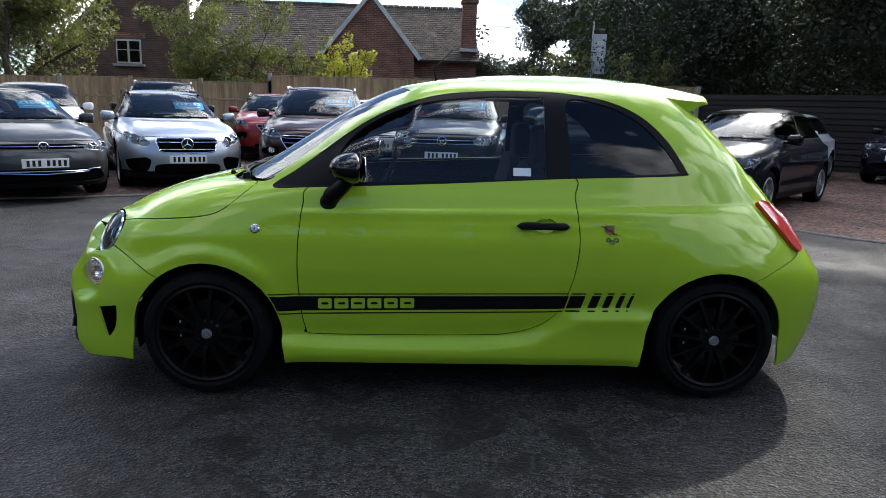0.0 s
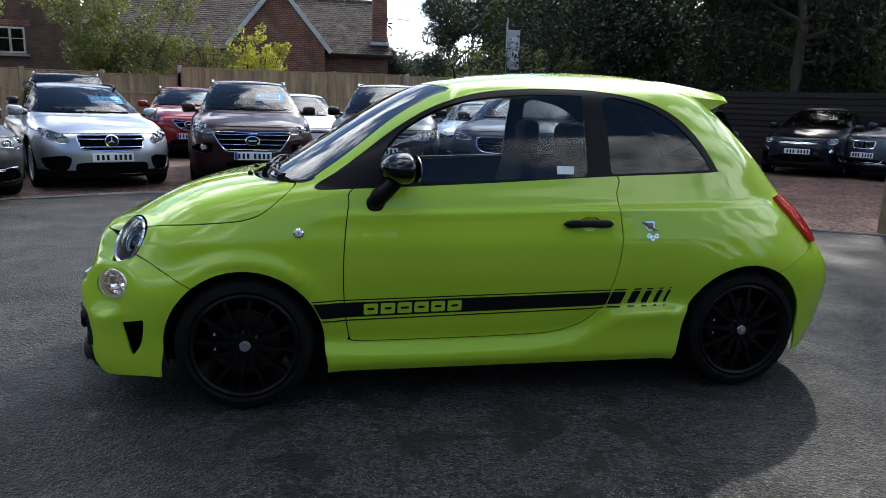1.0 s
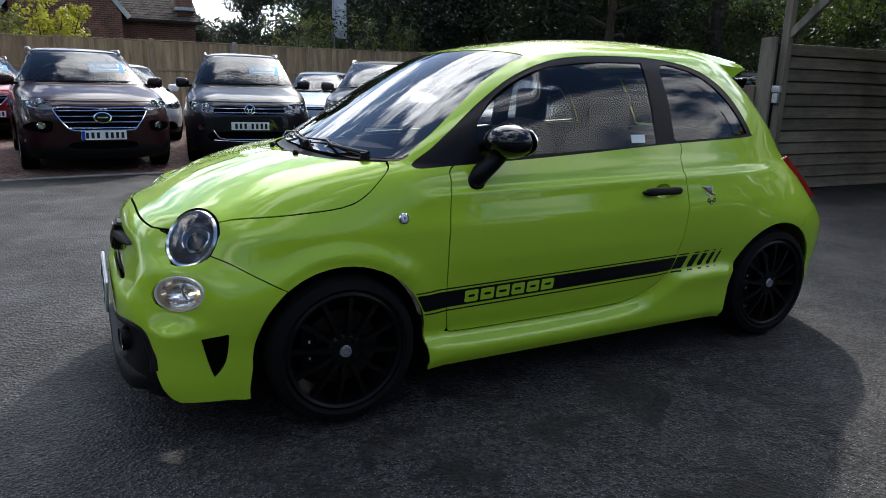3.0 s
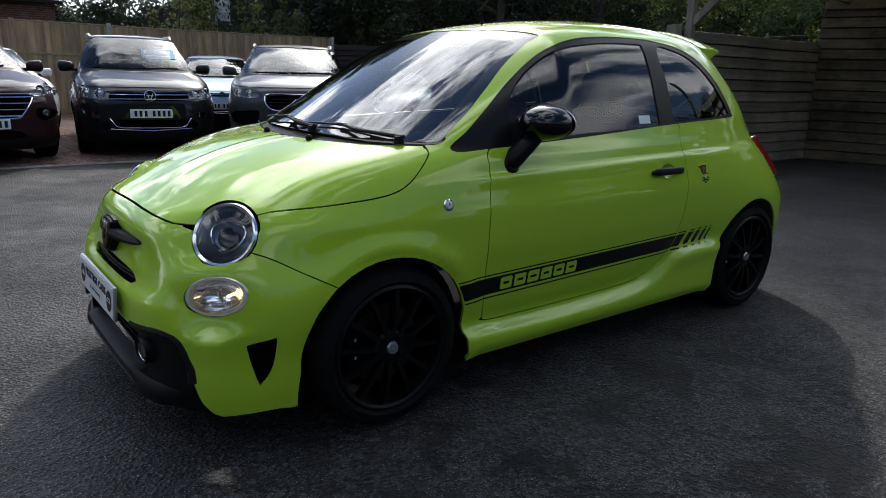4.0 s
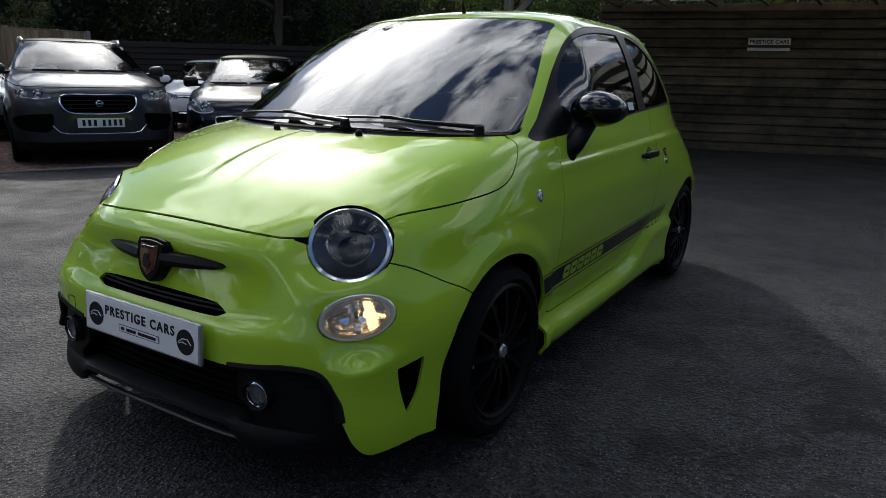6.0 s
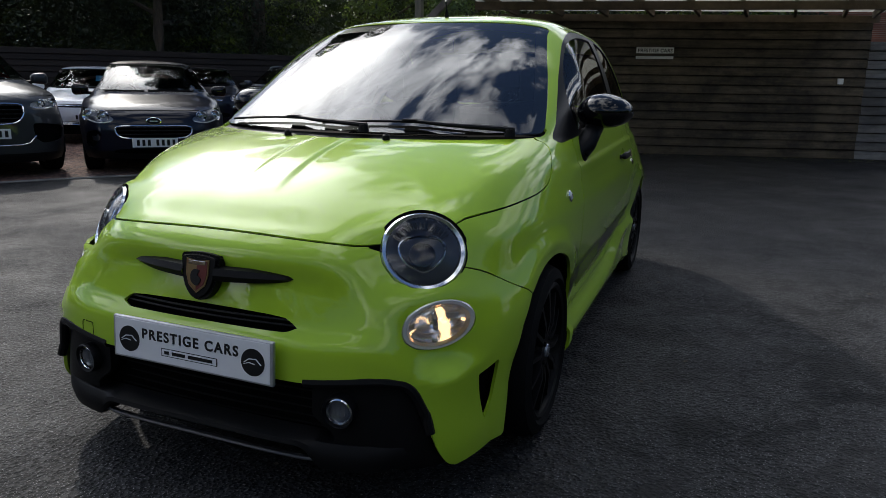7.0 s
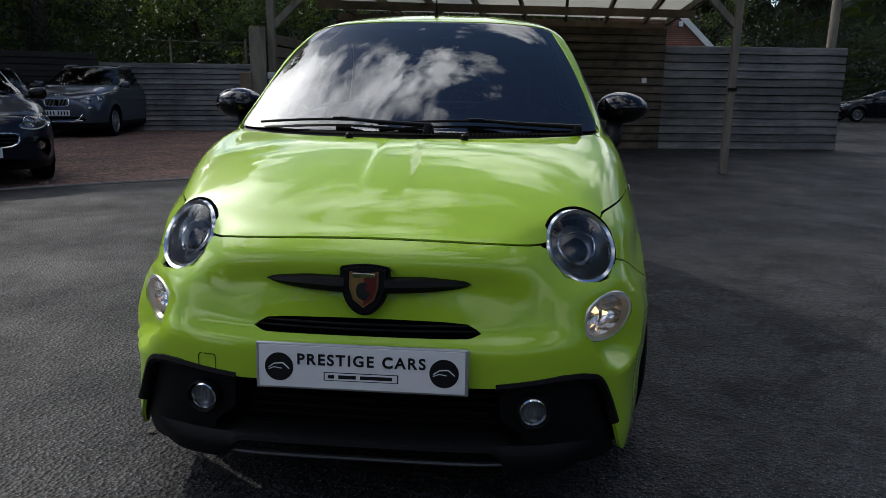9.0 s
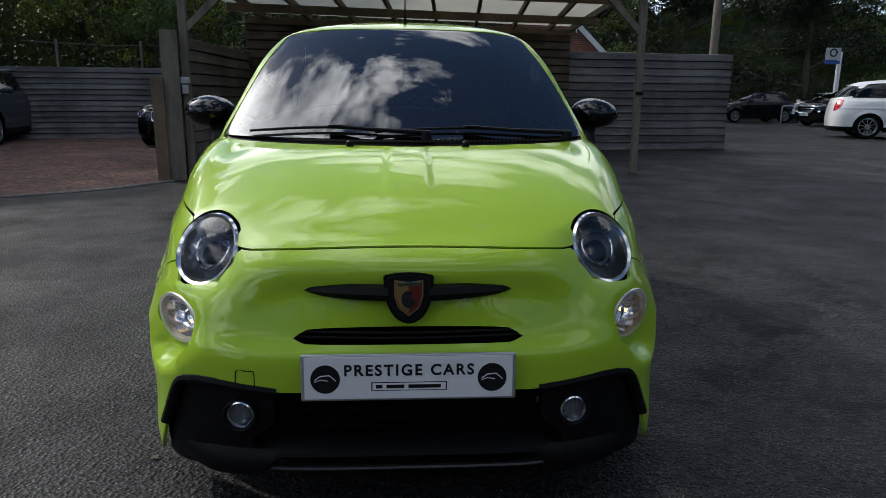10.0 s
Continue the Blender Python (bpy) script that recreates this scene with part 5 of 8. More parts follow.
def renormal(s, count):
    """Normals anew from the grid of rings."""
    g = s.v.reshape(-1, count, 3)
    n = np.cross(np.roll(g, -1, 1) - np.roll(g, 1, 1), np.gradient(g, axis=0))
    n /= np.maximum(np.linalg.norm(n, axis=2, keepdims=True), 1e-9)
    n = n.reshape(-1, 3)
    if (n * s.n).sum() < 0:
        n = -n
    # the glass and roof get evened normals
    g2 = n.reshape(-1, count, 3)
    hi = (g[:, :, 2:3] > .955).astype(float)
    for _ in range(14):
        avg = (np.roll(g2, 1, 1) + np.roll(g2, -1, 1) + np.vstack([g2[:1], g2[:-1]]) + np.vstack([g2[1:], g2[-1:]]) + g2) / 5
        g2 = g2 * (1 - hi) + avg * hi
    n = g2.reshape(-1, 3)
    n = n / np.maximum(np.linalg.norm(n, axis=1, keepdims=True), 1e-9)
    return Skin(s.v, n, s.f)


skin = car_skin(lv, h_front, h_rear, h_width, h_mid, lambda z: [float(c(z)) for c in h_expo], bend=hero_bend, fine=18)


def normal_at(s, p):
    i = int(np.argmin(((s.v - np.array(p)) ** 2).sum(1)))
    return Vector(s.v[i]), Vector(s.n[i])


def y_at(s, x, z, sign=-1):
    """Place and normal of the side at x, z."""
    w = ((s.v[:, 0] - x) ** 2 + (s.v[:, 2] - z) ** 2) + np.where(s.v[:, 1] * sign > 0.1, 0, 9)
    k = np.argsort(w)[:6]
    q = 1 / (w[k] + 1e-6)
    return Vector((s.v[k] * q[:, None]).sum(0) / q.sum()), Vector((s.n[k] * q[:, None]).sum(0) / q.sum()).normalized()


skin = lamp_pad(skin, LAMP, LAMP_N, .108, .165, .010)
skin = lamp_pad(skin, FOG, FOG_N, .088, .135, .008)
skin = renormal(skin, 2 * (72 + 60))
skin = even(skin, 2 * (72 + 60), lambda p: step(p[:, 2], .735, .77) * (1 - step(p[:, 2], .93, .95)) * (1 - step(p[:, 0], .15, .4)), 120, 0)
skin = even(skin, 2 * (72 + 60), lambda p: step(p[:, 2], .965, 1.0) * (1 - step(p[:, 0], .9, 1.3)), 60, 20)
skin = even(skin, 2 * (72 + 60), lambda p: (1 - step(p[:, 0], -.35, -.20)) * step(p[:, 2], .40, .44) * (1 - step(p[:, 2], .745, .765)) * .6, 5, 5)
skin = even(skin, 2 * (72 + 60), lambda p: step(p[:, 0], 1.65, 1.9) * step(p[:, 2], .42, .5) * .9, 8, 8)
skin = even(skin, 2 * (72 + 60), lambda p: step(p[:, 0], .2, .4) * .5, 3, 3)
# the bonnet's even crown with its two soft creases
bx, by, bz = skin.v.T
slope = curve1([-.75, -.62, -.526, -.40, -.25, -.10, .05, .3], [1.1, .85, .60, .45, .32, .22, .17, .15])(bx)
cy = .062 + .02 * np.clip(-bx, 0, .6)
lean = .22 * by + .75 * by ** 3 + np.sign(by) * .28 * np.exp(-((np.abs(by) - cy) / .013) ** 2) * step(bz, .80, .88)
want = np.stack([-slope, lean, np.ones(len(bx))], 1)
want /= np.linalg.norm(want, axis=1)[:, None]
sc = (step(bz, .742, .775) * (1 - step(bz, .945, .953)) * (1 - step(np.abs(by), .55, .67)) * (bx < .3))[:, None]
mixed = skin.n * (1 - sc) + want * sc
skin = Skin(skin.v, mixed / np.linalg.norm(mixed, axis=1)[:, None], skin.f)
# one even curve for the windscreen's gloss
sc = step(skin.v[:, 2], .955, .975) * (1 - step(skin.v[:, 2], 1.385, 1.41)) * (1 - step(skin.v[:, 0], .85, .95)) * (1 - step(np.abs(skin.v[:, 1]), .63, .70))
want = np.stack([-.60 + .36 * (skin.v[:, 2] - .96), .52 * skin.v[:, 1], np.full(len(skin.v), .82)], 1)
want /= np.linalg.norm(want, axis=1)[:, None]
sc = sc[:, None] * .85
mixed = skin.n * (1 - sc) + want * sc
skin = Skin(skin.v, mixed / np.linalg.norm(mixed, axis=1)[:, None], skin.f)
full = skin
lamp_at = [(Vector((LAMP[0], s * LAMP[1], LAMP[2])), Vector((LAMP_N.x, s * LAMP_N.y, LAMP_N.z))) for s in (-1, 1)]
fog_at = [(Vector((FOG[0], s * FOG[1], FOG[2])), Vector((FOG_N.x, s * FOG_N.y, FOG_N.z))) for s in (-1, 1)]


def lamp_frame(q, n):
    """Axes of a lamp: x across, y up, z outwards."""
    z = n.normalized()
    x = Vector((0, 0, 1)).cross(z).normalized()
    y = z.cross(x)
    return Matrix.Translation(q) @ Matrix((x, y, z)).transposed().to_4x4()


def lamp_cut(q, n, rx, ry, tilt=0.0):
    """Signed function of an ellipse round a lamp's axis, positive inside."""
    m = np.array((lamp_frame(q, n) @ pose(0, 0, 0, 0, 0, tilt)).inverted())

    def f(p):
        l = p @ m[:3, :3].T + m[:3, 3]
        return np.where(np.abs(l[:, 2]) < .15, (1 - np.hypot(l[:, 0] / rx, l[:, 1] / ry)) * min(rx, ry), -1.0)

    return f

# openings
def arch_cut(p):
    """Round over the wheel, falling straight below the hub."""
    up = np.maximum(p[:, 2] - HUB_Z, 0)
    return np.minimum(np.hypot(p[:, 0], up), np.hypot(p[:, 0] - WHEELBASE, up)) - ARCH_R - .012 * step(HUB_Z - p[:, 2], .0, .10)


body, _ = full.split(arch_cut)
DLO = smooth_loop([(.285, .939), (.384, 1.01), (.479, 1.079), (.623, 1.187), (.769, 1.274), (.918, 1.332), (1.07, 1.365), (1.277, 1.381), (1.484, 1.383), (1.588, 1.378), (1.74, 1.358), (1.865, 1.318), (1.964, 1.259), (2.05, 1.174), (2.112, 1.085), (2.131, 1.045), (2.105, 1.028), (1.6, 1.006), (1.074, .974), (.716, .955), (.448, .942)], 5)
DOOR_GLASS = smooth_loop([(.716, .971), (.60, .968), (.574, .985), (.580, 1.094), (.672, 1.198), (.819, 1.280), (.969, 1.324), (1.198, 1.351), (1.46, 1.358), (1.485, 1.34), (1.486, 1.18), (1.488, 1.02), (1.47, 1.004), (1.074, .986)], 5)
REAR_GLASS = smooth_loop([(1.590, 1.345), (1.738, 1.337), (1.85, 1.298), (1.95, 1.232), (2.036, 1.144), (2.096, 1.055), (2.074, 1.039), (1.62, 1.018), (1.600, 1.03), (1.594, 1.18)], 5)
SCREEN = smooth_loop([(-.665, .972), (-.60, .968), (0, .962), (.60, .968), (.665, .972), (.655, 1.03), (.60, 1.19), (.535, 1.33), (.50, 1.372), (.30, 1.392), (0, 1.398), (-.30, 1.392), (-.50, 1.372), (-.535, 1.33), (-.60, 1.19), (-.655, 1.03)], 5)
BACK = smooth_loop([(-.46, 1.02), (0, 1.01), (.46, 1.02), (.50, 1.06), (.42, 1.28), (.38, 1.31), (0, 1.32), (-.38, 1.31), (-.42, 1.28), (-.50, 1.06)], 5)
GRILLE = smooth_loop([(0, .384), (.20, .384), (.335, .384), (.40, .393), (.50, .404), (.555, .402), (.592, .385), (.622, .32), (.650, .235), (.672, .16), (.690, .10), (0, .10), (-.690, .10), (-.672, .16), (-.650, .235), (-.622, .32), (-.592, .385), (-.555, .402), (-.50, .404), (-.40, .393), (-.335, .384), (-.20, .384)], 4)
SLOT = smooth_loop([(-.29, .502), (-.15, .499), (.15, .499), (.29, .502), (.278, .522), (.245, .535), (.10, .540), (-.10, .540), (-.245, .535), (-.278, .522)], 4)
VENT = smooth_loop([(-.490, .372), (-.478, .382), (-.412, .397), (-.402, .390), (-.412, .300), (-.428, .252), (-.440, .241), (-.458, .248)], 4)
TAIL = smooth_loop([(2.50, .905), (2.56, .900), (2.64, .85), (2.70, .765), (2.72, .70), (2.68, .69), (2.61, .765), (2.53, .86)], 4)


def within(poly, plane, cond):
    """Signed distance to an outline in one view, where cond holds."""
    return lambda p: np.where(cond(p), poly_sd(plane(p), poly), -1.0)


dlo, body = body.split(within(DLO, xz, lambda p: (np.abs(p[:, 1]) > .35) & (p[:, 0] > .1) & (p[:, 2] > .85)))
screen, body = body.split(within(SCREEN, yz, lambda p: (p[:, 0] < 1.2) & (p[:, 2] > .93)))
cowl, body = body.split(lambda p: np.where((p[:, 0] < .45) & (np.abs(p[:, 1]) < .70), np.minimum(p[:, 2] - .9445 - .012 * (p[:, 1] / .65) ** 2, np.minimum(.985 - p[:, 2], .675 - np.abs(p[:, 1]))), -1.0))
backlight, body = body.split(within(BACK, yz, lambda p: (p[:, 0] > 1.9) & (p[:, 2] > .9)))
lower, body = body.split(within(GRILLE, yz, lambda p: (p[:, 0] < -.30) & (p[:, 2] < .55)))
slot, body = body.split(within(SLOT, yz, lambda p: p[:, 0] < -.5))
vent, body = body.split(within(VENT, xz, lambda p: (np.abs(p[:, 1]) > .55) & (p[:, 0] < -.2)))
tail, body = body.split(within(TAIL, xz, lambda p: (np.abs(p[:, 1]) > .30) & (p[:, 0] > 2.2)))
for q, n in lamp_at:
    _, body = body.split(lamp_cut(q, n, LAMP_R, LAMP_RY))
FOG_TILT = 8
for k, (q, n) in enumerate(fog_at):
    _, body = body.split(lamp_cut(q, n, .106, .064, FOG_TILT * (1 if k == 0 else -1)))

# shut lines
G = .0022
DOOR = smooth_loop([(.455, .947), (.429, .876), (.416, .78), (.407, .657), (.407, .53), (.417, .395), (.434, .302), (.452, .281), (.838, .279), (1.224, .285), (1.379, .298), (1.505, .343), (1.576, .416), (1.612, .513), (1.634, .619), (1.643, .733), (1.634, .831), (1.619, .927), (1.600, 1.02), (1.2, 1.03), (.7, 1.02)], 5)
side_only = lambda p: np.abs(p[:, 1]) > .45
seam_parts = []
door_f = within(DOOR, xz, side_only)
door, body = body.split(lambda p: door_f(p) - G)
seam, body = body.split(lambda p: door_f(p) + G)
seam_parts.append(seam)
bonnet_side = curve1([-.7, -.35, -.136, .019, .079, .15, .225, .4], [.716, .768, .790, .812, .838, .895, .962, 1.2])


def bonnet_f(p):
    x, y, z = p.T
    a = np.abs(y)
    lip = .731 - .016 * (a / .458) ** 2
    k = step(a, .50, .62)
    f = z - ((1 - k) * lip + k * bonnet_side(x))
    f = np.minimum(f, .9445 - z + .05 * (a > .675) + .012 * (a / .65) ** 2)
    return np.where((x < .30) & (z > .66), f, -1.0)


bonnet, body = body.split(lambda p: bonnet_f(p) - G)
seam, body = body.split(lambda p: np.where((p[:, 0] < .3) & (p[:, 2] < .99), bonnet_f(p) + G, -1.0))
seam_parts.append(seam)
BUMP_F = np.array([(-.62, .735), (-.47, .665), (-.40, .640), (-.30, .585), (-.237, .552), (-.15, .50)])
zb = curve1(BUMP_F[:, 0], BUMP_F[:, 1])
bump_f = lambda p: np.where((p[:, 0] < -.16) & (p[:, 2] < .74), np.where(np.abs(p[:, 1]) < .42, .05, zb(p[:, 0]) - p[:, 2]), -1.0)
bumper, body = body.split(lambda p: bump_f(p) - G)
seam, body = body.split(lambda p: bump_f(p) + G)
seam_parts.append(seam)
rear_line = lambda p: np.where(p[:, 0] > 2.3, .565 + .45 * (p[:, 0] - 2.44) - p[:, 2], -1.0)
rear_bumper, body = body.split(lambda p: rear_line(p) - G * .6)
seam, body = body.split(lambda p: rear_line(p) + G * .6)
seam_parts.append(seam)

body = body.whole(8)
body.obj("body_shell", M["green"], hero, rim=.012)
for nm, sk in (("bonnet", bonnet), ("front_bumper", bumper), ("rear_bumper", rear_bumper)):
    sk.whole().obj(nm, M["green"], hero, rim=.010)
_, door = door.split(lambda p: np.where(np.abs(p[:, 1]) > .45, (1 - np.hypot((p[:, 0] - 1.488) / .052, (p[:, 2] - .803) / .033)) * .03, -1.0))
dl, dr = door.split(lambda p: -p[:, 1])
door_l = dl.obj("door", M["green"], hero, rim=.010)
door_r = dr.obj("door", M["green"], hero, rim=.010)
for sk in seam_parts:
    for s in (-1, 1):
        one, _ = sk.split(lambda p, s=s: s * p[:, 1])
        one.moved(-.006).obj("shut_line", M["gap"], hero)
body.moved(-.018).flipped().obj("inner_lining", M["lining"], hero)
dl.moved(-.018).flipped().obj("door_card", M["lining"], door_l)
dr.moved(-.018).flipped().obj("door_card", M["lining"], door_r)
screen.moved(-.003).obj("windscreen", M["screen"], hero).visible_shadow = False
# dark ceramic edge round the windscreen
edge, _ = screen.split(lambda p: .035 - poly_sd(yz(p), SCREEN))
edge.moved(-.006).flipped().obj("windscreen_border", M["lining"], hero)
edge.moved(-.005).obj("windscreen_surround", M["satin_black"], hero)
cowl.moved(-.014).obj("cowl_panel", M["plastic"], hero)
backlight.moved(-.003).obj("rear_window", M["dark_tint"], hero)
gl, rest = dlo.split(within(DOOR_GLASS, xz, side_only))
gq, frame_skin = rest.split(within(REAR_GLASS, xz, side_only))
for sk, nm, mt in ((gl, "door_window", "tint"), (gq, "quarter_window", "dark_tint")):
    for s in (-1, 1):
        one, _ = sk.split(lambda p, s=s: s * p[:, 1])
        one.moved(-.006).obj(nm, M[mt], hero).visible_shadow = False
for s in (-1, 1):
    one, _ = frame_skin.split(lambda p, s=s: s * p[:, 1])
    one.moved(-.002).obj("window_frame", M["satin_black"], hero, rim=.012)
    one.moved(-.014).flipped().obj("pillar_trim", M["lining"], hero)
for s in (-1, 1):
    one, _ = tail.split(lambda p, s=s: s * p[:, 1])
    one.moved(.020).obj("tail_lamp", M["red_lens"], hero, rim=.02)
    one, _ = vent.split(lambda p, s=s: s * p[:, 1])
    one.moved(-.03).obj("bumper_vent", M["gap"], hero)
slot.moved(-.035).obj("upper_grille", M["gap"], hero)
pods, mouth = lower.split(lambda p: np.abs(p[:, 1]) - .345 - .06 * step(p[:, 2], .30, .24))
for s in (-1, 1):
    one, _ = pods.split(lambda p, s=s: s * p[:, 1])
    one.moved(-.022).obj("grille_pod", M["plastic"], hero, rim=.03)
mouth.moved(-.075).obj("lower_grille", M["gap"], hero, rim=.02)
mesh_bm = bmesh.new()
for k in range(6):
    z = .235 + k * .024
    sweep([(-.672 + .12 * abs(t) ** 2, t, z) for t in np.linspace(-.36, .36, 11)], .003, 5, mesh_bm)
part("grille_mesh", mesh_bm, M["plastic"], hero)
# grille bars behind the slot
bm = bmesh.new()
for k in range(2):
    sweep([(-.700 + .25 * t * t, t, .512 + .014 * k) for t in np.linspace(-.28, .28, 15)], .0035, 6, bm)
part("grille_bar", bm, M["satin_black"], hero, smooth=True)
# rolled edge round the lower grille
loop = smooth_loop([(-.330, .384), (-.40, .392), (-.50, .404), (-.555, .402), (-.592, .385), (-.622, .32), (-.640, .265)], 6, False)
for s in (1, -1):
    pts = []
    for a, z in loop:
        k = ((full.v[:, 1] - s * a) ** 2 + (full.v[:, 2] - z) ** 2 + np.where(full.v[:, 0] < 0, 0, 9)).argmin()
        pts.append(full.v[k] * (1, 0, 0) + np.array((-.002, s * a, z)))
    px = np.convolve(np.pad([q[0] for q in pts], 3, mode="edge"), np.ones(7) / 7, "valid")
    part("grille_surround", sweep([(x + .010, q[1], q[2]) for x, q in zip(px, pts)], .014, 8), M["plastic"], hero, smooth=True)

# front splitter: a thin rounded lip between the pods that drops and deepens under the fog lamps
lip_x = lambda b, f, w=.752: float(1.15 - (1.15 - f) * (1 - min(b / w, .999) ** 4) ** (1 / 10))
bm = bmesh.new()
rows = []
for a in np.linspace(-.652, .652, 105):
    b = abs(a)
    B = np.array(b)
    pod = float(step(B, .315, .385))
    end = float(step(B, .48, .655))
    x0 = lip_x(b, -.748) + .012 * end
    zb, zt = .206 - .052 * pod + .032 * end, .232 - .006 * pod + .030 * end
    deep = .055 + .02 * pod
    sec = [(.016, zb), (.002, zb + .003), (-.004, zb + (zt - zb) * .35), (.0, zb + (zt - zb) * .75), (.014, zt), (deep, zt + .012 * (1 - pod)), (deep + .02, zb)]
    rows.append([bm.verts.new((x0 + u, a, w)) for u, w in sec])
for p, q in zip(rows, rows[1:]):
    for k in range(7):
        bm.faces.new((p[k], p[(k + 1) % 7], q[(k + 1) % 7], q[k]))
bm.faces.new(rows[0])
bm.faces.new(rows[-1][::-1])
bmesh.ops.recalc_face_normals(bm, faces=bm.faces)
part("front_splitter", bm, M["plastic"], hero, "matt black front splitter", smooth=True)
part("splitter_strip", sweep([(lip_x(abs(a), -.742) + .012, a, .172 + .006 * float(step(np.array(abs(a)), .30, .42))) for a in np.linspace(-.40, .40, 31)], .009, 8, flat=.7), M["lip_strip"], hero, "glossy lower strip of the splitter", smooth=True)
for s in (-1, 1):
    bm = bmesh.new()
    rows = [[bm.verts.new((lip_x(b, -.70) + .05 + dx, s * b, z)) for dx, z in ((0, .155), (0, .39), (.02, .39), (.02, .155))] for b in np.linspace(.36, .680, 16)]
    for p, q in zip(rows, rows[1:]):
        for k in range(4):
            bm.faces.new((p[k], p[(k + 1) % 4], q[(k + 1) % 4], q[k]))
    bmesh.ops.recalc_face_normals(bm, faces=bm.faces)
    part("pod_liner", bm, M["gap"], hero)
part("undertray", box(.46, 1.02, .05, .02, (-.36, 0, .190)), M["lining"], hero)
# underside and wheel wells
part("underbody", box(2.9, 1.30, .12, .03, (1.1, 0, .24)), M["lining"], hero)
for cx in (0, WHEELBASE):
    for s in (-1, 1):
        well = lathe([(.330, s * (.72 if cx == 0 else .66)), (.345, s * .50), (.02, s * .48)], 48, "y", (cx, 0, HUB_Z))
        bmesh.ops.delete(well, geom=[f for f in well.faces if f.calc_center_median().z < .17], context="FACES")
        part("wheel_well", well, M["lining"], hero)

# ---- lamps
for k, (q, n) in enumerate(lamp_at):
    fr = lamp_frame(q, n) @ Matrix.Diagonal((1, LAMP_RY / LAMP_R, 1, 1))
    lamp = part("headlamp", lathe([(LAMP_R - .001, -.004), (LAMP_R, .006), (LAMP_R - .006, .013), (LAMP_R - .015, .009), (LAMP_R - .019, -.004)], 56, "z"), M["bezel"], hero, "round headlamp with chrome bezel", smooth=True, m=fr)
    part("seal", lathe([(LAMP_R + .010, -.010), (LAMP_R + .009, .004), (LAMP_R - .003, .007), (LAMP_R - .003, -.010)], 56, "z"), M["gap"], lamp, smooth=True, m=fr)
    part("bowl", lathe([(LAMP_R - .018, .0), (LAMP_R - .028, -.02), (.06, -.045), (.03, -.055), (0, -.058)], 48, "z"), M["lamp_dark"], lamp, smooth=True, m=fr)
    # ribbed upper band, projector and its trim
    rib = bmesh.new()
    for j in range(15):
        a = radians(35 + j * 110 / 14)
        own = box(.0035, .020, .014, .001)
        own.transform(Matrix.Translation((.081 * math.cos(a), .081 * math.sin(a), -.014)) @ pose(0, 0, 0, 0, 0, math.degrees(a) - 90))
        join(rib, own)
    part("reflector_ribs", rib, M["disc"], lamp, m=fr)
    drop = smooth_loop([(-.062, .012), (-.046, .040), (0, .050), (.046, .040), (.062, .014), (.046, -.028), (0, -.056), (-.046, -.028)], 6)
    part("daylight_ring", sweep([(*p, -.012) for p in drop] + [(*drop[0], -.012)], .0046, 8, cap=False), M["chrome"], lamp, smooth=True, m=fr)
    part("projector", lathe([(.034, -.040), (.036, -.014), (.031, -.012), (.029, -.024), (.022, -.016), (.012, -.012), (0, -.010)], 32, "z"), M["black_gloss"], lamp, smooth=True, m=fr @ pose(0, -.004, 0))
    part("lens", lathe([(LAMP_R - .016, .009), (.07, .019), (.045, .025), (.02, .028), (0, .029)], 48, "z"), M["lamp_lens"], lamp, smooth=True, m=fr).visible_shadow = False
for k, (q, n) in enumerate(fog_at):
    fr = lamp_frame(q, n) @ pose(0, 0, 0, 0, 0, FOG_TILT * (1 if k == 0 else -1)) @ Matrix.Diagonal((.106, .064, .075, 1))
    lamp = part("side_lamp", lathe([(1.0, -.12), (1.0, .06), (.95, .13), (.84, .12), (.76, -.04)], 48, "z"), M["lamp_ring"], hero, "oval chrome side lamp with warm bulb", smooth=True, m=fr)
    part("bowl", lathe([(.80, .0), (.72, -.30), (.42, -.58), (.0, -.66)], 40, "z"), M["reflector"], lamp, smooth=True, m=fr)
    part("bulb_shield", sweep([(.02, -.46, -.40), (0, -.1, -.22), (0, .2, -.20), (.02, .46, -.40)], .07, 8, flat=.6), M["reflector"], lamp, smooth=True, m=fr)
    part("bulb", lathe([(.06, -.55), (.08, -.40), (.07, -.24), (0, -.18)], 20, "z"), M["amber"], lamp, smooth=True, m=fr @ pose(.25, -.1, 0))
    part("lens", lathe([(.90, .10), (.7, .24), (.4, .33), (0, .37)], 40, "z"), M["lens"], lamp, smooth=True, m=fr).visible_shadow = False
for s in (-1, 1):
    q = Vector((-.714, s * .425, .320))
    fr = lamp_frame(q, Vector((-.97, s * .12, -.02)))
    fl = part("fog_lamp", lathe([(.044, -.03), (.044, .010), (.041, .015), (.038, .010), (.037, -.02), (.02, -.03), (0, -.032)], 36, "z"), M["satin_black"], hero, "small round fog lamp", smooth=True, m=fr)
    part("ring", lathe([(.036, -.006), (.040, .006), (.033, .010), (.027, -.002)], 32, "z"), M["chrome"], fl, smooth=True, m=fr)
    part("reflector", lathe([(.034, .002), (.022, -.006), (0, -.009)], 28, "z"), M["lamp_dark"], fl, smooth=True, m=fr @ pose(0, 0, .004))
    part("lens", lathe([(.036, .006), (.02, .013), (0, .015)], 28, "z"), M["lens"], fl, smooth=True, m=fr)
    rib = bmesh.new()
    for j in range(5):
        box(.004, .05 - .008 * abs(j - 2), .004, .001, ((j - 2) * .010, 0, -.004), rib)
    part("reflector_ribs", rib, M["lamp_dark"], fl, m=fr)

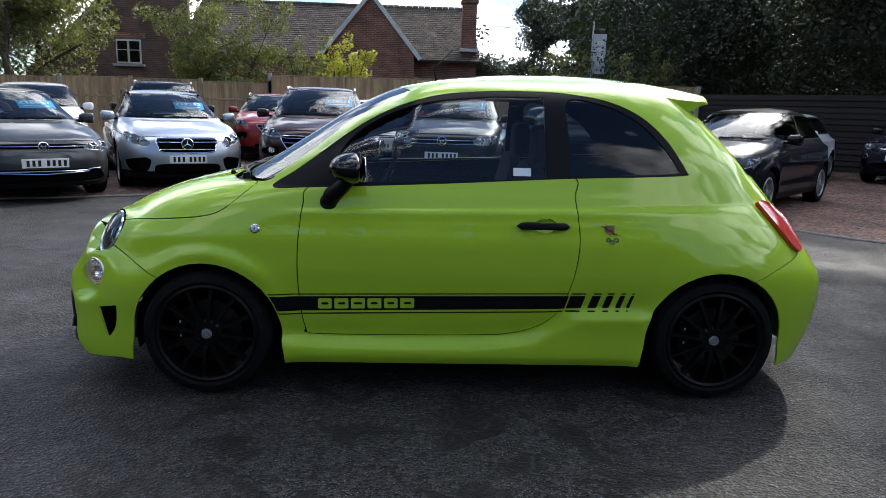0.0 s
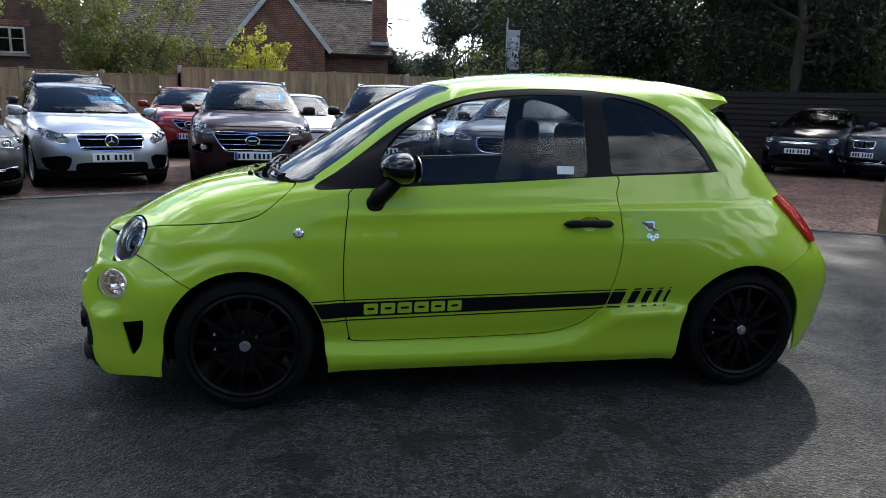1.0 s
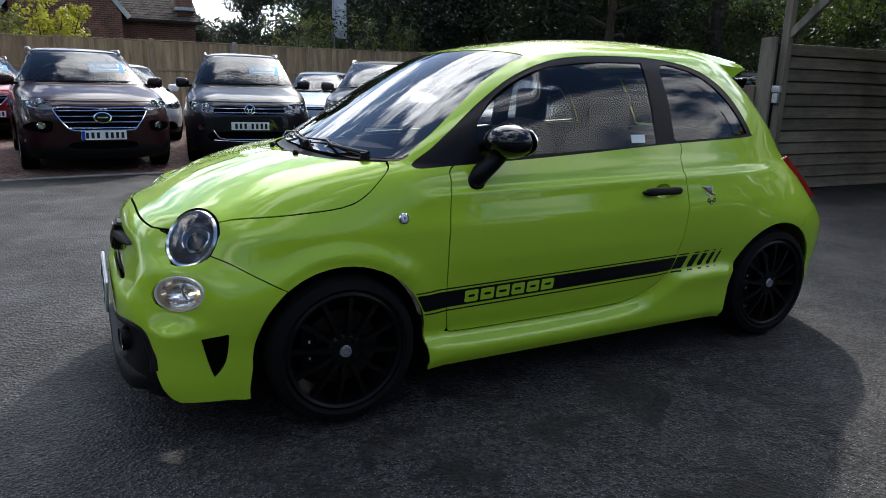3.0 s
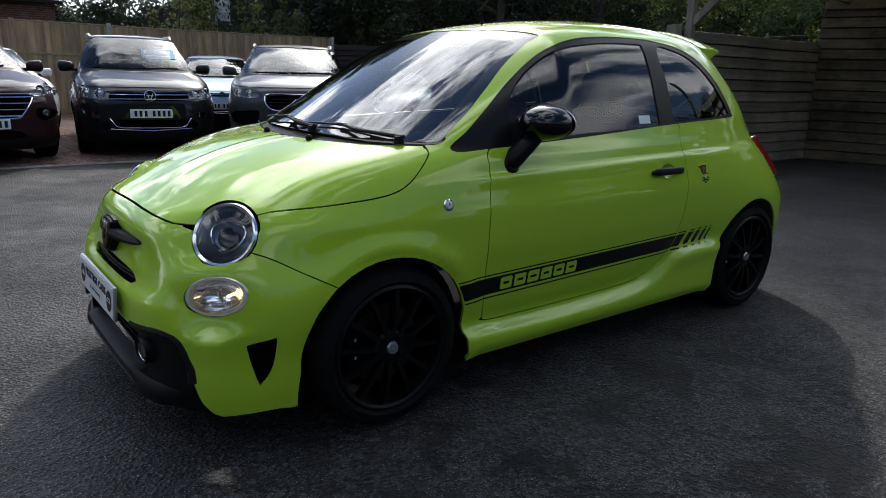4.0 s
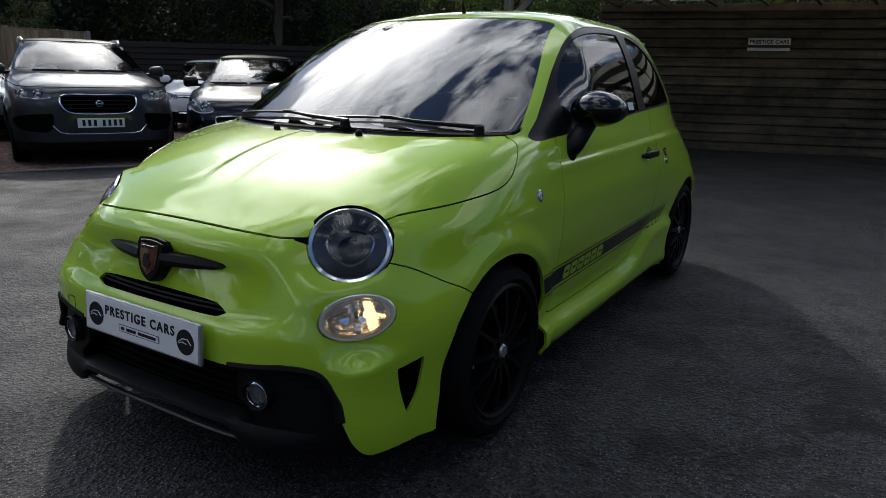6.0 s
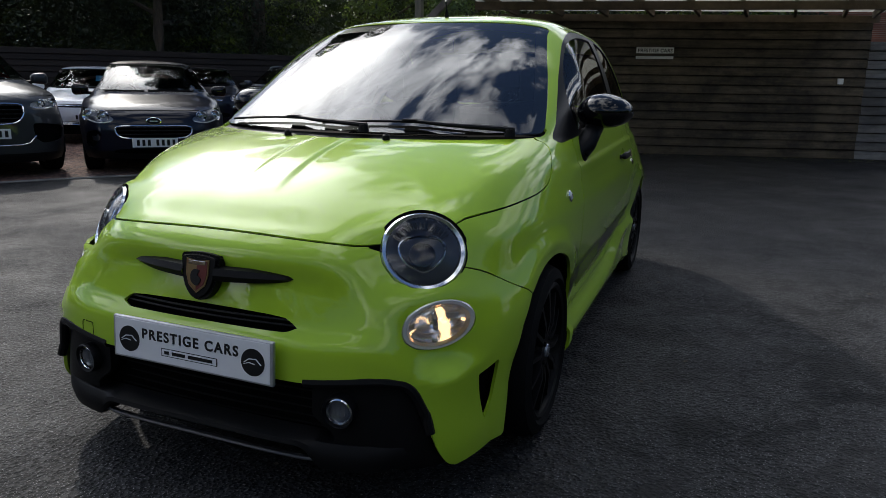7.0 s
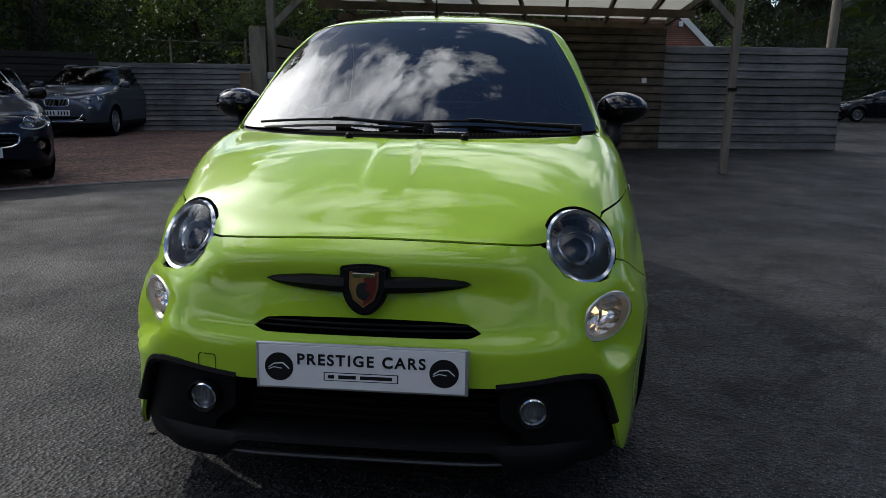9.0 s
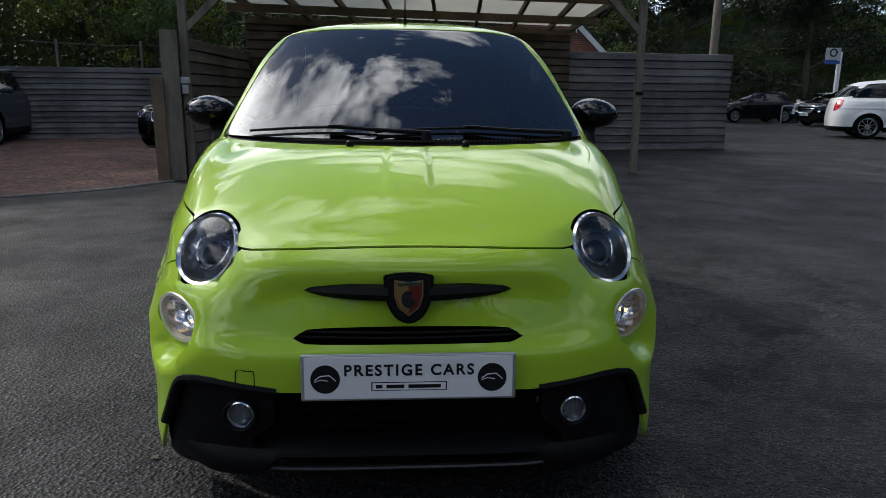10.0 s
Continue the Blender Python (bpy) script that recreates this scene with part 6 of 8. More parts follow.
# ---- badge with its moustache bar
badge = tagged(part("front_badge", prism(smooth_loop([(-.052, .052), (0, .058), (.052, .052), (.062, .036), (.054, -.020), (.032, -.056), (0, -.070), (-.032, -.056), (-.054, -.020), (-.062, .036)], 5), .040, "x", bevel=.008), M["satin_black"], hero, "shield badge in black surround", smooth=True, m=pose(-.692, 0, .622, 0, 10, 0)), label="shield badge in black surround")
shield = [(-.036, .040), (0, .034), (.036, .040), (.036, .0), (.026, -.030), (0, -.050), (-.026, -.030), (-.036, .0)]
bfr = pose(-.692, 0, .622, 0, 10, 0) @ pose(-.0215, 0, 0)
part("rim", prism(shield, .004, "x"), M["gold"], badge, m=bfr)
sm = lambda f, o: [(a * f, b * f + o) for a, b in shield]
part("field", prism(sm(.90, 0), .004, "x"), M["red"], badge, m=bfr @ pose(-.0015, 0, 0))
part("field_half", prism([(0, .030), (.031, .034), (.031, 0), (.022, -.026), (0, -.043)], .004, "x"), M["gold"], badge, m=bfr @ pose(-.002, 0, 0))
part("band", box(.006, .056, .011, .001, (-.002, 0, .030)), M["chrome"], badge, m=bfr)
part("emblem", prism(smooth_loop([(-.016, -.012), (-.004, -.028), (.014, -.020), (.018, .0), (.008, .014), (-.010, .012), (-.004, .0)], 5), .004, "x"), M["ink"], badge, m=bfr @ pose(-.004, 0, -.002))
for s in (-1, 1):
    bm = bmesh.new()
    rows = []
    for t in np.linspace(0, 1, 15):
        a = .050 + t * .212
        h = .019 * (1 - t ** 2.2) ** .5 + .001
        x = -.700 + .032 * t + .02 * t ** 3
        rows.append([bm.verts.new((x + u * .022, s * a, .628 + v * h)) for u, v in ((.6, 1), (-.4, .85), (-.8, 0), (-.4, -.85), (.6, -1))])
    for p, q in zip(rows, rows[1:]):
        for k in range(4):
            bm.faces.new((p[k], p[k + 1], q[k + 1], q[k]))
    bm.faces.new(rows[-1])
    bmesh.ops.recalc_face_normals(bm, faces=bm.faces)
    part("moustache_bar", bm, M["plastic"], hero, smooth=True)

# ---- show plate in place of a number plate
plate = part("show_plate", box(.012, .530, .118, .004), M["steel"], hero, "white dealer plate in a clear frame", m=pose(-.756, 0, .432, 0, 4, 0))
pf = pose(-.756, 0, .432, 0, 4, 0) @ pose(-.0066, 0, 0)
part("face", box(.002, .512, .106, .0005), M["white_plate"], plate, m=pf)
to_front = pf @ pose(-.0016, 0, 0) @ pose(0, 0, 0, 90, 0, -90)
text_part("PRESTIGE CARS", .0385, M["ink"], plate, to_front @ pose(0, .018, 0), spacing=1.24, bold=.0010)
part("text_frame", box(.0015, .186, .022, 0), M["ink"], plate, m=pf @ pose(-.0006, 0, -.022))
part("text_back", box(.0015, .180, .018, 0), M["white_plate"], plate, m=pf @ pose(-.0012, 0, -.022))
for w0, w1 in ((-.082, -.066), (-.056, -.012), (-.002, .078)):
    part("text_bar", box(.0015, w1 - w0, .009, 0), M["ink"], plate, m=pf @ pose(-.0019, -(w0 + w1) / 2, -.022))
for s in (-1, 1):
    part("roundel", cyl(.036, .036, .002, 36, axis="x"), M["ink"], plate, m=pf @ pose(-.001, s * .205, -.002))
    part("roundel_mark", sweep([(0, s * .205 - .026, -.006), (0, s * .205 - .01, .008), (0, s * .205 + .012, .006), (0, s * .205 + .026, -.004)], .0016, 6), M["silver_print"], plate, m=pf @ pose(-.0025, 0, 0))
    part("roundel_mark", sweep([(0, s * .205 - .006, -.006), (0, s * .205 + .012, -.003), (0, s * .205 + .027, -.009)], .0012, 6), M["silver_print"], plate, m=pf @ pose(-.0025, 0, 0))
# towing eye cover outline
eye = smooth_loop([(.385, .392), (.385, .43), (.392, .438), (.425, .438), (.432, .43), (.432, .395)], 4, False)
pts = []
for a, z in eye:
    k = ((full.v[:, 1] - a) ** 2 + (full.v[:, 2] - z) ** 2 + np.where(full.v[:, 0] < 0, 0, 9)).argmin()
    pts.append((full.v[k][0] - .0005, a, z))
part("tow_cover_line", sweep(pts, .0012, 5), M["gap"], hero)

# ---- stripes, letters and marks, cut out of the side skin
sides, _ = full.split(lambda p: np.where((p[:, 1] < -.5) & (p[:, 2] < .56) & (p[:, 2] > .34) & (p[:, 0] > .2) & (p[:, 0] < 2.0), 1.0, -1.0))
sides = sides.refined(4)
STRIPE_TOP = lambda x: .4625 + .0255 * (x - .29) / 1.33
STRIPE_BOT = lambda x: .394 + .0300 * (x - .31) / 1.29


def decal(name, cond, mat, lift=.0012, label=""):
    """A film that lies on the left side where cond is positive."""
    sk, _ = sides.split(lambda p: cond(p[:, 0], p[:, 2]))
    return sk.moved(lift).obj(name, mat, hero, label)


arch_gap = lambda x, z: np.hypot(x, z - HUB_Z) - ARCH_R - .004
slant = lambda x, z: 1.606 + .22 * (z - .46) - x
decal("side_stripe", lambda x, z: np.minimum.reduce([STRIPE_TOP(x) - z, z - STRIPE_BOT(x), arch_gap(x, z), slant(x, z)]), M["decal"], label="black side stripe")
decal("stripe_line", lambda x, z: np.minimum.reduce([STRIPE_TOP(x) + .013 - z, z - STRIPE_TOP(x) - .0075, arch_gap(x, z), slant(x, z)]), M["decal"])
decal("stripe_line", lambda x, z: np.minimum.reduce([STRIPE_BOT(x) - .0105 - z, z - STRIPE_BOT(x) + .0165, arch_gap(x, z), slant(x, z)]), M["decal"])
for x0, w in ((1.612, .070), (1.712, .040), (1.778, .032), (1.838, .024), (1.888, .015)):
    inside = lambda x, z, x0=x0, w=w: np.minimum(x - (x0 + .22 * (z - .46)), x0 + w + .22 * (z - .46) - x)
    decal("stripe_bar", lambda x, z: np.minimum.reduce([STRIPE_TOP(x) - z, z - STRIPE_BOT(x), inside(x, z)]), M["decal"])
    decal("stripe_tick", lambda x, z: np.minimum.reduce([STRIPE_TOP(x) + .013 - z, z - STRIPE_TOP(x) - .0065, inside(x, z)]), M["decal"])
    decal("stripe_tick", lambda x, z: np.minimum.reduce([STRIPE_BOT(x) - .0095 - z, z - STRIPE_BOT(x) + .0165, inside(x, z)]), M["decal"])
mid_z = lambda x: (STRIPE_TOP(x) + STRIPE_BOT(x)) / 2
for k in range(6):
    a0 = .492 + k * .0730

    def block(x, z, a0=a0):
        """A plain block with a slot across it."""
        edge = np.minimum(np.minimum(STRIPE_TOP(x) - .009 - z, z - STRIPE_BOT(x) - .009), np.minimum(x - a0, a0 + .062 - x))
        slot = np.maximum(np.abs(z - mid_z(x)) - .0055, np.abs(x - a0 - .031) - .017)
        return np.minimum(edge, slot)

    decal("stripe_block", block, M["green"], .0024)
# indicator repeater, wing badge, window sticker
p, n = y_at(full, .228, .759)
rep = part("side_repeater", lathe([(.0205, -.004), (.0205, .004), (.016, .007)], 28, "z"), M["chrome"], hero, "small round side repeater", smooth=True, m=lamp_frame(p, n))
part("lens", lathe([(.017, .004), (.010, .010), (0, .011)], 24, "z"), M["silver_print"], rep, smooth=True, m=lamp_frame(p, n))
part("bulb", box(.003, .012, .004, .001, (0, 0, .011)), M["ink"], rep, m=lamp_frame(p, n))
p, n = y_at(full, 1.775, .790)
fr = lamp_frame(p, n)
wb = part("wing_badge", prism([(-.022, .024), (.022, .024), (.022, -.004), (0, -.022), (-.022, -.004)], .005, "z"), M["chrome"], hero, "small shield with tricolour bolt", m=fr)
part("bolt", prism([(-.042, .022), (-.012, .016), (-.006, .004), (.012, .002), (.020, -.010), (.046, -.020), (.014, -.016), (.004, -.006), (-.014, -.002), (-.024, .010)], .007, "z"), M["red"], wb, m=fr)
part("field", prism([(-.016, .018), (.016, .018), (.016, -.002), (0, -.016), (-.016, -.002)], .0062, "z"), M["gold"], wb, m=fr)
p, n = y_at(full, 1.776, .735)
for dx, dz in ((-.018, .008), (0, -.002), (.018, .008)):
    part("model_mark", lathe([(.005, -.002), (.011, -.002), (.011, .003), (.005, .003)], 12, "z", closed=True), M["chrome"], hero, m=lamp_frame(p, n) @ pose(dx, dz, 0))
p, n = y_at(full, 1.385, 1.032)
part("window_sticker", box(.078, .036, .001), M["sticker_white"], hero, "pale blue and white window sticker", m=lamp_frame(p + n * -.004, n))

# ---- door handle in its dished recess
for s in (-1, 1):
    p, n = y_at(full, 1.488, .803, s)
    fr = lamp_frame(p, n)
    dirx = -1 if s < 0 else 1
    dish = lathe([(.056, -.001), (.050, -.003), (.040, -.010), (.024, -.018), (0, -.020)], 32, "z")
    part("handle_dish", dish, M["green"], hero, smooth=True, m=fr @ Matrix.Diagonal((1.0, .62, 1, 1)))
    bm = bmesh.new()
    rows = []
    for t in np.linspace(-1, 1, 17):
        hh = .0165 * (1 - abs(t) ** 6) ** .5 * (1 - .18 * (1 - abs(t)) ** 1) + .002
        lift = .020 + .010 * (1 - t * t) - .012 * abs(t) ** 8
        rows.append([bm.verts.new((t * .116, math.cos(a) * hh, lift + math.sin(a) * .008)) for a in np.linspace(0, 2 * math.pi, 9)[:-1]])
    for a, b in zip(rows, rows[1:]):
        for k in range(8):
            bm.faces.new((a[k], a[(k + 1) % 8], b[(k + 1) % 8], b[k]))
    bm.faces.new(rows[0])
    bm.faces.new(rows[-1])
    bmesh.ops.recalc_face_normals(bm, faces=bm.faces)
    part("door_handle", bm, M["satin_black"], hero, "black door handle", smooth=True, m=fr)
    for e in (-.09, .09):
        part("handle_foot", box(.03, .018, .03, .004, (e, 0, .008)), M["satin_black"], hero, m=fr)

# ---- mirrors
for s in (-1, 1):
    own = bmesh.new()
    bmesh.ops.create_uvsphere(own, u_segments=32, v_segments=20, radius=1)
    for v in own.verts:
        x, y, z = v.co
        x = x * .108 if x < 0 else x * .040
        k = 1 + .10 * y
        v.co = (x, y * .108, z * .069 * k * (1 if z > 0 else .92))
    mir = part("door_mirror", own, M["black_gloss"], hero, "gloss black door mirror", smooth=True, m=Matrix.Translation((.655, s * .815, 1.036)) @ pose(0, 0, 0, 0, 0, s * -8))
    part("glass", cyl(.056, .056, .004, 32, axis="x"), M["chrome"], mir, m=Matrix.Translation((.696, s * .815, 1.036)) @ pose(0, 0, 0, 0, 0, s * -8) @ Matrix.Diagonal((1, 1.65, 1, 1)))
    part("stalk", sweep([(.545, s * .748, .888), (.555, s * .762, .915), (.60, s * .775, .955), (.635, s * .79, .995)], [.042, .044, .038, .034], 14, flat=.85), M["satin_black"], mir, smooth=True)
    part("foot", lathe([(0, .012), (.028, .010), (.038, .0), (.038, -.01)], 24, "z"), M["satin_black"], mir, smooth=True, m=lamp_frame(*y_at(full, .540, .885, s)))

# ---- wipers, washer jets, cowl grille
def screen_point(y, z):
    k = ((full.v[:, 1] - y) ** 2 + (full.v[:, 2] - z) ** 2 + np.where(full.v[:, 0] < 1.0, 0, 9)).argmin()
    return full.v[k], full.n[k]


def on_screen(y, z, out):
    xs = float(h_front(z))
    v, n = screen_point(y, z)
    w = float(h_width(z))
    a, b = float(h_expo[0](z)), float(h_expo[1](z))
    L = float(h_mid(z)) - xs
    x = float(h_mid(z)) - L * (1 - min(abs(y) / w, .999) ** b) ** (1 / a)
    return Vector((x, y, z)) + Vector(n) * out


for y0, y1, z0, z1 in ((.55, -.06, .985, .985), (.11, -.57, .982, .980)):
    wp = part("wiper", sweep([on_screen(y0 + (y1 - y0) * t, .976 + .014 * math.sin(math.pi * min(1, t * 1.1)), .010) for t in np.linspace(0, 1, 12)], .0045, 8), M["satin_black"], hero, "black windscreen wiper", smooth=True)
    part("arm", sweep([on_screen(y1 * 1.0 - .02, .966, .02), on_screen(y1 * .7 + y0 * .3, .974, .024), on_screen((y0 + y1) / 2, .988, .018)], [.009, .007, .005], 8), M["satin_black"], wp, smooth=True)
    part("spindle", cyl(.020, .016, .026, 20), M["satin_black"], wp, m=Matrix.Translation(on_screen(y1 - .01, .962, .012)))
    part("joint", box(.022, .055, .010, .003), M["satin_black"], wp, m=Matrix.Translation(on_screen((y0 + y1) / 2, .989, .017)))
for y in (-.20, .19):
    part("washer_jet", lathe([(.013, -.006), (.012, .008), (.006, .014), (0, .015)], 18, "z"), M["satin_black"], hero, smooth=True, m=Matrix.Translation((-.008, y, .948)))
slots = bmesh.new()
for k in range(30):
    y = -.45 + k * .0145
    q = on_screen(y, .957, -.002)
    box(.022, .006, .003, 0, (q.x - .012, y, .957), slots)
part("cowl_grille", slots, M["gap"], hero)

# ---- roof aerial and rear spoiler
part("aerial", sweep([(1.02, 0, 1.43), (1.00, 0, 1.50), (1.10, 0, 1.60)], [.012, .004, .002], 8), M["satin_black"], hero, smooth=True)
bm = bmesh.new()
rows = []
for a in np.linspace(-.485, .485, 29):
    b = abs(a) / .485
    x1 = 2.335 - .050 * b ** 2
    drop = -.022 * b ** 2
    curl = .045 * max(0.0, (b - .78) / .22) ** 2
    top = lambda x: float(np.interp(x, [1.86, 1.98, 2.14, x1], [1.462 + drop * 1.5, 1.458 + drop * 1.2, 1.435 + drop, 1.402 + drop]))
    pts = [(1.86, curl), (1.98, curl), (2.14, curl), (x1 - .012, curl * .6 - .004), (x1, curl * .6 + .004), (x1 - .004, .030), (x1 - .03, .042), (2.20, .085), (2.14, .09), (1.92, .06)]
    rows.append([bm.verts.new((x, a, top(x) - d)) for x, d in pts])
for p, q in zip(rows, rows[1:]):
    for k in range(10):
        bm.faces.new((p[k], p[(k + 1) % 10], q[(k + 1) % 10], q[k]))
bm.faces.new(rows[0])
bm.faces.new(rows[-1][::-1])
bmesh.ops.recalc_face_normals(bm, faces=bm.faces)
part("roof_spoiler", bm, M["green"], hero, "green roof spoiler", smooth=True)

# ---- wheels


def wheel(cx, y, r, rim_r, width, spokes, mats, parent, side=-1, caliper=True, cap="alu"):
    """Tyre, rim with spokes, brake disc. side: -1 faces -y."""
    c = (cx, 0, r)
    face = y
    back = y - side * width
    w = part("wheel", lathe([(r, face - side * .045), (r, back + side * .045), (r - .012, back + side * .012), (r - .05, back), (rim_r + .008, back + side * .012), (rim_r, back + side * .02), (rim_r, face - side * .02), (rim_r + .008, face - side * .010), (r - .045, face), (r - .014, face - side * .012), (r, face - side * .045)], 64, "y", c), mats["rubber"], parent, "tyre", smooth=True)
    part("rim", lathe([(rim_r + .006, face - side * .012), (rim_r - .004, face - side * .006), (rim_r - .014, face - side * .012), (rim_r - .022, face - side * .05), (rim_r - .03, back + side * .03), (rim_r, back + side * .02)], 64, "y", c), mats["rim"], w, smooth=True)
    sp = bmesh.new()
    prof = [(.058, -.010, .012), (.10, -.004, .010), (.16, -.010, .009), (rim_r - .010, -.016, .013)]
    for k in range(spokes):
        own = bmesh.new()
        ring = []
        for rr, yy, hw in prof:
            ring.append([own.verts.new((u * hw, face - side * .016 + side * yy + side * v, rr)) for u, v in ((-1, -.022), (-.75, .010), (.75, .010), (1, -.022))])
        for a, b in zip(ring, ring[1:]):
            for j in range(4):
                own.faces.new((a[j], a[(j + 1) % 4], b[(j + 1) % 4], b[j]))
        own.faces.new(ring[0])
        own.faces.new(ring[-1])
        bmesh.ops.recalc_face_normals(own, faces=own.faces)
        own.transform(Matrix.Translation(c) @ pose(0, 0, 0, 0, 360 * k / spokes + 7, 0))
        join(sp, own)
    part("spokes", sp, mats["rim"], w, smooth=True)
    part("hub", lathe([(.0, face - side * .016), (.055, face - side * .018), (.066, face - side * .028), (.070, face - side * .055)], 40, "y", c), mats["rim"], w, smooth=True)
    part("centre_cap", lathe([(0, face - side * .008), (.020, face - side * .009), (.024, face - side * .016)], 28, "y", c), mats[cap], w, smooth=True)
    for k in range(4):
        a = radians(45 + 90 * k)
        part("bolt", cyl(.009, .008, .012, 6, (cx + .043 * math.cos(a), face - side * .016, r + .043 * math.sin(a)), "y"), mats["alu"], w)
    if caliper:
        part("brake_disc", lathe([(.06, face - side * .075), (.142, face - side * .075), (.142, face - side * .095), (.06, face - side * .095)], 48, "y", c, closed=True), mats["disc"], w, smooth=True)
        part("caliper", box(.06, .06, .15, .015, (cx - .125, face - side * .085, r + .01)), mats["rim"], w)
    return w


WM = {"rubber": M["rubber"], "rim": M["wheel_black"], "alu": M["wheel_black"], "disc": M["disc"], "cap": M["lamp_dark"]}
for cx in (0, WHEELBASE):
    for s in (-1, 1):
        w = wheel(cx, s * .797, .284, .220, .20, 12, WM, hero, s, cap="cap")
        if s < 0:
            part("cap_mark", lathe([(.006, -.7885), (.012, -.7885), (.012, -.7865), (.006, -.7865)], 12, "y", (cx, 0, .284), closed=True), M["ink"], w)
            for dz in (.02, -.02):
                part("caliper_mark", box(.008, .002, .012, .001, (cx - .125, -.744, .295 + dz * 1.6)), M["silver_print"], w)

# ---- cabin


def seat_bm(x, y, z, rear=False):
    bm = bmesh.new()
    w = .48 if not rear else .52
    rows = []
    prof = [(-.26, .10), (-.27, .15), (-.20, .185), (.10, .165), (.20, .19), (.26, .30), (.34, .62), (.37, .74), (.43, .75), (.46, .66), (.40, .30), (.34, .10)]
    for k, t in enumerate(np.linspace(-1, 1, 9)):
        g = 1 + .0 * t
        bol = .035 * abs(t) ** 3
        rows.append([bm.verts.new((x + px - bol * (px < .3) * .6, y + t * w / 2 * (1 - .18 * max(0, (pz - .35))), z + pz + bol * (px < .2) * (pz > .12) - .05 * (t * t) * (pz > .6))) for px, pz in prof])
    n = len(prof)
    for a, b in zip(rows, rows[1:]):
        for j in range(n):
            bm.faces.new((a[j], a[(j + 1) % n], b[(j + 1) % n], b[j]))
    bm.faces.new(rows[0])
    bm.faces.new(rows[-1])
    bmesh.ops.recalc_face_normals(bm, faces=bm.faces)
    return bm


for y in (-.34, .34):
    st = part("front_seat", seat_bm(1.08, y, .32), M["seat"], hero, "dark sports seat", smooth=True)
    part("headrest", box(.09, .24, .20, .04, (1.53, y, 1.13), seg=4), M["seat"], st, smooth=True)
part("rear_bench", seat_bm(1.85, 0, .38), M["seat"], hero, smooth=True, m=Matrix.Diagonal((1, 2.0, .92, 1)))
dash = bmesh.new()
rows = []
for a in np.linspace(-.64, .64, 17):
    k = abs(a) / .64
    rows.append([dash.verts.new((x, a, z - .02 * k * k)) for x, z in ((.16 + .12 * k ** 3, .945), (.40, .965), (.56, .945), (.62, .88), (.60, .72), (.50, .55), (.10, .55))])
for p, q in zip(rows, rows[1:]):
    for k in range(7):
        dash.faces.new((p[k], p[(k + 1) % 7], q[(k + 1) % 7], q[k]))
bmesh.ops.recalc_face_normals(dash, faces=dash.faces)
part("dashboard", dash, M["dash"], hero, smooth=True)
wfr = pose(.74, .34, .88, 0, -65, 0)
sw = part("steering_wheel", lathe([(.175 + .014 * math.cos(a), .014 * math.sin(a)) for a in np.linspace(0, 2 * math.pi, 11)[:-1]], 40, "z", closed=True), M["seat"], hero, smooth=True, m=wfr)
part("spoke", box(.05, .33, .02, .008), M["dash"], sw, m=wfr)
part("boss", cyl(.065, .055, .05, 24), M["dash"], sw, m=wfr, smooth=True)
part("rear_view_mirror", box(.02, .20, .06, .012, (.86, 0, 1.30)), M["satin_black"], hero)
part("parcel_shelf", box(.45, 1.0, .03, .01, (2.28, 0, .98)), M["lining"], hero)
part("gear_lever", sweep([(.72, 0, .62), (.74, 0, .74)], [.012, .022], 10), M["satin_black"], hero)

# ---------------------------------------------------------------- parked cars
M["screen_far"] = glass("parked_windscreen", (0.50, 0.56, 0.58), ior=1.34)


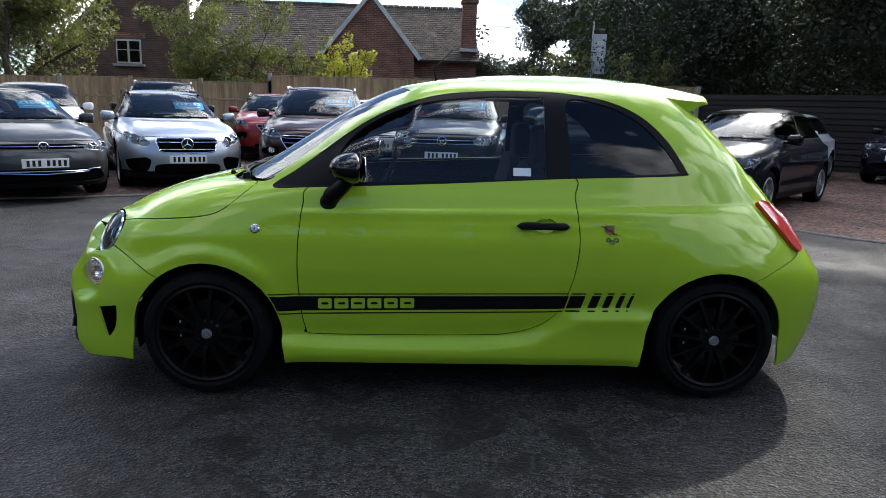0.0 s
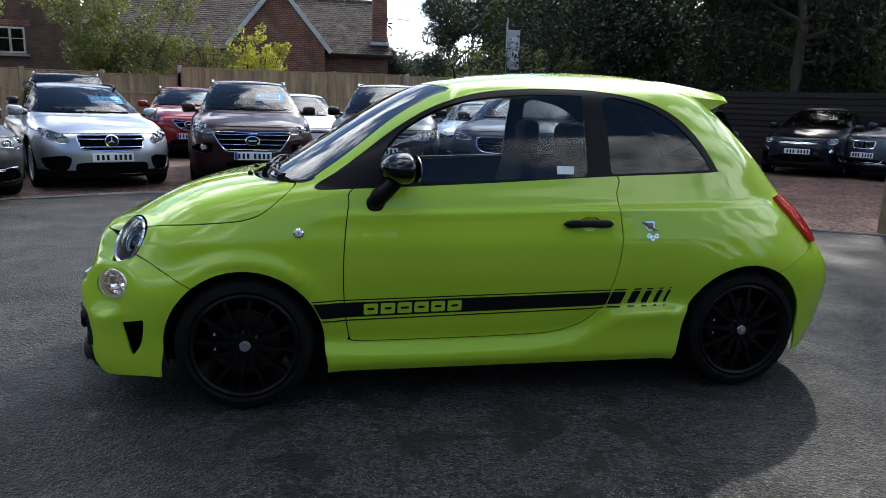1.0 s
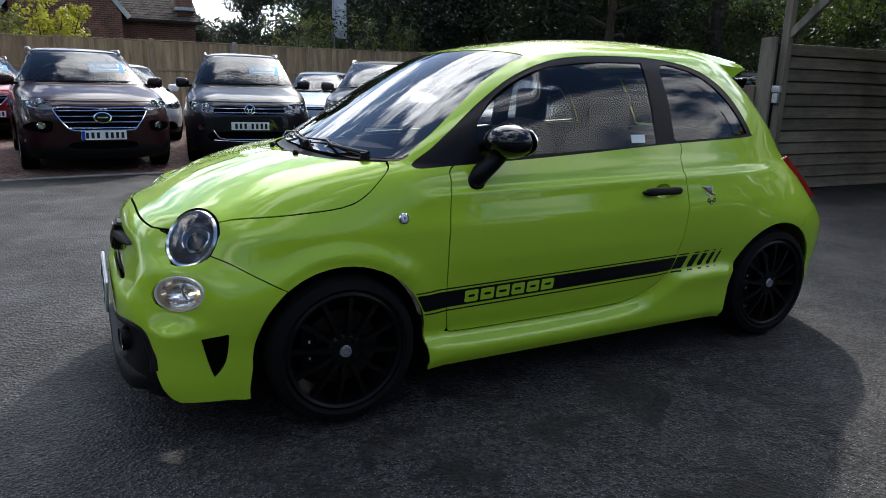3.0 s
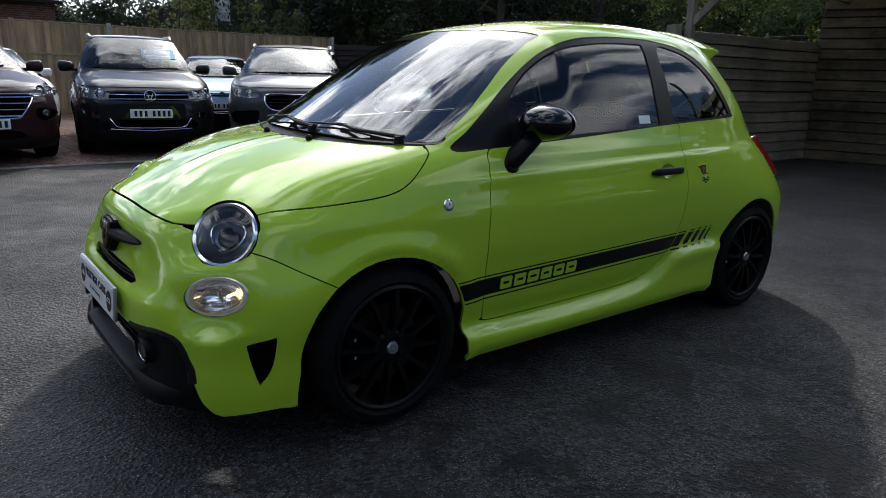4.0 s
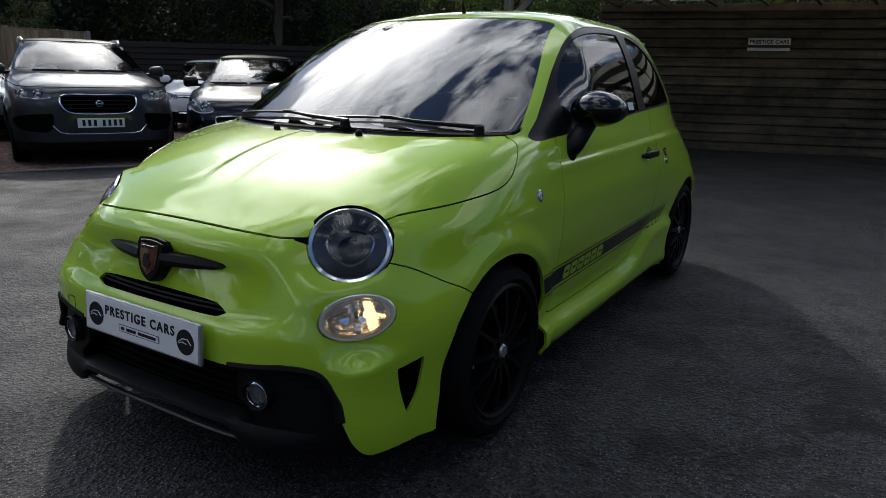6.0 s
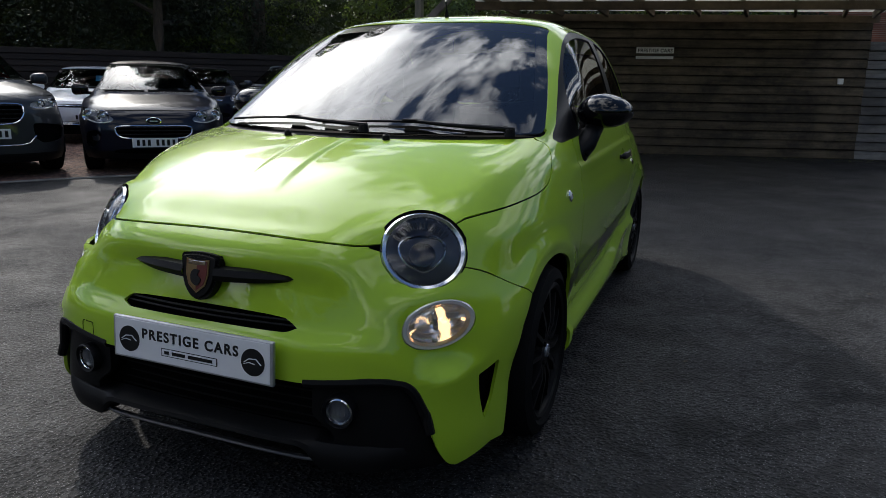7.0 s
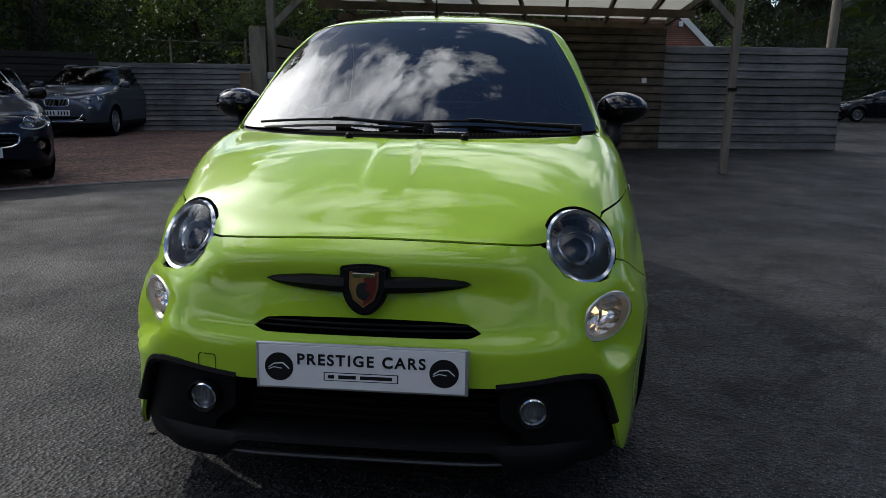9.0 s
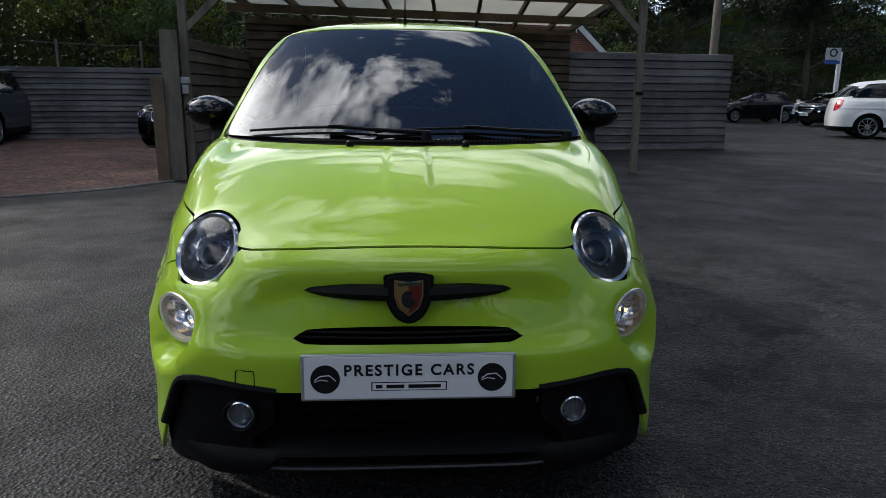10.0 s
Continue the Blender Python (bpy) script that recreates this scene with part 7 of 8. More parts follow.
def parked_car(spec, m, label):
    """One parked car from its main sizes; nose towards -x, front axle at the origin."""
    g = dict(fo=.88, wb=2.64, ro=.90, w=.91, h=1.66, nose_z=.92, cowl_x=.42, cowl_z=1.10, rake=.78, wheel=.345, rails=True, lamp=None, grille=None, bars=3, emblem=.055,
             plate_z=.47, low=None, fog=None, paint="p_grey", rim="alu_rim", sticker="", sticker_y=.32, rear_cut=.42, chrome_frame=False, kidney=False, oval=False, drl=False, roof_paint=None, plate=True, spokes=10, skid=False, cheek=None, smile=None, valance=.30, tail=True, blue_strip=False, emblem_mark="bars", emblem_w=1.0)
    g.update(spec)
    fo, wb, ro, w, h, nz, cx, cz, rk = (g[k] for k in ("fo", "wb", "ro", "w", "h", "nose_z", "cowl_x", "cowl_z", "rake"))
    car = tagged(new("parked_car"), label, "car", group="parked cars")
    P = M[g["paint"]]
    lev = np.concatenate([np.arange(.20, nz - .1, .03), np.arange(nz - .1, cz + .03, .0125), np.arange(cz + .04, h - .10, .03), h - .10 * np.linspace(1, 0, 10) ** 2])
    tail = wb + ro
    fr = curve1([.18, .30, .50, nz - .22, nz - .08, nz, nz + (cz - nz) * .55, cz - .01, cz + .02, cz + .06, h - .13, h - .07, h - .03, h], [-fo + .07, -fo + .01, -fo, -fo + .01, -fo + .05, -fo + .16, -fo + .16 + (cx + fo - .2) * .5, cx - .04, cx, cx + .06, cx + rk, cx + rk + .16, cx + rk + .45, cx + rk + .95])
    re = curve1([.18, .32, .60, .9, cz, h - .25, h - .12, h - .06, h - .02, h], [tail - .10, tail - .01, tail, tail - .03, tail - .08, tail - g["rear_cut"] * .62, tail - g["rear_cut"], tail - g["rear_cut"] - .2, tail - g["rear_cut"] - .6, cx + rk + 1.05])
    wi = curve1([.18, .30, .45, .70, .9, cz - .05, cz + .02, h - .3, h - .14, h - .08, h - .03, h - .01, h], [w - .07, w - .03, w - .015, w, w - .015, w - .050, w - .105, w - .215, w - .285, w - .33, w - .48, w - .75, .02])
    mi = curve1([.18, cz - .1, h - .1, h], [wb * .5, wb * .5, wb * .55, cx + rk + 1.0])
    ex = [curve1([.18, .5, nz, cz - .02, cz + .05, h - .15, h], e) for e in ([8, 8, 6.5, 7, 7.5, 5.5, 2.4], [3.6, 3.6, 3.4, 3.7, 4, 3.3, 2.2], [8, 8, 7, 6, 6, 5, 2.4], [3.8, 3.8, 3.6, 3.4, 3.4, 3, 2.2])]
    R, hub = g["wheel"] + .045, g["wheel"]

    def bend(p):
        x, y, z = p.T
        a = np.abs(y)
        d = np.zeros(len(p))
        side = step(a, w * .72, w * .88)
        for c in (0, wb):
            d += side * .022 * (1 - step(np.hypot(x - c, z - hub), R + .02, R + .09)) * (z < .95)
        zc = .82 + .05 * np.clip(x / wb, 0, 1)
        d += side * .010 * np.exp(-((z - zc) / .03) ** 2) * step(x, .2, .5)
        d -= side * .018 * step(x, .3, .5) * (1 - step(x, wb - .5, wb - .3)) * np.exp(-((z - .48) / .10) ** 2)
        # bonnet creases
        top = (z > nz) & (z < cz) & (x < cx)
        ridge = np.abs(a - (.36 + .22 * np.clip((x + fo) / 1.2, 0, 1)) * w)
        d += np.where(top, .010 * np.exp(-(ridge / .05) ** 2), 0)
        return d

    sk = car_skin(lev, fr, re, wi, mi, lambda z: [float(c(z)) for c in ex], 40, 30, bend)
    sk = even(sk, 140, lambda p: step(p[:, 2], nz - .06, nz) * (1 - step(p[:, 2], cz - .01, cz + .01)) * (1 - step(p[:, 0], cx, cx + .2)), 60, 3)
    sk = even(sk, 140, lambda p: step(p[:, 2], cz + .02, cz + .05), 10, 10)
    px, py, pz = sk.v.T
    dz = h - .19 - cz
    flat = np.stack([np.full(len(px), -dz), .62 * py * math.hypot(dz, rk), rk + .9 * (pz - (cz + h) / 2)], 1)
    flat /= np.linalg.norm(flat, axis=1)[:, None]
    k = (step(pz, cz + .015, cz + .03) * (1 - step(pz, h - .10, h - .06)) * (1 - step(px, cx + rk + .1, cx + rk + .3)) * (1 - step(np.abs(py), w - .16, w - .08)) * .85)[:, None]
    crown = np.stack([-np.interp(px, [-fo + .1, -fo + .3, cx - .3, cx], [.55, .34, .18, .15]), .15 * py + .5 * py ** 3, np.ones(len(px))], 1)
    crown /= np.linalg.norm(crown, axis=1)[:, None]
    k2 = (step(pz, nz + .01, nz + .05) * (1 - step(pz, cz - .01, cz + .005)) * (1 - step(np.abs(py), w * .62, w * .82)) * (px < cx) * .75)[:, None]
    nn = sk.n * (1 - k) + flat * k
    nn = nn * (1 - k2) + crown * k2
    sk = Skin(sk.v, nn / np.linalg.norm(nn, axis=1)[:, None], sk.f)
    body, _ = sk.split(lambda p: np.minimum(np.hypot(p[:, 0], p[:, 2] - hub), np.hypot(p[:, 0] - wb, p[:, 2] - hub)) - R)
    # glass
    b0, b1 = cz + .035, h - .105
    dlo = smooth_loop([(cx + .18, b0), (cx + rk * .62, b0 + (b1 - b0) * .62), (cx + rk + .12, b1 - .01), (cx + rk + .6, b1 + .012), (cx + rk + 1.1, b1), (tail - g["rear_cut"] - .12, b1 - .06), (tail - .34, b0 + .10), (tail - .40, b0 + .02), (cx + 1.2, b0 + .0)], 5)
    side_ok = lambda p: (np.abs(p[:, 1]) > wi(p[:, 2]) * .90 - .01) & (p[:, 2] > cz - .05)
    win, body = body.split(within(dlo, xz, side_ok))
    sw0, sw1 = w - .135, w - .285
    scr = smooth_loop([(-sw0, cz + .035), (0, cz + .022), (sw0, cz + .035), (sw0 - .02, cz + .08), ((sw0 + sw1) / 2, (cz + h) / 2), (sw1, h - .12), (sw1 - .07, h - .086), (0, h - .068), (-sw1 + .07, h - .086), (-sw1, h - .12), (-(sw0 + sw1) / 2, (cz + h) / 2), (-sw0 + .02, cz + .08)], 4)
    screen, body = body.split(within(scr, yz, lambda p: (p[:, 0] < cx + rk + .32) & (p[:, 2] > cz - .02)))
    bk = smooth_loop([(-w + .25, cz + .08), (w - .25, cz + .08), (w - .33, h - .2), (-w + .33, h - .2)], 5)
    back, body = body.split(within(bk, yz, lambda p: (p[:, 0] > tail - .7) & (p[:, 2] > cz)))
    front = lambda p: (p[:, 0] < -.15) & (p[:, 2] < cz)
    mirrored = lambda pts: [(y, z) for y, z in pts] + [(-y, z) for y, z in pts[::-1]]
    gr = None
    if g["grille"]:
        shape = smooth_loop(mirrored(g["grille"]), 3)
        gr, body = body.split(within(shape, yz, front))
    if g["low"]:
        lo_shape = smooth_loop(mirrored(g["low"]), 3)
        low, body = body.split(within(lo_shape, yz, front))
        low.moved(-.03).obj("lower_intake", M["gap"], car)
    lamps = []
    if g["lamp"]:
        for s in (-1, 1):
            one, body = body.split(within(smooth_loop([(s * y, z) for y, z in g["lamp"]], 4), yz, front))
            lamps.append(one)
    if g["fog"]:
        for s in (-1, 1):
            fy, fz, fr_ = g["fog"]
            one, body = body.split(lambda p, s=s: np.where(front(p), fr_ - np.hypot(p[:, 1] - s * fy, p[:, 2] - fz), -1.0))
            one.moved(-.004).obj("fog_lamp", M["chrome"], car)
    if g["cheek"]:
        for s in (-1, 1):
            one, body = body.split(within(smooth_loop([(s * y, z) for y, z in g["cheek"]], 3), yz, front))
            one.moved(-.025).obj("bumper_recess", M["gap"], car, rim=.02)
    if g["tail"]:
        lamp_side = smooth_loop([(tail - .30, cz - .02), (tail - .06, cz + .02), (tail + .05, cz - .04), (tail + .05, .80), (tail - .16, .82)], 4)
        red_skin, body = body.split(within(lamp_side, xz, lambda p: np.abs(p[:, 1]) > w * .55))
        for s in (-1, 1):
            one, _ = red_skin.split(lambda p, s=s: s * p[:, 1])
            one.moved(.004).obj("tail_lamp", M["red_lens"], car, rim=.01)
    # dark cladding low down
    clad, body = body.split(lambda p: g["valance"] - p[:, 2])
    clad.obj("cladding", M["plastic"], car, rim=.01)
    if g["roof_paint"]:
        rf, body = body.split(lambda p: p[:, 2] - (h - .095))
        rf.obj("roof", M[g["roof_paint"]], car)
    hood_f = lambda p: np.where((p[:, 0] < cx) & (p[:, 2] < cz + .02) & (p[:, 2] > nz - .2), p[:, 2] - (nz - .015) - .06 * step(p[:, 0], -fo + .25, .2), -1.0)
    hood, body = body.split(lambda p: hood_f(p) - .003)
    seam, body = body.split(lambda p: hood_f(p) + .004)
    seam.moved(-.008).obj("shut_line", M["gap"], car)
    hood.obj("bonnet", P, car)
    door_x = [cx + .12, cx + 1.12, cx + 1.95]
    door_f = lambda p: np.where((np.abs(p[:, 1]) > w * .6) & (p[:, 2] > .36) & (p[:, 0] > cx - .1) & (p[:, 0] < wb - R + .35), .004 - np.minimum.reduce([np.abs(p[:, 0] - q - .06 * (p[:, 2] - .7)) for q in door_x]), -1.0)
    seam, body = body.split(door_f)
    seam.moved(-.006).obj("door_gap", M["gap"], car)
    body.obj("body_shell", P, car, rim=.015)
    body.moved(-.03).flipped().obj("inner_lining", M["lining"], car)
    screen.moved(-.004).obj("windscreen", M["screen_far"], car).visible_shadow = False
    edge, _ = screen.split(lambda p: .026 - poly_sd(yz(p), scr))
    edge.moved(-.007).obj("windscreen_surround", M["lining"], car)
    wl_, wr_ = win.split(lambda p: -p[:, 1])
    for one in (wl_, wr_):
        pil, pane = one.split(lambda p: np.maximum(.030 - np.abs(p[:, 0] - cx - 1.18), .02 - poly_sd(xz(p), dlo)))
        pane.moved(-.006).obj("side_window", M["dark_tint"], car).visible_shadow = False
        pil.moved(-.002).obj("window_frame", M["satin_black"], car)
    back.moved(-.004).obj("rear_window", M["dark_tint"], car)
    for one in lamps:
        c = one.v.mean(0)
        nn = Vector(one.n.mean(0)).normalized()
        ln = one.moved(-.001).obj("headlamp", M["lens_far"], car, "clear headlamp", rim=.03)
        one.moved(-.030).obj("bowl", M["lamp_bowl"], ln)
        span, tall = np.ptp(one.v[:, 1]), np.ptp(one.v[:, 2])
        size = min(span * .20, tall * .40)
        for q in (-.22, .22):
            k = ((one.v[:, 1] - c[1] - q * span) ** 2 + (one.v[:, 2] - c[2]) ** 2).argmin()
            fm = lamp_frame(Vector(one.v[k]) - nn * .020, Vector((-.9, nn.y * .5, .05)))
            part("reflector", lathe([(size, .010), (size * .92, .014), (size * .80, .004), (size * .45, -.012), (size * .38, .002), (0, .008)], 20, "z"), M["chrome"], ln, smooth=True, m=fm)
        # bright lower edge of the lamp
        ys = np.linspace(one.v[:, 1].min() + .02, one.v[:, 1].max() - .02, 9)
        low = []
        for y in ys:
            near_y = one.v[np.abs(one.v[:, 1] - y) < .03]
            if len(near_y):
                low.append(near_y[near_y[:, 2].argmin()])
        if len(low) > 3:
            part("daylight_strip", sweep([Vector(q) - nn * .010 + Vector((0, 0, .014)) for q in low], .007 if g["drl"] else .005, 6), M["wall_white"] if g["drl"] else M["chrome"], ln, smooth=True)
    # grille
    nose_x = lambda y, z: float(mi(z)) - (float(mi(z)) - float(fr(z))) * (1 - min(abs(y) / float(wi(z)), .999) ** float(ex[1](z))) ** (1 / float(ex[0](z)))
    if gr is not None and len(gr.v):
        gm = gr.moved(-.035).obj("grille", M["gap"], car)
        z0, z1 = gr.v[:, 2].min(), gr.v[:, 2].max()
        for k in range(g["bars"]):
            z = z0 + (z1 - z0) * (k + .5) / g["bars"]
            row = gr.v[np.abs(gr.v[:, 2] - z) < .02]
            if not len(row):
                continue
            yw = np.abs(row[:, 1]).max() - .01
            part("grille_bar", sweep([(nose_x(y, z) + .002, y, z) for y in np.linspace(-yw, yw, 11)], .0085, 6, flat=.8), M["chrome"] if not g["oval"] else M["satin_black"], gm, smooth=True)
        if g["kidney"]:
            for s in (-1, 1):
                for k in range(8):
                    y = s * (.035 + k * .028)
                    part("grille_slat", box(.02, .006, (z1 - z0) * .86, .002, (nose_x(y, (z0 + z1) / 2) + .004, y, (z0 + z1) / 2)), M["alu"], gm)
        if g["chrome_frame"]:
            ring = shape
            pts = [(nose_x(y, z) - .004, y, z) for y, z in ring]
            part("grille_frame", sweep(pts + [pts[0]], .011, 6, cap=False), M["chrome"], gm, smooth=True)
    if g["emblem"]:
        ez = g.get("emblem_z") or (float(gr.v[:, 2].mean()) if gr is not None and len(gr.v) else nz - .08)
        e = g["emblem"]
        fm = lamp_frame(Vector((nose_x(0, ez) - .006, 0, ez)), Vector((-1, 0, .12))) @ Matrix.Diagonal((g["emblem_w"], 1, 1, 1))
        em = part("emblem", lathe([(e, -.004), (e, .010), (e * .84, .012), (e * .82, .004)], 32, "z"), M["chrome"], car, smooth=True, m=fm)
        part("emblem_field", cyl(e * .83, e * .83, .006, 28), M["satin_black"], em, m=fm)
        if g["emblem_mark"] == "spokes":
            for a in (90, 210, 330):
                part("emblem_spoke", prism([(-e * .10, 0), (e * .10, 0), (0, e * .86)], .008, "z"), M["chrome"], em, m=fm @ pose(0, 0, .006, 0, 0, a - 90))
        elif g["emblem_mark"] == "bars":
            for dx in (-.34, .34):
                part("emblem_stroke", box(e * .14, e * 1.15, .008, .001, (dx * e, 0, .006)), M["chrome"], em, m=fm @ pose(0, 0, 0, 0, 0, 18 if dx < 0 else -18))
            part("emblem_stroke", box(e * 1.3, e * .12, .008, .001, (0, e * .05, .007)), M["chrome"], em, m=fm)
        else:
            part("emblem_stroke", box(e * 1.1, e * .26, .008, .001, (0, 0, .006)), M["chrome"], em, m=fm)
    # number plate: plain bars in place of its characters
    if g["plate"]:
        pz = g["plate_z"]
        px = min(nose_x(0, pz), nose_x(.25, pz)) - .012
        pl = part("number_plate", box(.01, .52, .112, .003, (px, 0, pz)), M["white_plate"], car)
        if g["blue_strip"]:
            part("blue_strip", box(.002, .042, .108, 0, (px - .0062, .236, pz)), M["plate_blue"], pl)
        y = -.215
        for k in range(7):
            part("plate_bar", box(.003, .033, .074, 0, (px - .0062, y, pz)), M["ink"], pl)
            y += .062 + (.035 if k == 3 else 0)
    if g["smile"]:
        yw, zl, up = g["smile"]
        line = [(-yw, zl + up), (-yw * .86, zl + .02), (-yw * .7, zl), (0, zl - .004), (yw * .7, zl), (yw * .86, zl + .02), (yw, zl + up)]
        part("trim_strip", sweep([(nose_x(y, z) - .004, y, z) for y, z in line], .007, 6), M["chrome"], car, smooth=True)
    if g["skid"]:
        part("trim_strip", sweep([(nose_x(y, .36) - .004, y, .36 + .05 * abs(y)) for y in np.linspace(-.5, .5, 11)], .008, 6), M["chrome"], car, smooth=True)
    # wheels
    mats = {"rubber": M["rubber"], "rim": M[g["rim"]], "alu": M[g["rim"]], "disc": M["disc"]}
    for c in (0, wb):
        for s in (-1, 1):
            wheel(c, s * (w - .015), g["wheel"], g["wheel"] - .105, .21, g["spokes"], mats, car, s, caliper=False)
            well = lathe([(R + .01, s * (w - .03)), (R + .02, s * (w - .33)), (.02, s * (w - .34))], 28, "y", (c, 0, hub))
            bmesh.ops.delete(well, geom=[f for f in well.faces if f.calc_center_median().z < .25], context="FACES")
            part("wheel_well", well, M["lining"], car)
    part("underbody", box(wb + fo + ro - .5, w * 1.5, .16, .03, ((wb + ro - fo) / 2, 0, .30)), M["lining"], car)
    # mirrors
    for s in (-1, 1):
        own = box(.13, .21, .145, .055, seg=4)
        for v in own.verts:
            v.co.y *= 1 - .35 * max(0, -v.co.x) / .065 * .5
            v.co.z *= 1 + .12 * s * v.co.y / .1
        at = Matrix.Translation((cx + .30, s * (w + .035), cz + .05))
        mr = part("door_mirror", own, P if g["paint"] not in ("p_black", "p_navy") else M["black_gloss"], car, smooth=True, m=at)
        part("arm", box(.06, .16, .04, .012, (cx + .31, s * (w - .06), cz + .005)), M["satin_black"], mr)
        part("glass", box(.004, .16, .10, .0, (cx + .367, s * (w + .035), cz + .05)), M["chrome"], mr)
    if g["rails"]:
        for s in (-1, 1):
            xs = [cx + rk + .15, cx + rk + .35, cx + rk + 1.0, tail - g["rear_cut"] - .45, tail - g["rear_cut"] - .25]
            yy = [w - .335, w - .32, w - .315, w - .325, w - .345]
            part("roof_rail", sweep([(x, s * y, z) for x, y, z in zip(xs, yy, (h - .085, h - .040, h - .022, h - .040, h - .090))], .017, 8), M["steel"] if g["rails"] == "alu" else M["satin_black"], car, smooth=True)
    # wipers, cabin
    part("wiper", sweep([(fr(cz + .05) + .0 + .09 * abs(y) ** 2, y, cz + .050) for y in np.linspace(-.55, .05, 7)], .009, 6), M["satin_black"], car)
    part("wiper", sweep([(fr(cz + .045) + .0 + .09 * abs(y) ** 2, y, cz + .045) for y in np.linspace(.10, .60, 7)], .009, 6), M["satin_black"], car)
    part("dashboard", box(.55, 1.40, .25, .06, (cx + .38, 0, cz - .12)), M["dash"], car, smooth=True)
    for s in (-1, 1):
        st = part("front_seat", seat_bm(cx + 1.02, s * .37, cz - .66), M["seat"], car, smooth=True)
        part("headrest", box(.09, .25, .19, .04, (cx + 1.46, s * .37, cz + .15), seg=3), M["seat"], st, smooth=True)
    part("steering_wheel", lathe([(.18 + .015 * math.cos(a), .015 * math.sin(a)) for a in np.linspace(0, 2 * math.pi, 9)[:-1]], 24, "z", closed=True), M["seat"], car, smooth=True, m=pose(cx + .72, .37, cz - .02, 0, -65, 0))
    # price sticker behind the screen
    if g["sticker"]:
        sy, sz = -g["sticker_y"], cz + (h - cz) * .46
        zz = [sz - .10, sz + .10]
        x0, x1 = [nose_x(sy, z) + .02 for z in zz]
        lean = math.degrees(math.atan2(zz[1] - zz[0], x1 - x0))
        sf = Matrix.Translation(((x0 + x1) / 2, sy, sz)) @ pose(0, 0, 0, 0, 0, -90) @ pose(0, 0, 0, lean, 0, 0)
        stk = part("price_sticker", box(.46, .30, .002), M["blue_sticker"], car, "blue price sticker", m=sf)
        text_part(g["sticker"], .135, M["sticker_white"], stk, sf @ pose(0, .05, .002), bold=.002)
        part("text_bar", box(.34, .022, .001, 0, (0, -.07, .002)), M["sticker_white"], stk, m=sf)
    car.matrix_world = m
    return car


M["lamp_bowl"] = material("lamp_bowl", (0.20, 0.21, 0.23), rough=0.3, metal=0.7)
M["lens_far"] = glass("parked_lamp_lens", (0.93, 0.94, 0.95), ior=1.5)
M["plate_blue"] = material("plate_blue", (0.01, 0.04, 0.35), rough=0.35)
M["p_silver"] = paint("silver_paint", (0.36, 0.40, 0.46), metal=0.75, rough=0.34)
M["p_grey"] = paint("grey_paint", (0.036, 0.039, 0.044), metal=0.4, rough=0.4)
M["p_dark"] = paint("dark_paint", (0.008, 0.008, 0.011), rough=0.4)
M["p_black"] = paint("black_paint", (0.006, 0.006, 0.008), rough=0.25)
M["p_maroon"] = paint("maroon_paint", (0.022, 0.007, 0.008), metal=0.1, rough=0.4)
M["p_red"] = paint("red_paint", (0.22, 0.012, 0.014), metal=0.3, rough=0.3)
M["p_white"] = paint("white_car_paint", (0.68, 0.69, 0.70), rough=0.35)
M["p_blue"] = paint("pale_blue_paint", (0.28, 0.34, 0.40), metal=0.6, rough=0.32)
M["p_navy"] = paint("navy_paint", (0.005, 0.006, 0.013), rough=0.35)
M["p_bmw"] = paint("blue_grey_paint", (0.05, 0.062, 0.085), metal=0.5, rough=0.32)
for dark in ("p_grey", "p_dark", "p_black", "p_maroon", "p_navy"):
    gloss = M[dark].node_tree.nodes["Principled BSDF"].inputs
    gloss["Coat Weight"].default_value, gloss["Specular IOR Level"].default_value = 0.6, 0.05
M["alu_rim"] = material("alloy_rim", (0.42, 0.43, 0.45), rough=0.3, metal=0.9)
M["dark_rim"] = material("dark_rim", (0.03, 0.03, 0.033), rough=0.35, metal=0.5)

FACE_Y = 90  # turns a car so that its nose looks towards -y
SUV_LAMP = [(.50, .83), (.60, .87), (.74, .90), (.80, .88), (.78, .80), (.62, .76)]


def spot(x, y, yaw=0):
    """Pose of a car whose nose middle stands at x, y, its nose turned by yaw from -y."""
    return lambda fo: pose(x, y, 0.0, 0, 0, FACE_Y + yaw) @ pose(fo, 0, 0)


def put(spec, where, label):
    return parked_car(spec, where(spec.get("fo", .88)), label)


GLA = dict(paint="p_silver", h=1.50, w=.90, fo=.90, wb=2.70, ro=.82, nose_z=.80, cowl_z=1.0, cowl_x=.42, rake=.80, lamp=[(.50, .69), (.56, .76), (.72, .83), (.80, .84), (.80, .76), (.70, .68), (.58, .64)], grille=[(.0, .765), (.36, .765), (.42, .74), (.40, .64), (.34, .57), (.0, .56)], bars=2, emblem=.088, plate_z=.47, low=[(0, .40), (.40, .40), (.46, .34), (.40, .24), (0, .24)], rails=True, sticker="£17252", chrome_frame=True, emblem_mark="spokes", cheek=[(.50, .46), (.56, .50), (.80, .46), (.82, .40), (.76, .30), (.56, .30)])
put(GLA, spot(-2.38, 6.49, 26.7), "silver crossover car with a wide two-bar grille")
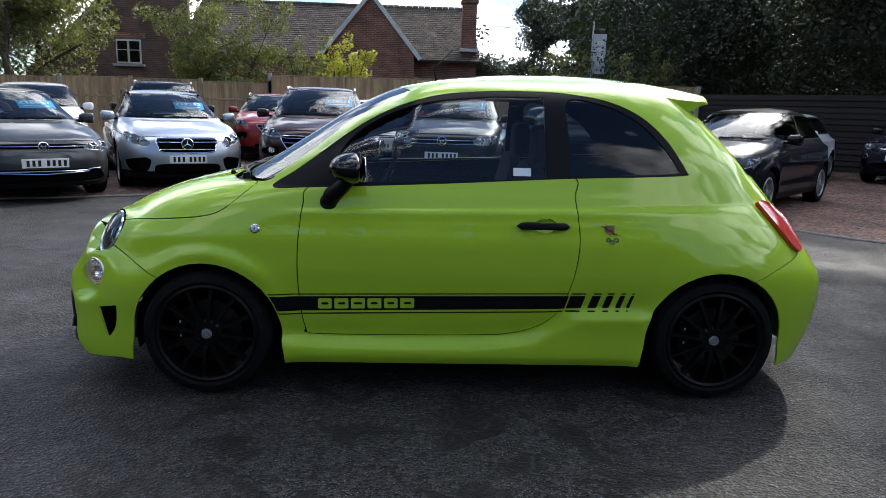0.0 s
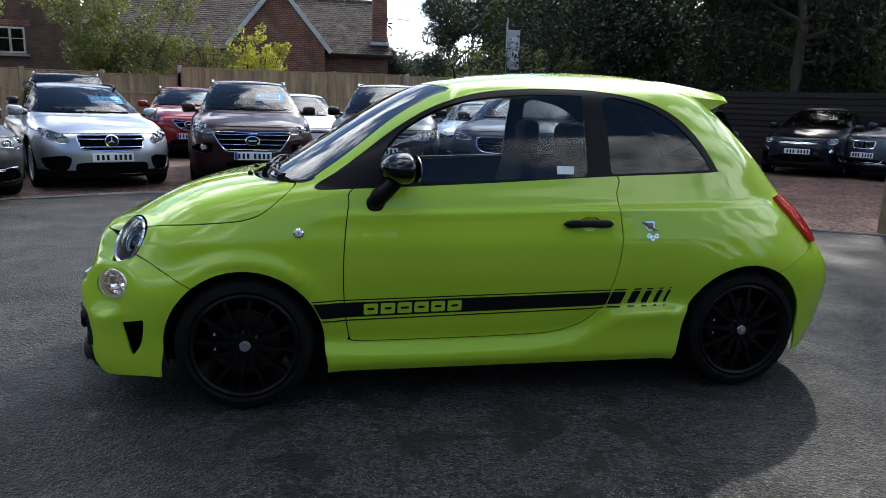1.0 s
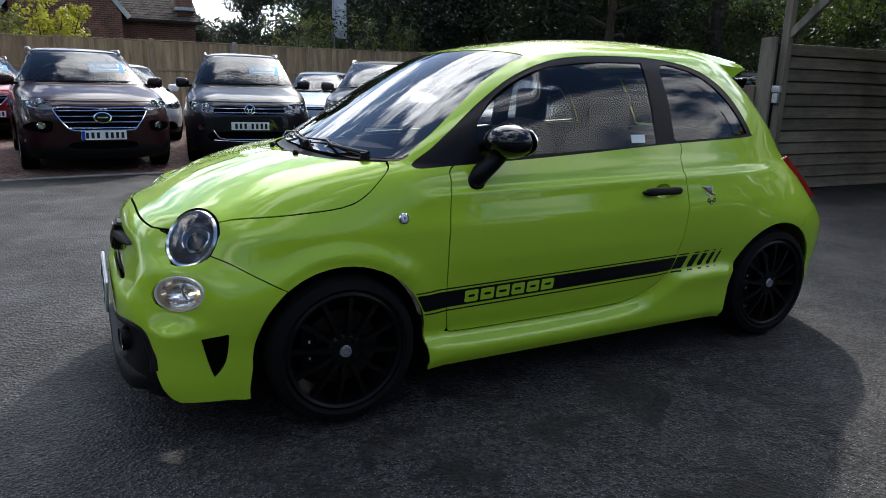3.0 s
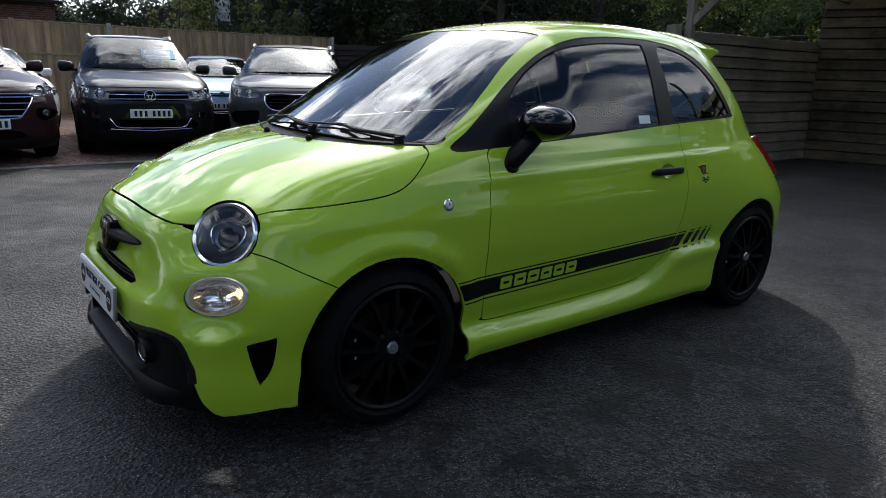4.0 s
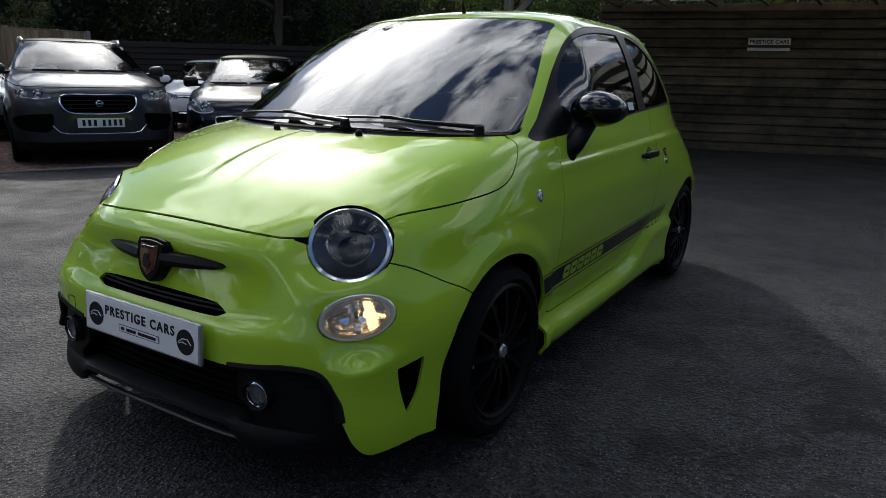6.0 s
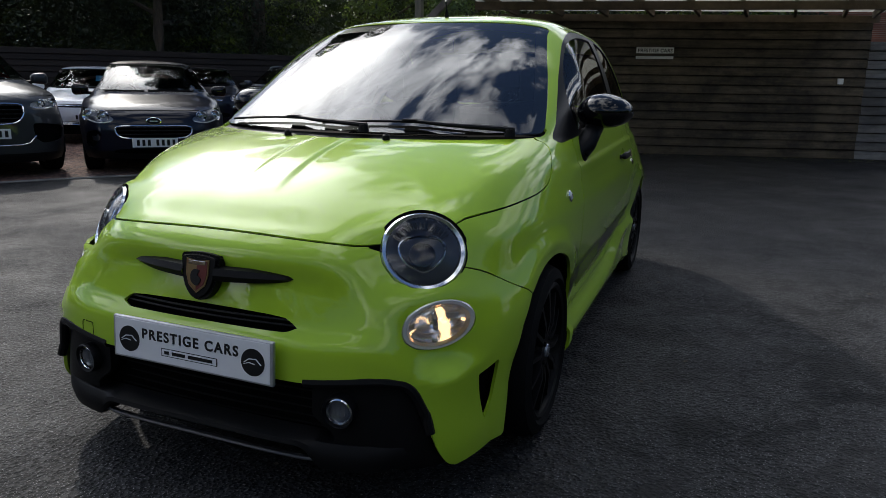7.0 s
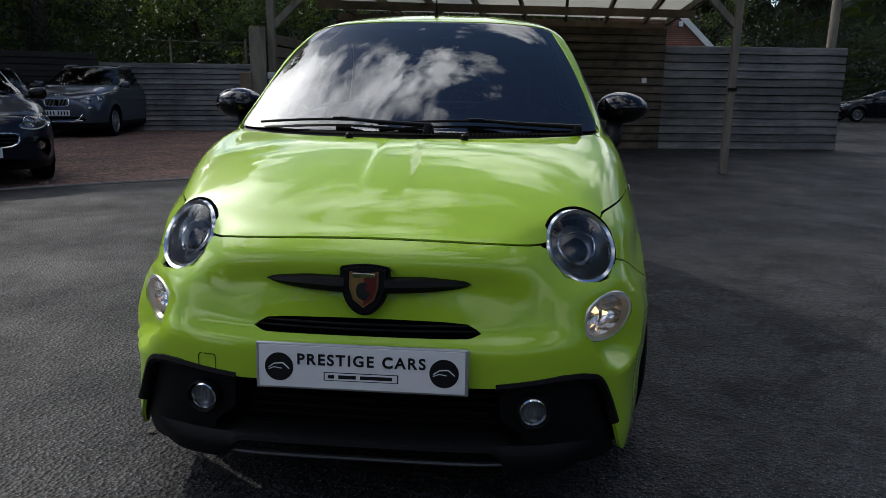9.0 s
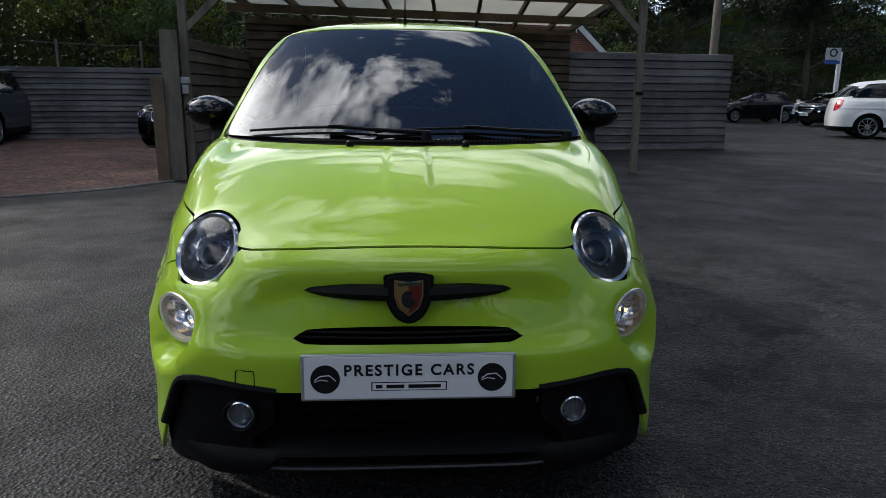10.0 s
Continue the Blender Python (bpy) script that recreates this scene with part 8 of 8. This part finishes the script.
GOLF = dict(paint="p_grey", h=1.46, w=.895, fo=.85, wb=2.62, ro=.80, nose_z=.78, cowl_z=.97, cowl_x=.40, rake=.82, wheel=.32, rails=False, lamp=[(.48, .66), (.52, .73), (.72, .76), (.82, .76), (.82, .68), (.72, .64)], grille=[(0, .735), (.47, .725), (.47, .675), (0, .665)], bars=1, emblem=.06, plate_z=.50, low=[(0, .42), (.55, .42), (.70, .36), (.66, .26), (0, .26)], sticker="£16951", skid=True, smile=(.66, .40, .02))
put(GOLF, spot(-3.62, 4.94, 40), "dark grey hatchback with thin chrome grille line")
HYU = dict(paint="p_maroon", h=1.65, w=.925, fo=.92, wb=2.67, ro=.88, nose_z=.93, cowl_z=1.10, lamp=[(.52, .82), (.56, .88), (.76, .95), (.84, .94), (.82, .86), (.66, .81)], grille=[(0, .83), (.46, .84), (.53, .80), (.40, .60), (.30, .56), (0, .56)], bars=4, emblem=.07, plate_z=.50, low=[(0, .42), (.34, .42), (.40, .34), (0, .32)], fog=(.68, .62, .05), rails="alu", sticker="£14251", chrome_frame=True, emblem_mark="slot", emblem_w=1.5, blue_strip=True, cheek=[(.55, .64), (.60, .68), (.82, .64), (.84, .56), (.60, .53)], valance=.36)
put(HYU, spot(-.55, 6.73, 5.6), "dark maroon sport utility car with hexagonal chrome grille")
TIG = dict(paint="p_dark", h=1.68, w=.905, fo=.87, wb=2.60, ro=.95, nose_z=.93, cowl_z=1.11, lamp=[(.47, .79), (.50, .86), (.70, .90), (.80, .90), (.82, .80), (.74, .76), (.56, .76)], grille=[(0, .85), (.45, .85), (.46, .76), (0, .74)], bars=2, emblem=.075, plate_z=.585, low=[(0, .50), (.45, .50), (.60, .46), (.52, .36), (0, .34)], fog=(.66, .56, .05), rails="alu", sticker="£18251", skid=True, rim="alu_rim", smile=(.50, .40, .12), valance=.34)
put(TIG, spot(1.34, 7.01, -9.4), "black sport utility car with twin chrome grille bars")
JAG = dict(paint="p_grey", h=1.63, w=.965, fo=.90, wb=2.87, ro=.96, nose_z=.96, cowl_z=1.10, cowl_x=.50, rake=.9, lamp=[(.50, .82), (.54, .88), (.76, .92), (.86, .90), (.84, .83), (.66, .80)], grille=[(0, .86), (.36, .86), (.42, .80), (.39, .70), (.28, .64), (0, .63)], bars=5, oval=True, emblem=.04, plate_z=.53, low=[(.42, .68), (.46, .70), (.82, .66), (.82, .50), (.50, .46)], rails="alu", chrome_frame=True, rim="dark_rim", cheek=[(.50, .60), (.54, .64), (.88, .60), (.90, .50), (.84, .44), (.56, .42)], smile=(.52, .40, .10), emblem_mark="slot")
put(dict(JAG, low=None), spot(3.09, 6.33, -25), "dark grey sport utility car with black mesh grille")
FIESTA = dict(paint="p_navy", h=1.47, w=.87, fo=.83, wb=2.49, ro=.72, nose_z=.80, cowl_z=.97, cowl_x=.38, rake=.86, wheel=.315, rails=False, lamp=[(.45, .66), (.52, .74), (.70, .80), (.80, .80), (.80, .70), (.64, .63)], grille=[(0, .60), (.36, .60), (.44, .56), (.36, .46), (.0, .44)], bars=4, emblem=.045, emblem_z=.66, plate_z=.40, low=[(0, .32), (.40, .32), (.46, .27), (0, .25)], fog=(.66, .46, .05), chrome_frame=True, drl=True, oval=True, emblem_mark="slot", emblem_w=2.0, cheek=[(.60, .50), (.66, .55), (.76, .52), (.78, .38), (.70, .34)])
put(FIESTA, spot(4.49, 5.26, -45.5), "black supermini with wide oval chrome grille")
# second row
put(dict(HYU, paint="p_red", h=1.59, sticker="SOLD", grille=[(0, .80), (.32, .84), (.30, .78), (.18, .66), (0, .62)], bars=2, chrome_frame=True, fog=(.66, .55, .04), rails="alu"), spot(-2.27, 12.0, 10), "red crossover with chrome V grille")
put(dict(TIG, paint="p_dark", h=1.76, rails="alu", sticker=""), spot(-3.95, 9.9, 18), "dark tall sport utility car with roof rails")
put(dict(HYU, paint="p_white", h=1.63, sticker="", rails=False), spot(-6.0, 9.1, 25), "white sport utility car beside the fence")
put(dict(GOLF, paint="p_white", h=1.50, sticker="", rails=False), spot(.15, 11.0, 4), "white hatchback in the second row")
put(dict(GOLF, paint="p_blue", h=1.46, sticker=""), spot(3.5, 10.3, -18), "pale blue hatchback in the second row")
put(dict(GOLF, paint="p_white", h=1.46, sticker="SOLD", sticker_y=.3), spot(7.1, 9.35, -45), "white hatchback with a blue sticker")
put(dict(FIESTA, paint="p_navy", h=1.58, w=.87, fo=.84, wb=2.57, ro=.85, nose_z=.90, cowl_z=1.06, lamp=[(.55, .80), (.60, .87), (.70, .88), (.76, .82), (.70, .75), (.60, .74)], grille=[(0, .76), (.34, .765), (.34, .745), (0, .735)], bars=1, fog=(.66, .60, .05), plate_z=.57, emblem_z=.755, emblem=.05, low=[(0, .46), (.5, .46), (.5, .36), (0, .34)]), spot(10.85, 9.95, -50), "dark blue crossover with round lamps")
put(dict(TIG, paint="p_bmw", h=1.66, w=.94, fo=.85, wb=2.81, ro=.95, nose_z=.95, cowl_z=1.12, grille=[(.02, .84), (.22, .85), (.25, .80), (.22, .70), (.03, .69)], kidney=True, chrome_frame=True, bars=0, emblem=.035, emblem_z=.92, plate_z=.55, sticker="", rails="alu", fog=(.66, .66, .045), low=[(0, .46), (.46, .46), (.55, .38), (0, .36)]), spot(11.99, 9.36, -78), "blue-grey sport utility car with slatted twin grille")
put(dict(GLA, paint="p_black", h=1.50, w=.95, fo=.88, wb=3.0, ro=1.0, nose_z=.82, cowl_z=1.0, sticker="", rails=False, grille=[(0, .76), (.36, .77), (.40, .70), (.34, .54), (0, .52)], bars=4, lamp=[(.52, .66), (.56, .76), (.74, .80), (.82, .76), (.80, .66), (.62, .62)]), spot(12.23, 4.78, -96), "black saloon with a chrome-barred grille parked behind the shelter")
# far car park
put(dict(FIESTA, paint="p_black", h=1.49, sticker=""), spot(30.5, -14.8, -177), "black hatchback side on in the far car park")
put(dict(HYU, paint="p_black", h=1.64, sticker="", rails=False), spot(26.0, -16.8, -170), "black crossover with pale alloy wheels in the far car park")
put(dict(GOLF, paint="p_white", sticker=""), lambda fo: pose(30.5, -19.2, 0, 0, 0, -80), "white car far across the car park")
put(dict(TIG, paint="p_white", h=1.68, sticker="", rails=False, ro=.95, rear_cut=.55), spot(16.34, -16.88, -23), "white sport utility car at the car park entrance")
